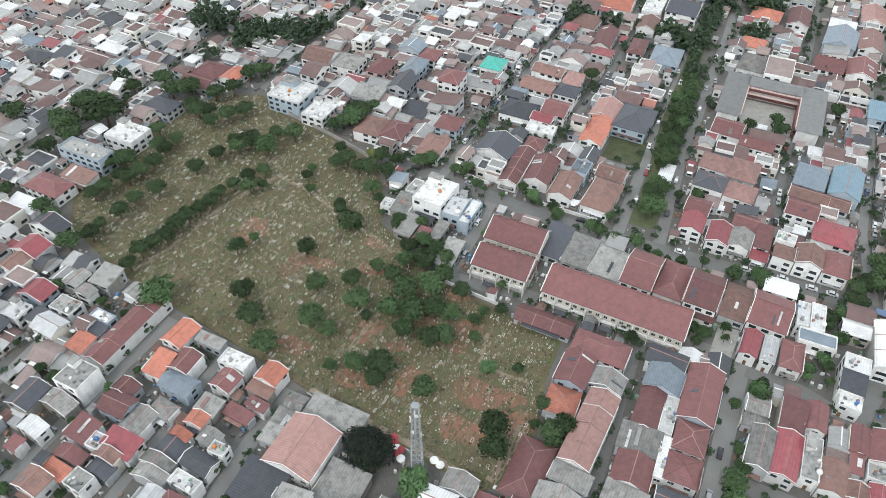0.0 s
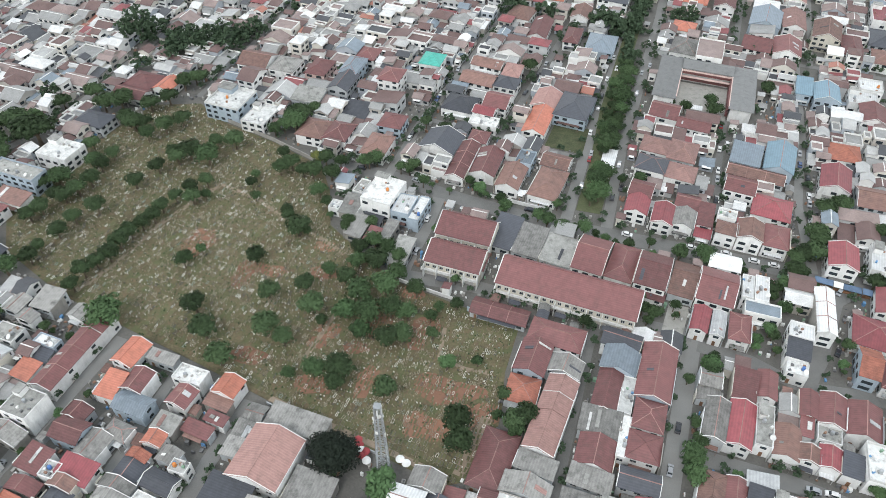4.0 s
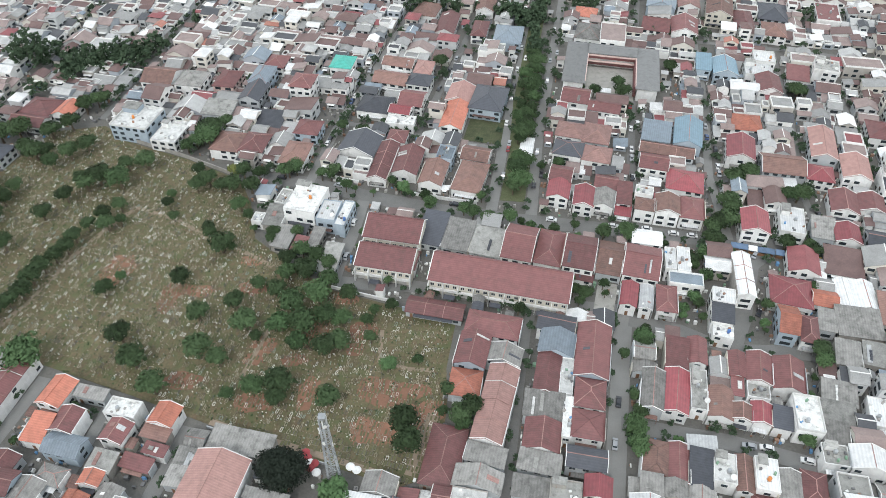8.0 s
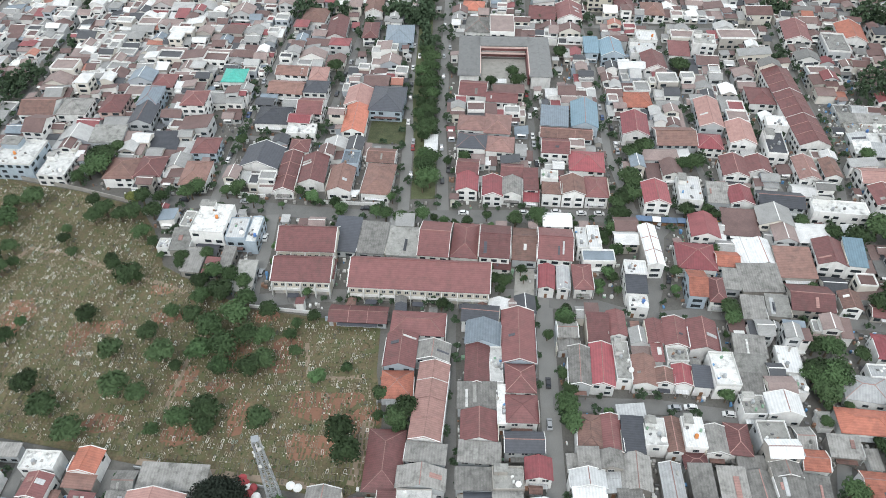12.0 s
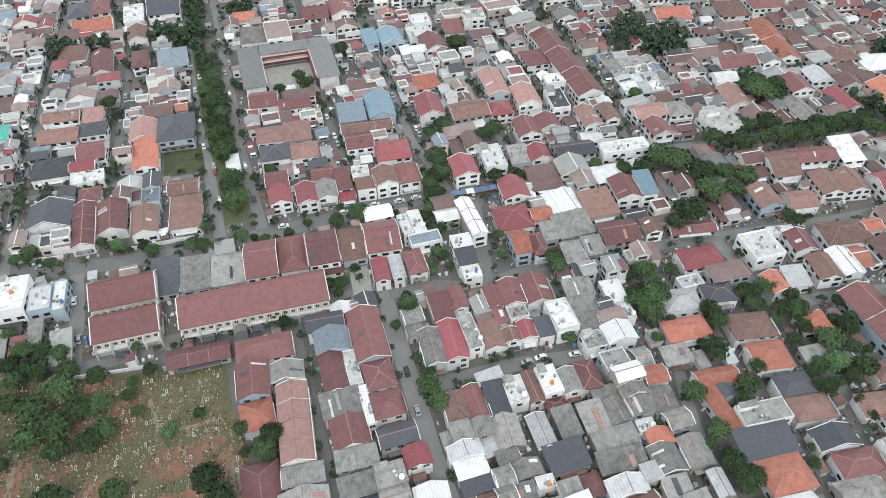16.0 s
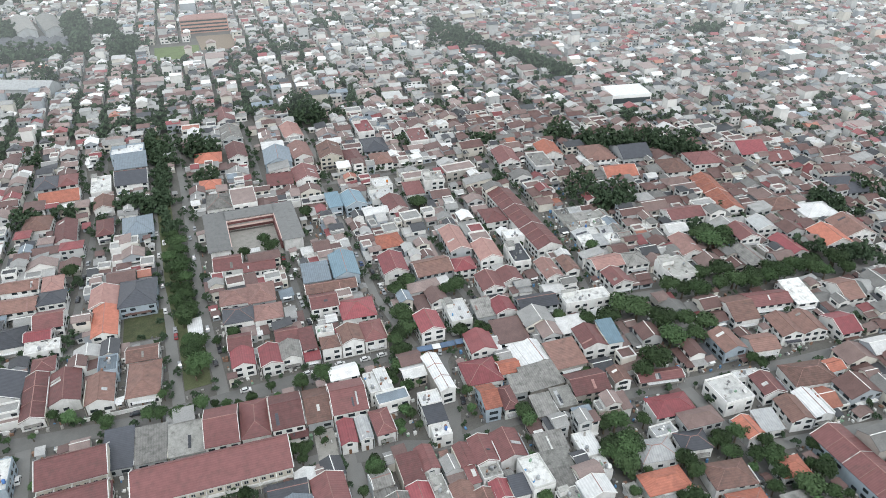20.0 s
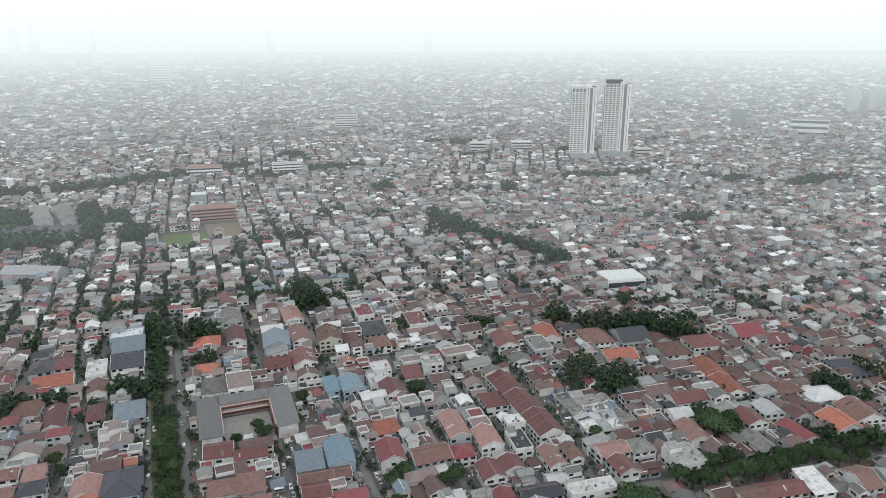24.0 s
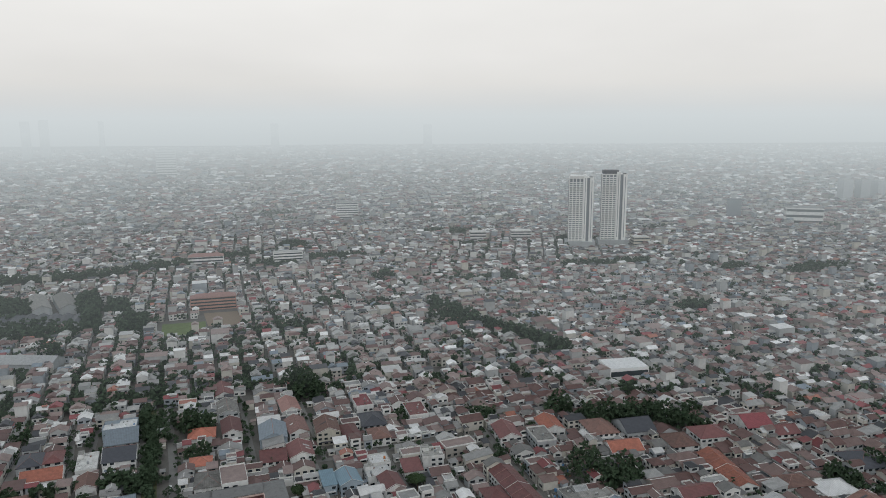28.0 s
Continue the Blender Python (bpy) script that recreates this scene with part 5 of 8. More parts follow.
house(120.8, 218.8, 8.2, 10.8, -9.0, 5, "s", "G", 2)
house(128.9, 216.2, 8.9, 10.2, -7.1, 6, "y", "r", 1)
house(144.0, 213.2, 17.0, 9.4, -9.7, 6, "x", "n", 2)
house(164.4, 205.9, 21.1, 7.8, -9.9, 7, "f", "W", 1)
house(149.2, 180.9, 8.7, 11.4, -10.7, 8, "y", "m", 1)
house(157.8, 179.8, 5.2, 11.4, -11.9, 8, "s", "c", 1)
house(134.1, 160.9, 14.0, 11.6, -9.0, 6, "x", "m", 4)
house(135.6, 178.3, 11.8, 12.2, -6.1, 5, "s", "b", 4)
house(199.9, 299.4, 14.3, 22.8, -6.0, 9, "y", "b", 3)
house(143.2, 257.7, 9.7, 14.8, -8.8, 7, "y", "p", 1)
house(133.9, 273.9, 9.1, 21.3, -9.0, 7, "y", "p", 2)
house(128.0, 253.4, 10.4, 10.5, -9.0, 6, "h", "r", 1)
house(163.0, 288.0, 11.8, 14.2, -7.8, 6.5, "h", "m", 1)
house(143.3, 235.5, 9.3, 10.8, -9.4, 6, "y", "m", 1)
house(132.7, 235.0, 8.9, 12.3, -9.0, 6, "y", "m", 1)
house(161.6, 231.3, 7.0, 14.0, -7.4, 7, "y", "p", 1)
house(171.8, 230.9, 6.7, 11.8, -7.7, 7, "y", "b", 1)
house(189.5, 225.9, 13.9, 8.8, -6.0, 6.5, "x", "p", 1)
house(186.4, 212.9, 9.6, 12.3, -6.0, 6.5, "y", "m", 1)
house(203.6, 222.7, 10.9, 9.8, -9.5, 6, "h", "G", 1)
house(154.6, 248.3, 8.2, 16.3, -10.6, 8, "f", "n", 1)
house(162.2, 265.4, 9.6, 8.1, -11.3, 7, "f", "w", 1)
house(218.7, 171.9, 10.3, 15.2, -11.2, 6, "x", "b", 1)
house(235.5, 172.0, 18.2, 8.3, -14.0, 6, "x", "m", 1)
house(251.1, 169.0, 8.7, 13.5, -12.0, 6, "s", "W", 1)
house(227.9, 154.7, 8.3, 12.4, -14.0, 6, "y", "b", 1)
house(237.8, 151.9, 9.1, 11.5, -14.0, 6, "y", "b", 1)
house(198.2, 156.5, 8.5, 11.2, -8.0, 7, "y", "b", 3)
house(211.6, 151.1, 10.2, 8.5, -13.2, 5, "x", "b", 1)
house(214.0, 129.7, 17.9, 11.9, -14.0, 5, "h", "b", 1)
house(163.0, 154.2, 17.9, 5.6, -14.0, 3.5, "x", "m", 4)
house(178.2, 134.4, 11.1, 11.8, -6.0, 7, "f", "W", 1)
house(192.3, 139.6, 8.9, 3.7, -14.0, 5, "f", "w", 1)
house(194.4, 131.4, 7.3, 9.9, -12.3, 6, "y", "m", 1)
house(193.5, 174.2, 10.1, 12.0, -14.0, 5, "h", "G", 2)
house(226.1, 129.1, 7.5, 6.1, -6.0, 5, "x", "o", 1)
house(-172.5, 293.5, 14.2, 13.1, -3.5, 7, "x", "b", 1)
house(-156.8, 292.5, 11.9, 12.4, -3.5, 7, "h", "G", 1)
house(-171.3, 306.8, 13.5, 8.8, -3.5, 6, "x", "m", 1)
house(-139.7, 295.3, 8.9, 13.5, -3.5, 6.5, "h", "m", 5)
house(-123.5, 284.8, 10.1, 15.3, -3.5, 7, "y", "n", 2)
house(-123.7, 299.3, 9.0, 15.9, -3.5, 8, "h", "u", 3)
house(-100.7, 290.5, 9.5, 11.0, -3.5, 12, "h", "m", 1)
house(-87.1, 315.2, 9.3, 10.9, -3.5, 8, "h", "t", 1)
house(-109.8, 266.2, 10.1, 9.7, -3.5, 4, "s", "n", 2)
house(-90.9, 259.7, 10.0, 9.5, -3.5, 6.5, "h", "m", 3)
house(-91.8, 241.6, 10.5, 15.5, -3.5, 5.5, "h", "b", 1)
house(-122.2, 245.6, 11.9, 12.4, -3.5, 6, "h", "b", 1)
house(-110.7, 245.5, 9.7, 12.6, -3.5, 6.5, "h", "m", 1)
house(-136.2, 271.2, 12.9, 9.2, -3.5, 5, "s", "C", 2)
house(-121.1, 315.0, 8.8, 10.5, -3.5, 6, "h", "m", 1)
house(-120.8, 96.2, 11.1, 6.5, -6, 6, 'x', 'u', 3)
house(-150.1, 86.3, 9.6, 9.4, -6, 10, 'f', 'C', 1)
house(-124.0, 72.6, 11.1, 6.7, -6, 6, 's', 'r', 1)
house(-110.7, 77.4, 7.6, 6.5, -6, 4, 'y', 'n', 2)
house(-74.4, 89.4, 14.5, 16.1, -6, 7, 'y', 'p', 1)
house(-71.0, 104.0, 18.7, 7.0, -6, 4, 's', 'G', 4)
house(-80.9, 75.9, 12.0, 10.9, -6, 4, 's', 'n', 4)
house(-59.1, 83.0, 12.3, 12.3, -6, 4, 's', 'G', 4)
house(-28.6, 95.2, 9.1, 6.1, -6, 5, 'y', 'G', 1)
house(-226.9, 182.2, 23.3, 8.3, -6, 9, 'f', 'C', 3)
house(-219.9, 200.4, 15.4, 12.4, -6, 8, 'f', 'W', 1)
house(-227.9, 160.4, 17.7, 10.2, -6, 6, 'h', 'm', 1)
house(-221.7, 170.6, 14.2, 7.0, -6, 5, 's', 'b', 1)
house(-230.4, 148.6, 14.4, 6.8, -6, 4, 's', 'w', 1)
house(-207.3, 128.9, 11.5, 7.0, -6, 6, 'y', 'r', 1)
house(-210.4, 141.2, 15.1, 7.0, -6, 6, 'y', 'n', 1)
house(-207.5, 120.2, 7.0, 7.1, -6, 6, 'y', 'b', 1)
house(-180.9, 121.9, 5.5, 6.2, -6, 6, 'y', 'G', 2)
house(-262.7, 250.8, 8.4, 16.0, -6, 6, 'y', 'm', 1)
house(-259.0, 266.0, 5.1, 15.0, -6, 7, 'y', 'r', 1)
house(-167.6, 254.8, 17.5, 16.9, -6, 9, 'f', 'W', 3)
house(-150.6, 248.2, 11.6, 13.6, -6, 6, 'f', 'W', 1)
house(-221.4, 226.3, 13.9, 9.5, -6, 6, 'h', 'n', 2)
house(-21.4, 162.6, 19.5, 7.0, -6, 3.4, 'x', 'm', 2)
house(-11.9, 106.5, 10.2, 19.3, -6, 4.5, 'h', 'm', 4)
house(99.1, 119.1, 7.2, 6.8, -4, 6, 'f', 'C', 1)
house(104.2, 287.8, 11.4, 11.2, -4, 6, 'h', 'o', 1)
house(113.8, 257.7, 17.4, 13.2, -4, 6, 'x', 'b', 2)
house(-53.6, 241.3, 7.0, 24.4, -4, 5, 'y', 'm', 1)
house(147.5, 159.1, 6.5, 7.7, -9, 6, 'y', 'b', 1)
house(250.4, 145.7, 10.0, 13.2, -9, 6, 'x', 'r', 1)
house(272.0, 162.6, 8.5, 14.3, -9, 6, 'x', 'b', 1)
house(163.4, 87.8, 9.2, 7.0, -9, 4, 's', 'C', 4)
house(177.6, 74.9, 7.0, 7.0, -9, 5, 'h', 'b', 1)
house(167.8, 58.8, 6.2, 7.1, -9, 5, 'h', 'm', 1)
house(141.1, 46.5, 11.8, 7.0, -9, 5, 'x', 'G', 4)
house(153.5, 44.0, 8.6, 7.0, -9, 5, 'y', 'b', 1)
house(159.6, 51.6, 7.7, 7.0, -9, 6, 'f', 'C', 1)
house(174.5, 277, 13, 62, -5, 8, "y", "m", 1)
house(176, 375, 48, 11, -3, 7, "x", "p", 0)
house(168, 347, 26, 10, -3, 7, "f", "w", 1)
lot = random.Random(19)
for i in range(4):
    for j in range(5):
        house(194.6 + 6.4 * i + 1.2 * j, 247.4 - 1.0 * i + 7.6 * j, 6.2, 7.4, -9, lot.choice((2.8, 3.2, 3.8)), lot.choice("sSfxyf"), lot.choice("CGCgCGguW"), lot.choice((1, 2, 4)))
house(191.6, 78, 13, 54, -4, 7.5, "y", "m", 3)
house(48, 359, 13, 20, -5, 10, "f", "W", 6)


# ---- trees that stand out ----
tree(0, -149.2, 125.5, 1.68)
tree(1, -123.1, 137.6, 1.42)
tree(1, -114.2, 128.0, 1.52)
tree(0, -137.6, 155.9, 0.98)
tree(2, -134.9, 163.9, 0.76)
tree(1, -113.1, 164.5, 1.12)
tree(1, -101.2, 149.8, 1.32)
tree(1, -95.3, 134.1, 1.60)
tree(1, -87.6, 131.7, 1.20)
tree(1, -90.3, 156.7, 1.17)
tree(1, -83.9, 147.6, 1.52)
tree(1, -78.0, 163.7, 1.17)
tree(0, -84.7, 165.4, 0.70)
tree(1, -69.6, 173.2, 1.43)
tree(0, -75.9, 172.1, 0.93)
tree(0, -70.3, 157.8, 1.32)
tree(0, -62.3, 161.8, 1.32)
tree(2, -71.8, 148.4, 1.55)
tree(0, -64.0, 148.1, 1.36)
tree(2, -65.0, 141.5, 1.31)
tree(3, -57.6, 152.7, 0.91)
tree(1, -55.6, 140.4, 1.41)
tree(1, -50.2, 142.8, 1.23)
tree(0, -51.6, 152.9, 0.95)
tree(1, -51.6, 164.0, 1.14)
tree(0, -43.8, 153.8, 0.65)
tree(1, -40.9, 146.8, 0.73)
tree(2, -33.4, 136.2, 1.02)
tree(2, -24.1, 140.1, 0.69)
tree(0, -73.8, 122.6, 1.03)
tree(1, -65.0, 124.7, 1.53)
tree(1, -64.8, 119.5, 1.17)
tree(0, -80.4, 119.4, 0.62)
tree(1, -49.7, 121.6, 1.31)
tree(1, -25.3, 115.3, 1.50)
tree(1, -23.3, 108.6, 1.54)
tree(1, -5.6, 122.6, 1.28)
tree(0, -7.3, 117.8, 0.70)
tree(1, -104.0, 119.2, 1.42)
tree(1, -111.3, 189.5, 0.88)
tree(1, -100.8, 183.1, 0.57)
tree(1, -128.8, 197.2, 0.73)
tree(1, -152.2, 189.1, 1.26)
tree(0, -148.3, 192.2, 0.64)
tree(1, -36.5, 161.9, 0.76)
tree(0, -41.8, 159.1, 0.52)
tree(1, -62.7, 178.1, 0.98)
tree(1, -78.8, 142.5, 0.70)
tree(1, -112.8, 192.3, 0.89)
tree(1, -103.9, 183.9, 0.73)
tree(1, -71.8, 176.1, 1.04)
tree(1, -87.5, 189.0, 0.73)
tree(1, -214.2, 187.9, 1.04)
tree(1, -215.6, 182.3, 1.03)
tree(1, -208.0, 162.6, 1.13)
tree(1, -206.4, 167.8, 1.28)
tree(1, -202.1, 176.5, 1.29)
tree(1, -198.2, 188.2, 1.30)
tree(1, -199.9, 198.2, 1.18)
tree(1, -199.8, 206.7, 1.05)
tree(1, -193.3, 143.3, 1.20)
tree(1, -193.8, 149.2, 0.94)
tree(1, -191.6, 157.5, 1.15)
tree(1, -190.5, 166.4, 1.10)
tree(1, -185.6, 174.2, 1.38)
tree(1, -179.9, 192.0, 1.27)
tree(1, -176.1, 203.5, 1.22)
tree(1, -169.9, 135.3, 1.00)
tree(1, -169.7, 142.0, 1.26)
tree(1, -168.1, 147.1, 1.14)
tree(1, -165.8, 151.7, 1.28)
tree(1, -166.3, 158.9, 1.30)
tree(1, -164.8, 164.6, 1.17)
tree(1, -163.5, 170.1, 1.05)
tree(1, -161.4, 175.0, 1.19)
tree(1, -161.4, 181.3, 1.07)
tree(1, -159.7, 188.5, 0.94)
tree(1, -155.7, 194.4, 1.09)
tree(1, -151.8, 200.3, 1.02)
tree(1, -202.8, 228.5, 1.58)
tree(0, -192.6, 222.6, 1.04)
tree(1, -188.4, 230.3, 1.39)
tree(1, -183.7, 237.1, 1.39)
tree(1, -168.0, 215.7, 1.75)
tree(0, -158.8, 215.1, 1.48)
tree(1, -160.2, 225.7, 1.17)
tree(1, -171.4, 211.4, 1.30)
tree(1, -204.2, 244.5, 1.46)
tree(1, -198.9, 251.9, 1.47)
tree(1, -198.4, 265.1, 1.25)
tree(1, -193.0, 272.3, 1.34)
tree(1, -133.6, 204.4, 0.80)
tree(0, -134.9, 210.1, 0.52)
tree(1, -129.4, 226.2, 0.98)
tree(0, -132.5, 246.7, 1.53)
tree(1, -132.1, 254.5, 1.35)
tree(1, -122.8, 220.2, 1.23)
tree(1, -112.3, 217.5, 1.35)
tree(7, -114.1, 228.1, 1.15)
tree(1, -104.3, 218.1, 1.20)
tree(0, -104.7, 206.2, 0.89)
tree(1, -217.9, 242.0, 1.83)
tree(1, -234.1, 246.3, 1.54)
tree(1, -237.4, 208.2, 3.15)
tree(1, -253.9, 214.8, 2.21)
tree(1, -251.0, 196.5, 2.13)
tree(1, -244.1, 191.3, 1.76)
tree(1, -246.2, 303.3, 2.94)
tree(1, -238.3, 308.7, 1.92)
tree(1, -219.8, 295.7, 1.83)
tree(1, -280.2, 196.7, 1.90)
tree(1, -242.2, 152.0, 1.19)
tree(0, -197.9, 136.1, 1.14)
tree(6, -56.6, 95.5, 0.96)
tree(2, -40.6, 90.2, 1.88)
tree(1, -13.6, 129.6, 0.79)
tree(1, -8.9, 120.7, 1.16)
tree(0, -12.8, 173.8, 0.52)
tree(0, -1.8, 172.6, 0.61)
tree(0, -30.5, 217.0, 0.75)
tree(2, -42.6, 225.1, 1.08)
tree(0, -47.6, 228.7, 0.56)
tree(0, -12.8, 212.5, 0.74)
tree(0, -6.9, 209.8, 0.84)
tree(1, -2.6, 210.8, 0.73)
tree(2, 48.4, 157.3, 1.30)
tree(1, 37.6, 207.3, 0.98)
tree(0, 46.3, 207.1, 0.95)
tree(1, 29.9, 175.2, 0.90)
tree(1, 27.7, 171.4, 0.66)
tree(1, 44.5, 133.9, 0.71)
tree(0, 43.1, 122.8, 1.02)
tree(0, -103.3, 226.4, 0.81)
tree(1, -91.7, 229.9, 1.08)
tree(0, -140.2, 241.5, 0.88)
tree(1, -152.7, 228.0, 1.61)
tree(0, -216.1, 304.2, 1.91)
tree(1, -205.4, 306.4, 2.02)
tree(1, -194.9, 305.5, 1.80)
tree(0, -194.0, 319.6, 1.58)
tree(1, -189.0, 326.4, 1.67)
tree(1, -220.3, 290.7, 1.63)
tree(1, -256.9, 242.9, 1.22)
tree(1, -244.2, 235.4, 1.36)
tree(1, -229.3, 277.5, 1.24)
tree(1, -248.3, 181.4, 1.42)
tree(1, 45.5, 128.2, 0.80)
tree(0, 44.1, 121.7, 0.85)
tree(0, 44.0, 115.3, 0.92)
tree(0, 48.3, 154.3, 0.83)
tree(0, 24.8, 182.3, 0.44)
tree(1, 25.8, 176.1, 0.78)
tree(1, 29.3, 175.1, 0.67)
tree(2, 67.8, 177.3, 0.97)
tree(1, 68.5, 175.1, 0.69)
tree(1, 92.2, 177.6, 0.71)
tree(0, 37.6, 209.6, 0.63)
tree(0, 47.0, 209.7, 0.74)
tree(1, 18.8, 207.9, 0.73)
tree(0, 10.1, 208.5, 0.52)
tree(1, 92.2, 245.9, 1.41)
tree(1, 99.4, 250.6, 1.29)
tree(1, 86.5, 230.2, 1.49)
tree(1, 85.4, 219.7, 1.45)
tree(1, 78.9, 214.3, 1.16)
tree(1, 80.0, 208.3, 1.01)
tree(1, 105.3, 209.2, 1.18)
tree(1, 114.5, 206.6, 1.05)
tree(1, 116.7, 238.9, 1.28)
tree(0, 111.9, 238.0, 0.96)
tree(1, 68.2, 197.3, 0.98)
tree(0, 74.4, 201.0, 0.74)
tree(2, 73.0, 188.7, 1.01)
tree(1, 105.0, 158.2, 1.04)
tree(0, 104.7, 153.8, 0.79)
tree(1, 123.3, 130.2, 1.59)
tree(0, 126.9, 128.2, 1.36)
tree(1, 123.0, 122.5, 1.45)
tree(1, 127.5, 140.5, 1.04)
tree(1, -67.1, 262.3, 1.00)
tree(1, -76.4, 265.2, 0.87)
tree(1, -73.1, 232.8, 0.94)
tree(2, -43.3, 225.2, 0.77)
tree(0, -32.7, 221.2, 0.65)
tree(1, -131.9, 253.2, 1.81)
tree(1, -135.0, 249.8, 1.34)
tree(1, -129.2, 261.8, 1.06)
tree(0, -89.1, 232.1, 0.93)
tree(0, -93.2, 229.1, 0.81)
tree(1, 178.3, 187.7, 2.12)
tree(1, 174.9, 194.7, 1.99)
tree(1, 165.2, 160.4, 1.96)
tree(0, 180.2, 168.1, 1.52)
tree(1, 158.0, 157.7, 1.40)
tree(1, 183.7, 179.6, 1.97)
tree(1, 193.8, 175.2, 1.55)
tree(1, 191.0, 165.1, 1.38)
tree(1, 199.9, 170.2, 1.56)
tree(1, 157.0, 193.3, 1.09)
tree(1, 147.8, 200.6, 0.95)
tree(1, 164.7, 190.5, 1.65)
tree(1, 220.4, 291.3, 2.77)
tree(1, 235.2, 280.2, 2.39)
tree(0, 227.5, 282.4, 1.87)
tree(1, 223.7, 199.8, 1.39)
tree(1, 233.5, 198.0, 1.74)
tree(1, 233.5, 189.0, 1.56)
tree(1, 244.6, 189.7, 1.43)
tree(1, 255.1, 189.8, 1.46)
tree(1, 267.3, 187.6, 1.32)
tree(1, 273.8, 180.7, 1.49)
tree(1, 290.0, 182.2, 1.72)
tree(1, 303.7, 181.0, 1.77)
tree(1, 307.8, 174.7, 1.59)
tree(1, 201.4, 145.8, 0.81)
tree(1, 202.5, 141.6, 0.81)
tree(0, 129.8, 129.6, 1.28)
tree(0, 131.6, 139.7, 1.10)
tree(1, 123.5, 122.7, 1.23)
tree(0, 122.9, 128.0, 1.16)
tree(1, 141.6, 136.5, 0.94)
tree(1, 143.0, 116.5, 1.14)
tree(1, 142.3, 111.6, 1.13)
tree(1, 159.2, 117.9, 0.95)
tree(1, 159.9, 112.1, 0.94)
tree(1, 171.4, 106.1, 1.08)
tree(1, 186.3, 102.8, 0.86)
tree(1, 180.3, 93.5, 1.20)
tree(1, 106.5, 160.9, 0.58)
tree(1, 252.4, 227.8, 1.54)
tree(0, 259.3, 223.1, 1.17)
tree(1, 252.1, 235.6, 1.38)
tree(1, 114.4, 463.0, 3.02)
tree(1, 109.0, 479.7, 2.86)
tree(0, 118.1, 491.0, 2.29)
tree(1, 119.3, 460.8, 2.05)
tree(1, 277.9, 576.4, 3.36)
tree(1, 273.9, 591.5, 3.43)
tree(1, 37.3, 438.3, 2.81)
tree(1, 21.8, 452.4, 2.19)
tree(1, 16.4, 434.6, 2.33)
tree(1, 45.3, 439.2, 1.91)
tree(1, -10.3, 388.1, 1.71)
tree(1, 2.2, 380.7, 1.88)
tree(1, -5.1, 383.8, 1.50)
tree(1, 259.5, 367.0, 1.50)
tree(1, 248.7, 367.1, 1.48)
tree(1, 266.9, 346.3, 2.12)
tree(1, 273.9, 338.0, 2.11)
tree(1, 284.7, 335.2, 2.35)
tree(1, 298.5, 335.7, 2.17)
tree(1, 303.8, 325.8, 2.38)
tree(1, 312.1, 319.3, 2.16)
tree(1, 314.2, 311.1, 1.92)
tree(1, 339.1, 226.9, 1.58)
tree(1, 336.3, 232.0, 1.58)
tree(1, 365.3, 230.7, 1.88)
tree(1, 366.1, 220.9, 2.08)
tree(1, 134.8, 321.5, 1.03)
tree(1, 97.4, 251.2, 1.14)
tree(1, 88.4, 226.3, 1.34)
tree(1, 82.1, 217.0, 1.30)
tree(1, 77.3, 208.3, 1.14)
tree(1, 110.8, 187.8, 0.62)
tree(1, 113.9, 208.3, 0.92)
tree(1, -104.2, 182.7, 1.67)
tree(1, -77.6, 179.0, 1.12)
tree(0, -73.5, 183.4, 0.96)
tree(0, -67.9, 181.4, 0.85)
tree(0, -60.5, 170.4, 0.97)
tree(1, -87.0, 192.6, 0.86)
tree(1, -78.6, 193.6, 0.85)
tree(0, -99.9, 201.6, 0.60)
tree(0, -46.4, 178.8, 0.68)
tree(0, -39.9, 173.3, 0.43)
tree(1, 159.9, 118.6, 1.13)
tree(0, 166.4, 117.8, 0.88)
tree(0, 157.9, 112.7, 0.75)
tree(1, 142.4, 117.3, 0.86)
tree(0, 142.0, 111.1, 0.58)
tree(1, 155.5, 118.5, 0.70)
tree(0, 133.4, 100.6, 1.22)
tree(1, 120.0, 113.1, 0.65)
tree(1, 134.9, 85.9, 1.29)
tree(4, 142.3, 91.3, 0.64)
tree(4, 130.4, 82.2, 0.62)
tree(0, 117.4, 90.7, 0.98)
tree(0, 115.9, 76.4, 0.91)
tree(1, 111.5, 74.0, 0.60)
tree(1, 113.7, 66.2, 1.09)
tree(1, 113.0, 59.4, 1.08)
tree(4, 114.2, 63.1, 0.58)
tree(1, 115.4, 70.6, 0.50)
tree(1, 135.5, 57.8, 0.67)
tree(1, 139.1, 62.4, 0.47)
tree(0, 167.0, 98.4, 0.85)
tree(0, 169.8, 104.3, 0.97)
tree(0, 165.8, 107.9, 0.86)
tree(1, 173.1, 111.7, 0.91)
tree(1, 171.5, 116.7, 0.73)
tree(1, 170.6, 90.4, 1.53)
tree(2, 166.6, 83.4, 1.52)
tree(1, 161.7, 84.7, 0.85)
tree(0, 175.5, 86.2, 0.76)
tree(1, 173.8, 78.1, 1.22)
tree(4, 168.4, 77.1, 0.63)
tree(0, 156.2, 76.9, 0.90)
tree(1, 153.4, 78.1, 0.72)
tree(2, 163.0, 77.8, 0.68)
tree(1, 163.4, 69.1, 0.67)
tree(1, 162.8, 64.0, 0.67)
tree(1, 150.5, 42.6, 0.69)
tree(0, 179.5, 97.5, 0.62)
tree(1, 123.0, 118.9, 0.49)
tree(2, 101.7, 85.2, 0.60)
tree(1, 256.4, 369.1, 2.17)
tree(4, 264.3, 354.8, 1.68)
tree(1, 274.7, 344.4, 2.36)
tree(1, 286.0, 335.9, 2.36)
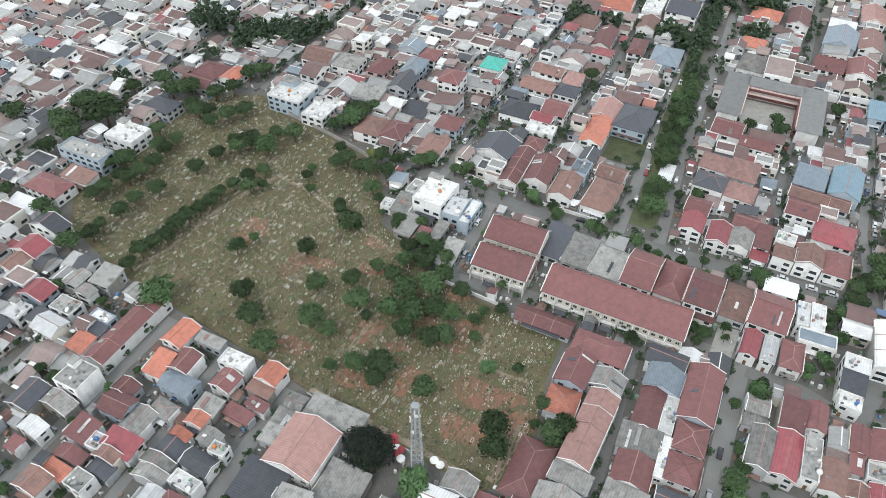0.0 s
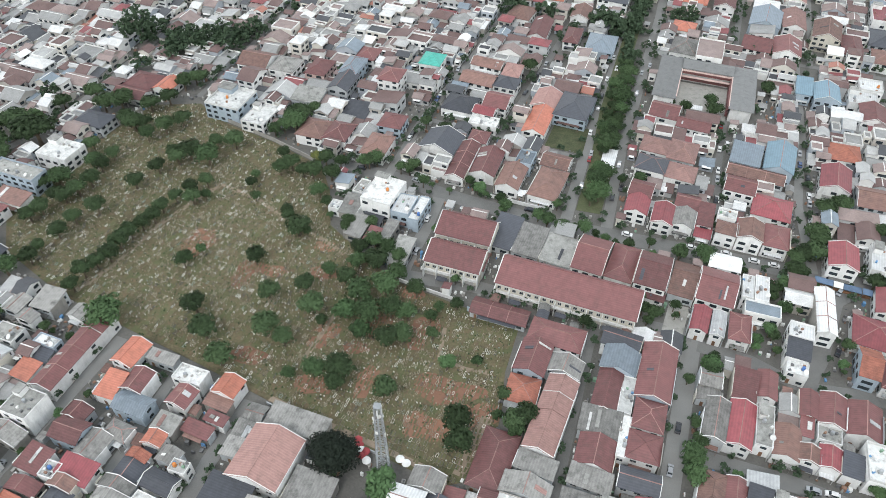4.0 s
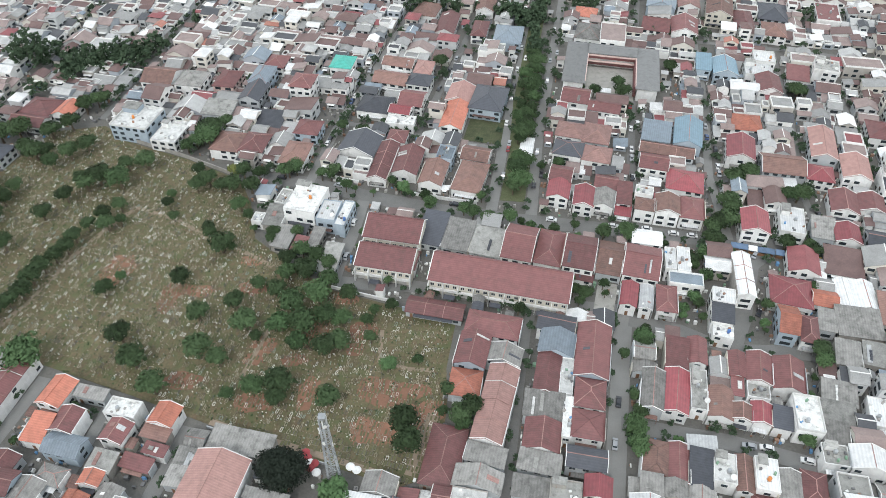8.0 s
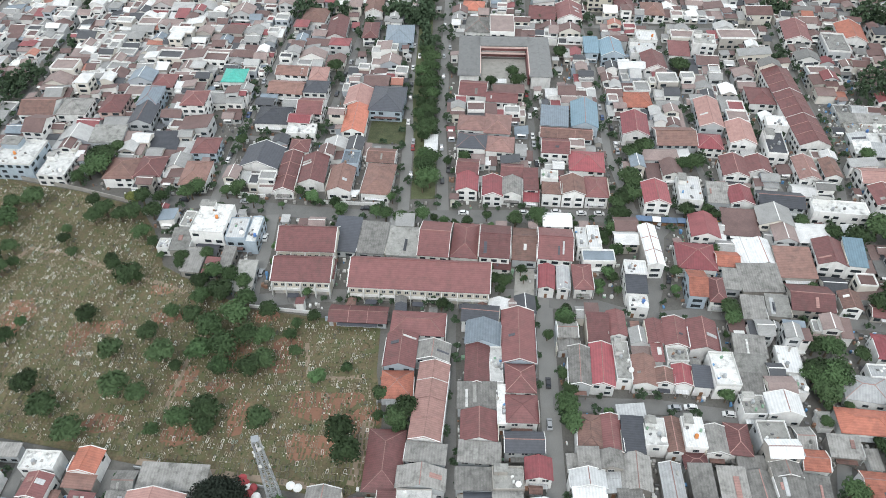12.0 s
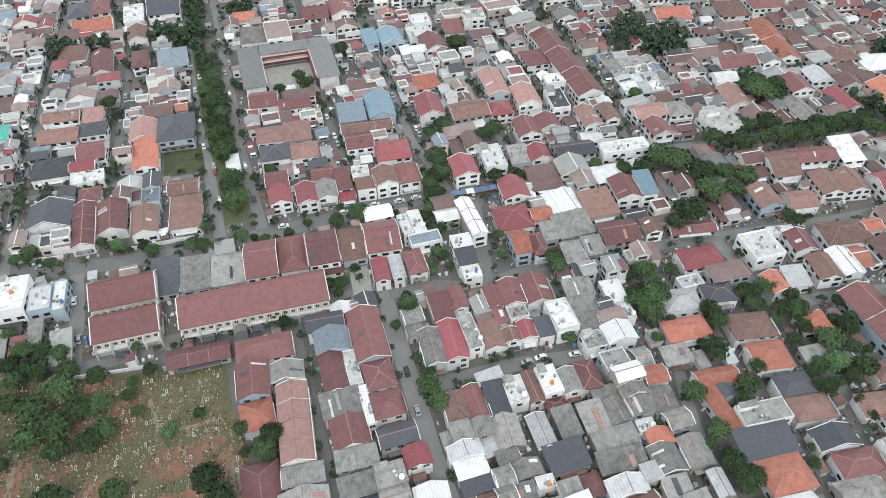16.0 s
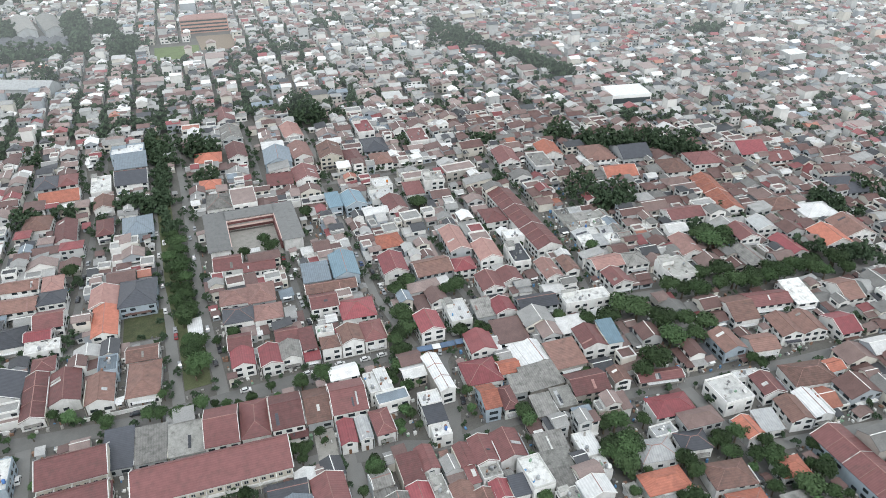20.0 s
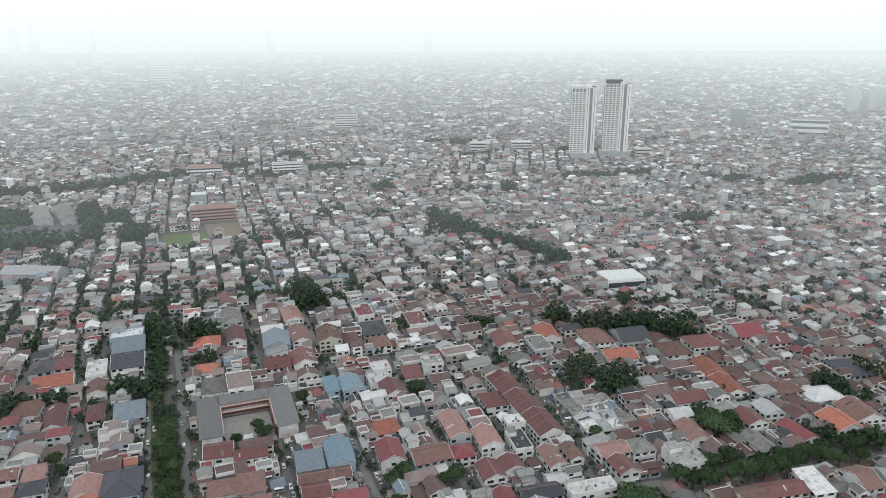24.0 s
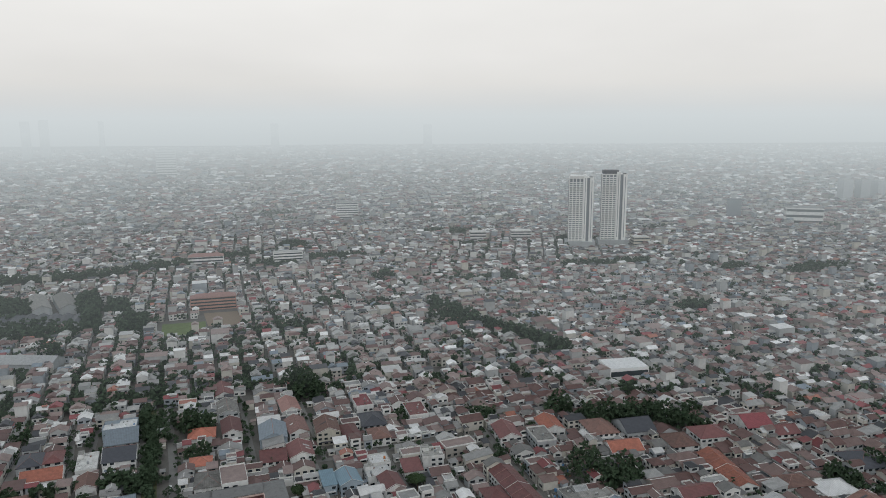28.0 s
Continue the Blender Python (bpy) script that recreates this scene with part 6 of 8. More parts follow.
tree(1, 300.6, 331.1, 2.16)
tree(1, 306.9, 317.3, 2.14)
tree(1, 315.3, 306.0, 1.91)
tree(1, 327.4, 325.7, 1.76)
tree(0, 312.0, 368.1, 1.78)
tree(4, 231.3, 300.9, 1.62)
tree(0, 230.4, 272.7, 1.84)
tree(1, 243.8, 281.2, 1.65)
tree(1, 223.5, 275.6, 1.59)
tree(0, 239.5, 271.1, 1.23)
tree(0, 245.6, 218.3, 1.72)
tree(1, 246.0, 225.7, 1.51)
tree(4, 252.1, 214.9, 1.18)
tree(0, 192.6, 241.6, 0.88)
tree(1, 204.2, 198.4, 1.50)
tree(1, 207.4, 192.6, 1.34)
tree(0, 213.0, 189.8, 1.41)
tree(1, 225.3, 189.2, 1.37)
tree(0, 234.9, 187.7, 0.93)
tree(4, 239.9, 184.1, 1.22)
tree(0, 250.4, 185.0, 1.09)
tree(0, 257.1, 184.7, 1.39)
tree(0, 269.0, 185.5, 1.13)
tree(1, 276.7, 184.7, 1.51)
tree(1, 291.0, 184.0, 1.37)
tree(1, 302.2, 183.7, 1.40)
tree(0, 310.3, 182.8, 1.38)
tree(1, 288.2, 174.5, 1.35)
tree(0, 277.2, 176.4, 0.99)
tree(1, 285.4, 199.9, 1.39)
tree(1, 291.4, 194.3, 1.39)
tree(0, 334.2, 231.9, 1.26)
tree(1, 335.5, 219.5, 1.66)
tree(0, 340.9, 210.2, 1.25)
tree(1, 279.2, 244.5, 1.09)
tree(4, 291.2, 229.1, 0.71)
tree(1, 114.9, 476.7, 2.60)
tree(0, 120.7, 468.7, 1.58)
tree(1, 107.3, 466.9, 1.59)
tree(1, 40.4, 444.7, 2.16)
tree(1, 33.9, 444.2, 1.49)
tree(4, -6.4, 383.7, 1.63)
tree(4, 0.6, 376.8, 1.46)
tree(1, -57.6, 469.5, 1.57)
tree(1, -49.9, 632.4, 2.69)
tree(0, -59.4, 654.0, 1.83)
tree(1, 37.0, 403.5, 1.57)
tree(1, 32.1, 402.1, 1.37)
tree(1, -61.9, 388.7, 1.73)
tree(1, -55.6, 392.1, 1.34)
tree(1, -43.1, 390.2, 1.33)
tree(1, -37.5, 390.5, 1.14)
tree(1, 50.0, 307.8, 1.44)
tree(0, 37.2, 308.6, 0.81)
tree(1, -38.8, 325.3, 1.32)
tree(1, 133.5, 316.9, 1.55)
tree(1, 157.2, 400.5, 1.44)
tree(1, 75.2, 334.2, 1.19)
tree(1, 134.4, 462.2, 1.59)
tree(0, 188.0, 328.5, 1.11)
tree(1, 204.6, 380.5, 1.66)
tree(1, 210.0, 375.2, 1.44)
tree(1, -257.1, 200.6, 1.66)
tree(4, -256.1, 213.9, 1.18)
tree(4, -248.0, 219.3, 1.18)
tree(1, -224.9, 238.9, 1.66)
tree(1, -207.6, 231.1, 1.43)
tree(1, -198.5, 230.5, 1.25)
tree(1, -211.5, 210.1, 1.15)
tree(0, -209.9, 185.0, 1.26)
tree(1, -199.2, 181.5, 1.29)
tree(1, -205.5, 176.6, 1.08)
tree(0, -203.8, 199.3, 1.02)
tree(4, -225.8, 307.4, 1.63)
tree(0, -211.7, 306.3, 1.74)
tree(1, -204.1, 316.9, 1.86)
tree(0, -193.5, 315.9, 1.41)
tree(0, -254.5, 307.8, 1.50)
tree(1, -253.3, 316.8, 1.57)
tree(1, -199.5, 267.1, 1.25)
tree(1, -195.6, 271.3, 1.26)
tree(0, -135.2, 253.0, 1.29)
tree(0, -137.4, 245.1, 0.95)
tree(4, -126.1, 215.5, 0.85)
tree(1, -116.5, 217.2, 1.01)
tree(1, -110.3, 227.1, 1.10)
tree(0, -221.9, 148.7, 0.98)
tree(0, -214.7, 146.3, 0.90)
tree(1, -173.8, 213.8, 1.16)


# small trees and bushes along the cross street
tree(0, -16.7, 215.0, 0.66)
tree(0, -12.6, 214.4, 0.58)
tree(5, -8.6, 213.4, 0.62)
tree(5, -4.5, 212.8, 0.47)
tree(0, 1.7, 211.6, 0.77)
tree(1, 5.9, 211.0, 0.54)
tree(0, -44.3, 226.1, 0.52)
tree(5, -39.5, 223.5, 0.61)
tree(5, -34.5, 222.2, 0.62)
tree(5, -31.0, 215.9, 0.75)
tree(0, -66.1, 223.7, 0.67)
tree(5, -62.3, 223.7, 0.59)
tree(0, -77.7, 229.9, 0.68)
tree(0, -73.9, 229.9, 0.51)
tree(5, 38.3, 208.2, 0.46)
tree(0, 45.9, 210.6, 0.74)
tree(1, 26.7, 211.1, 0.62)
tree(5, 59.4, 208.8, 0.77)
tree(1, 49.5, 161.0, 0.70)
tree(1, 41.7, 150.4, 0.59)
tree(5, -54.5, 222.2, 0.61)
tree(0, 20.1, 247.8, 0.76)
tree(0, 12.8, 246.7, 0.46)
tree(1, 74.5, 192.0, 0.53)
tree(5, 78.5, 190.3, 0.60)
tree(5, 72.8, 199.8, 0.75)
tree(1, 69.4, 194.0, 0.63)

# ---- planted median of the boulevard ----
med = random.Random(21)
for k in range(12):
    take(corners(2.5 + k * 1.4, 240 + k * 31, 9, 31, -2.5))
sheet("pavement_median", [(-3, 226), (7, 226), (9, 258), (6.5, 300), (12, 384), (17, 443), (23, 600), (15, 600), (10, 443), (4.5, 384), (-1, 300), (-1, 258)], 0.12, MEADOW,
      label="grassy planted median between the carriageways", category="median")
yy = 230.0
while yy < 560:
    if not 252 < yy < 262:
        xx = 2.5 + (yy - 230) * 0.045
        tree(med.choice((0, 1, 1, 3, 4)), xx + med.uniform(-3.0, 3.0), yy, med.choice((0.6, 0.8, 0.95, 1.1)))
    yy += med.choice((1.8, 2.4, 3.2, 4.6))


tarp = new("tarpaulin_shelter")
tarp.matrix_world = pose(6.5, 259, 0.1, 0, 0, -4)
tagged(tarp, "white tarpaulin shelter on thin posts in the median", "shelter")
part("sheet", Shell().box(-3, 3, -8, 8, 2.9, 3.05).mesh("sheet", ROOF["w"]), tarp)
for px in (-2.8, 2.8):
    for py in (-7.5, 0, 7.5):
        part("post", Shell().bar((px, py, 0), (px, py, 2.9), 0.07, 6).mesh("post", STEEL), tarp)
take(corners(-13, 275, 17, 19, -3))
tree(0, 49, 316, 0.9)
tree(1, 31, 312, 0.6)


# ---- houses along each street, filling the blocks ----
PALETTE = {
    "grey": ("GGGGCGGngGWbGmGw", (4, 2, 4, 1, 4, 2)),
    "town": ("mmbmmpGgWnWrmbCwgw", (1, 1, 0, 2, 1, 3, 1)),
    "villa": ("mbmmpnnbGmwbWg", (1, 1, 0, 1, 2, 5)),
}


def fill(poly, rot, palette, near, lane=28.0, front=(6.0, 9.0), seed=1, tall=0.12, rmax=490, rmin=0, gap=2.2):
    """Rows of houses, back to back between lanes that run along the turned y axis, wherever the ground is free."""
    r = random.Random(seed)
    c, s = math.cos(radians(rot)), math.sin(radians(rot))
    loc = [(c * x + s * y, -s * x + c * y) for x, y in poly]
    x0, x1 = min(p[0] for p in loc), max(p[0] for p in loc)
    y0, y1 = min(p[1] for p in loc), max(p[1] for p in loc)
    codes, walls = PALETTE[palette]
    u = x0
    while u < x1:
        for dep0 in (0.0, (lane - gap) / 2):
            v = y0 + r.uniform(0, 6)
            dep = (lane - gap) / 2 - 0.2
            while v < y1:
                w = r.uniform(*front)
                if r.random() < 0.05:
                    v += r.uniform(3, 8)
                    continue
                cx, cy = u + dep0 + dep / 2 + r.uniform(-0.4, 0.4), v + w / 2
                x, y = c * cx - s * cy, s * cx + c * cy
                hw, hd = dep - r.uniform(0.2, 2.2), w - r.uniform(0.05, 0.5)
                rr = math.hypot(x, y)
                if inside(x, y, poly) and rmin <= rr < rmax:
                    for shrink in (1.0, 0.78, 0.6):
                        q = corners(x, y, hw * shrink, hd * (shrink if shrink > 0.7 else 0.8), rot, 0.05)
                        if free(q):
                            h = 10 if r.random() < tall * 0.4 else 6.6 if r.random() < 0.62 else 4.2
                            h += r.uniform(-0.6, 0.6)
                            code = r.choice(codes)
                            st = "f" if code in "CW" else r.choice("sSyx") if code in "gwG" else r.choice("xyyhx")
                            house(x, y, hw * shrink, hd * (shrink if shrink > 0.7 else 0.8), rot + r.uniform(-1, 1), h, st, code, r.choice(walls), near=near and rr < NEAR, plot=True)
                            break
                v += w
        u += lane


fill([(-125, 45), (-22, 45), (-22, 92), (-60, 100), (-125, 114)], -4, "grey", True, 18, seed=2, front=(4.6, 7), gap=0)
fill([(-260, 40), (-125, 45), (-125, 114), (-205, 142), (-260, 150)], -5, "town", True, 23, front=(5.5, 8.5), seed=3, gap=0)
fill([(-20, 45), (38, 45), (44, 168), (-10, 158)], -4, "grey", True, 17, front=(4.4, 6.8), seed=4, gap=0)
fill([(40, 45), (110, 40), (118, 156), (45, 165)], -4, "grey", True, 16, seed=5, front=(4.2, 6.5), gap=0)
fill([(110, 40), (260, 20), (300, 128), (118, 156)], -9, "villa", True, 26, seed=6, front=(7, 10), gap=0)
fill([(47, 171), (80, 165), (100, 210), (47, 210)], -4, "town", True, 26, seed=7, gap=0)
fill([(85, 163), (320, 128), (330, 168), (135, 208), (105, 208)], -9, "villa", True, 26, seed=8, front=(7, 11), gap=0)
fill([(-100, 178), (-62, 178), (-62, 220), (-108, 222)], -5, "grey", True, 22, seed=9, gap=0)
fill([(-112, 232), (-4, 221), (5, 330), (-112, 330)], -6, "villa", True, 26, seed=10, front=(6.5, 10), gap=0)
fill([(14, 219), (140, 217), (140, 330), (16, 330)], -4, "town", True, 25, seed=11, gap=0)
fill([(-320, 140), (-222, 150), (-215, 258), (-185, 262), (-112, 232), (-112, 330), (-320, 330)], -6, "villa", True, 28, seed=12, front=(7.5, 11), gap=0)
fill([(140, 214), (330, 176), (330, 330), (140, 330)], -9, "villa", True, 27, seed=13, gap=0)
WIDE = [(-380, 130), (-222, 150), (-205, 255), (-110, 232), (320, 120), (480, 90), (480, 560), (-380, 560)]
fill(WIDE, -7, "town", False, 24, seed=14, rmax=490, gap=1.2)

settle()

# sheds, lean-tos and carports in what is left of the plots
def infill(poly, n, rot, seed, size, codes):
    r = random.Random(seed)
    xs, ys = [p[0] for p in poly], [p[1] for p in poly]
    for _ in range(n):
        x, y = r.uniform(min(xs), max(xs)), r.uniform(min(ys), max(ys))
        if not inside(x, y, poly) or math.hypot(x, y) > 490:
            continue
        w, d = r.uniform(*size), r.uniform(*size)
        if not free(corners(x, y, w, d, rot, 0.1)):
            continue
        near = math.hypot(x, y) < 185
        h = r.choice((2.3, 2.6, 2.9, 4.6))
        code, st = r.choice(codes), r.choice("sSsSyx")
        if near:
            take(corners(x, y, w, d, rot, 0.0))
            ob = new("shed")
            ob.matrix_world = pose(x, y, 0, 0, 0, rot + r.uniform(-2, 2))
            tagged(ob, "small %s outbuilding with a %s roof" % (("plastered", "rendered")[h > 3.5], ROOF_WORDS[code]), "outbuilding", "outbuildings in the yards")
            v, f, rise = roof_shape(st, w, d, h, 0.25)
            part("wall", mesh("wall", *wall_shape(st, w, d, h - 0.12, rise), WALL[r.choice((1, 2, 4, 0))]), ob)
            part("roof", mesh("roof", *thick(v, f, 0.1), ROOF[code]), ob)
        else:
            take(corners(x, y, w, d, rot, 0.0))
            mid_house(x, y, w, d, rot, h, st)


YARDS = [(-260, 40), (260, 20), (330, 160), (135, 212), (330, 200), (480, 200), (480, 560), (-380, 560), (-320, 140), (-222, 150), (-200, 260), (-112, 232), (-100, 180), (-60, 172), (-10, 160), (-22, 95), (-60, 100), (-205, 142)]
infill(YARDS, 9000, -5, 41, (3.4, 6.5), "GGgCGnmbGnb")
infill(YARDS, 9000, -5, 42, (2.2, 3.6), "GGgGbmbGn")


def yard_trees(n, seed):
    r = random.Random(seed)
    for _ in range(n):
        x, y = r.uniform(-330, 330), r.uniform(45, 480)
        q = corners(x, y, 2.2, 2.2, 0)
        if not inside(x, y, YARDS) or not free(q):
            continue
        take(q)
        if math.hypot(x, y) < 225:
            tree(r.choice((5, 5, 2, 1, 0)), x, y, r.uniform(0.45, 0.8))
        else:
            grove(x, y, 1.6, 1.6, r.randint(3, 7), r.uniform(3, 6), 0.8, 1.7)


yard_trees(3600, 43)
# greenery along the street edges
ed = random.Random(47)
for width, pts in ROADS:
    for a, b in zip(pts, pts[1:]):
        d = b - a
        for i in range(int(d.length / 4.5)):
            if ed.random() < 0.45:
                continue
            p = a + d * ((i + ed.random()) / max(1, int(d.length / 4.5)))
            side = d.normalized().orthogonal() * (width / 2 + ed.uniform(-0.3, 0.6)) * ed.choice((-1, 1))
            k = ed.uniform(0.6, 1.4) * (1.35 if p.y > 225 else 1.0)
            grove(p.x + side.x, p.y + side.y, 1.3 * k, 1.3 * k, int(7 * k * k) + 3, 3.6 * k, 0.45, 1.1)
for nm, m, words in (("wall", FAR_WALL, "pale plastered walls of the house rows further off"), ("roof", FAR_ROOF, "tile, metal and concrete roofs of the house rows further off"),
                     ("brown_roof", EAST_ROOF, "brown and maroon roofs of the house rows further off"), ("window", GLASS, "dark windows of the house rows further off"), ("parapet", TRIM, "white parapets and canopies of the house rows further off")):
    tagged(new("row_house_" + nm + "s", MID[nm].mesh("row_house_" + nm + "s", m)), words, "row houses", kind="stuff")

# ---- rooftop tanks and dishes ----
TANK = {}
for nm, m in (("o", TANK_O), ("b", TANK_B), ("s", STEEL)):
    TANK[nm] = Shell().lathe([(0.55, 0), (0.58, 0.2), (0.58, 1.1), (0.4, 1.35), (0.15, 1.42)], 10).mesh("tank", m)
STANDM = Shell().box(-0.6, 0.6, -0.6, 0.6, 0, 0.12).mesh("stand", ROOF["C"])
tk = random.Random(5)
for x, y, z, st, w, d, c in TANKS[:150]:
    if st != "f":
        continue
    k = tk.choice("obsssssssss")
    t = new("water_tank")
    t.matrix_world = pose(x, y, z + 0.03)
    tagged(t, {"o": "orange plastic", "b": "blue plastic", "s": "steel"}[k] + " water tank on a flat roof", "water tank", "rooftop tanks")
    part("stand", STANDM, t)
    part("tank", TANK[k], t, at=pose(0, 0, 0.12))

# ---- far town: houses to the haze ----
WOODS = [(-100, 800, 26, 46), (-115, 735, 22, 30), (-25, 800, 12, 50), (-60, 700, 50, 11), (-72, 724, 34, 8), (-22, 730, 9, 30), (12, 702, 13, 30), (2, 770, 12, 24), (291, 784, 14, 12), 
         (140, 626, 26, 7), (245, 1040, 24, 20), (520, 520, 24, 9), (640, 900, 24, 10), (700, 640, 22, 8), (420, 720, 14, 9), (190, 690, 8, 7), (210, 705, 7, 6)]


def belt(n, w, d, *ends):
    """A belt of trees: n patches on the way from end to end."""
    for (x0, y0), (x1, y1) in zip(ends, ends[1:]):
        for k in range(n):
            WOODS.append((x0 + (x1 - x0) * (k + 0.5) / n, y0 + (y1 - y0) * (k + 0.5) / n, w, d))


belt(4, 15, 15, (-130, 950), (-37, 938), (67, 968), (179, 1000))
belt(4, 8, 12, (292, 655), (300, 571), (320, 505), (326, 463))
OPEN = [(55, 675, 23, 27), (93, 697, 18, 29), (90, 740, 25, 12), (-62, 775, 52, 62), (112, 969, 26, 12), (213, 940, 22, 12), (-64, 622, 27, 17), (338, 405, 20, 16), (407, 1288, 24, 12), (580, 952, 20, 14), (521, 983, 18, 12), (1072, 987, 16, 12), (1112, 872, 34, 20), (184, 2470, 40, 20), (697, 826, 14, 12)]
TOWERS = [(632, 868, 32), (684, 858, 32)]
rv, rf, bv, bf, wv, wf = [], [], [], [], [], []


def built_over(x, y):
    return any(abs(x - p) < w + 2 and abs(y - o) < d + 2 for p, o, w, d in OPEN)



def far_house(x, y, w, d, h, rot, style, fine=False):
    c, s = math.cos(rot), math.sin(rot)

    def put(px, py, pz):
        return (x + c * px - s * py, y + s * px + c * py, pz)

    k = len(bv)
    a, b = w / 2, d / 2
    for z in (0, h):
        bv.extend([put(-a, -b, z), put(a, -b, z), put(a, b, z), put(-a, b, z)])
    bf.extend([(k, k + 1, k + 5, k + 4), (k + 1, k + 2, k + 6, k + 5), (k + 2, k + 3, k + 7, k + 6), (k + 3, k, k + 4, k + 7)])
    k = len(rv)
    a, b = a + 0.3, b + 0.3
    if style == 0:
        rv.extend([put(-a, -b, h), put(a, -b, h), put(a, b, h), put(-a, b, h), put(-a, 0, h + b * 0.5), put(a, 0, h + b * 0.5)])
        rf.extend([(k, k + 1, k + 5, k + 4), (k + 2, k + 3, k + 4, k + 5), (k + 1, k + 2, k + 5), (k + 3, k, k + 4)])
    elif style == 1:
        rv.extend([put(-a, -b, h), put(a, -b, h), put(a, b, h), put(-a, b, h), put(0, -b, h + a * 0.5), put(0, b, h + a * 0.5)])
        rf.extend([(k, k + 1, k + 4), (k + 1, k + 2, k + 5, k + 4), (k + 2, k + 3, k + 5), (k + 3, k, k + 4, k + 5)])
    else:
        rv.extend([put(-a, -b, h + 0.2), put(a, -b, h + 0.2), put(a, b, h + 0.5), put(-a, b, h + 0.5)])
        rf.append((k, k + 1, k + 2, k + 3))
    if not fine:
        return
    for z in (0.9, 3.8)[:1 + (h > 4.5)]:
        for u in (-0.24, 0.24):
            k = len(wv)
            e = far.uniform(0.5, 1.3)
            wv.extend([put(u * w - e, -d / 2 - 0.05, z), put(u * w + e, -d / 2 - 0.05, z), put(u * w + e, -d / 2 - 0.05, z + 1.3), put(u * w - e, -d / 2 - 0.05, z + 1.3)])
            wf.append((k, k + 1, k + 2, k + 3))
    if far.random() < 0.75:
        e, o = far.uniform(-0.25, 0.25) * w, far.uniform(1.2, 2.6)
        up = far.choice((2.4, 2.8, h + 1.6))
        cx, cy = put(e, -d / 2 - o / 2 if up < 3 else far.uniform(-0.2, 0.2) * d, 0)[:2]
        far_house(cx, cy, w * far.uniform(0.3, 0.55), o + 0.6, up, rot, 2)


def far_fill(r0, r1, a0, a1, step_x, step_y, big, quarters=None):
    """House rows in a ring; each quarter of the town has its own street direction."""
    for q, (qx, qy, turn) in enumerate(quarters or [(0, 0, -8)]):
        rot = radians(turn)
        c, s = math.cos(rot), math.sin(rot)
        reach = 520 if quarters else r1
        n, m = int(reach / step_x) + 2, int(reach / step_y) + 2
        for i in range(-n, n + 1):
            lane = 3.0 if i % 2 else 0
            for j in range(-m if quarters else 0, m + 1):
                u, v = i * step_x + lane + far.uniform(-1.2, 1.2), j * step_y + far.uniform(-1, 1)
                u += 9 * math.sin(v / 190.0 + q)
                x, y = qx + c * u - s * v, qy + s * u + c * v
                r = math.hypot(x, y)
                if not r0 <= r < r1 or far.random() < 0.06 or j % 14 == 0:
                    continue
                az = math.degrees(math.atan2(x, y))
                if not (a0 if r < 700 else max(a0, -16)) < az < a1:
                    continue
                if quarters and min(range(len(quarters)), key=lambda k: (quarters[k][0] - x) ** 2 + (quarters[k][1] - y) ** 2) != q:
                    continue
                if any(((x - p) / w) ** 2 + ((y - o) / d) ** 2 < 1 for p, o, w, d in WOODS) or any(abs(x - p) < w and abs(y - o) < d for p, o, w, d in OPEN):
                    continue
                if any(math.hypot(x - p, y - o) < w for p, o, w in TOWERS):
                    continue
                if r > 820 and noise.noise(Vector((x / 120, y / 70, 3))) > 0.40:
                    if r < 2600:
                        grove(x, y, step_x * 0.6, step_y * 0.6, 7 if r < 1300 else 5, 8, 1.6, 3.2)
                    continue
                h = far.choice((3.4, 3.8, 5.4, 6.0, 6.6)) * big + (far.random() < 0.05) * far.uniform(2, 8)
                if far.random() < 0.012:
                    far_house(x, y, step_x * far.uniform(1.0, 1.8), step_y * far.uniform(1.2, 2.2), h + 3, rot, 2)
                    continue
                far_house(x, y, step_x * far.uniform(0.62, 0.95), step_y * far.uniform(0.7, 1.0), h, rot + far.uniform(-0.05, 0.05), far.choice((0, 0, 1, 1, 2)), r < 900)


QUARTERS = []
qr = random.Random(77)
while len(QUARTERS) < 34:
    r, a = math.sqrt(qr.uniform(0.5, 5.6)) * 1000, radians(qr.uniform(-16, 62))
    p = (r * math.sin(a), r * math.cos(a))
    if all(math.hypot(p[0] - o[0], p[1] - o[1]) > 240 for o in QUARTERS):
        QUARTERS.append((*p, qr.choice((-8, -14, -30, 8, -22, -4, 20))))
far_fill(490, 900, -56, 62, 9.6, 7.2, 1.0)
near_part = (rv, rf)
rv, rf = [], []
far_fill(900, 1300, -16, 62, 10.0, 7.6, 0.9, QUARTERS)
far_fill(1300, 2300, -14, 62, 15, 11, 0.95, QUARTERS)
far_fill(2300, 4900, -12, 62, 30, 22, 1.15)
tagged(new("far_house_windows", mesh("far_house_windows", wv, wf, GLASS)), "small dark windows of the quarters beyond", "far windows", kind="stuff")
tagged(new("far_house_walls", mesh("far_house_walls", bv, bf, FAR_WALL)), "pale walls of thousands of distant houses", "far houses", kind="stuff")
tagged(new("quarter_roofs", mesh("quarter_roofs", *near_part, FAR_ROOF)), "brown, maroon and grey roofs of the quarters beyond", "far roofs", kind="stuff")
tagged(new("far_house_roofs", mesh("far_house_roofs", rv, rf, DIST_ROOF)), "red, brown, grey and white roofs of the distant town", "far roofs", kind="stuff")

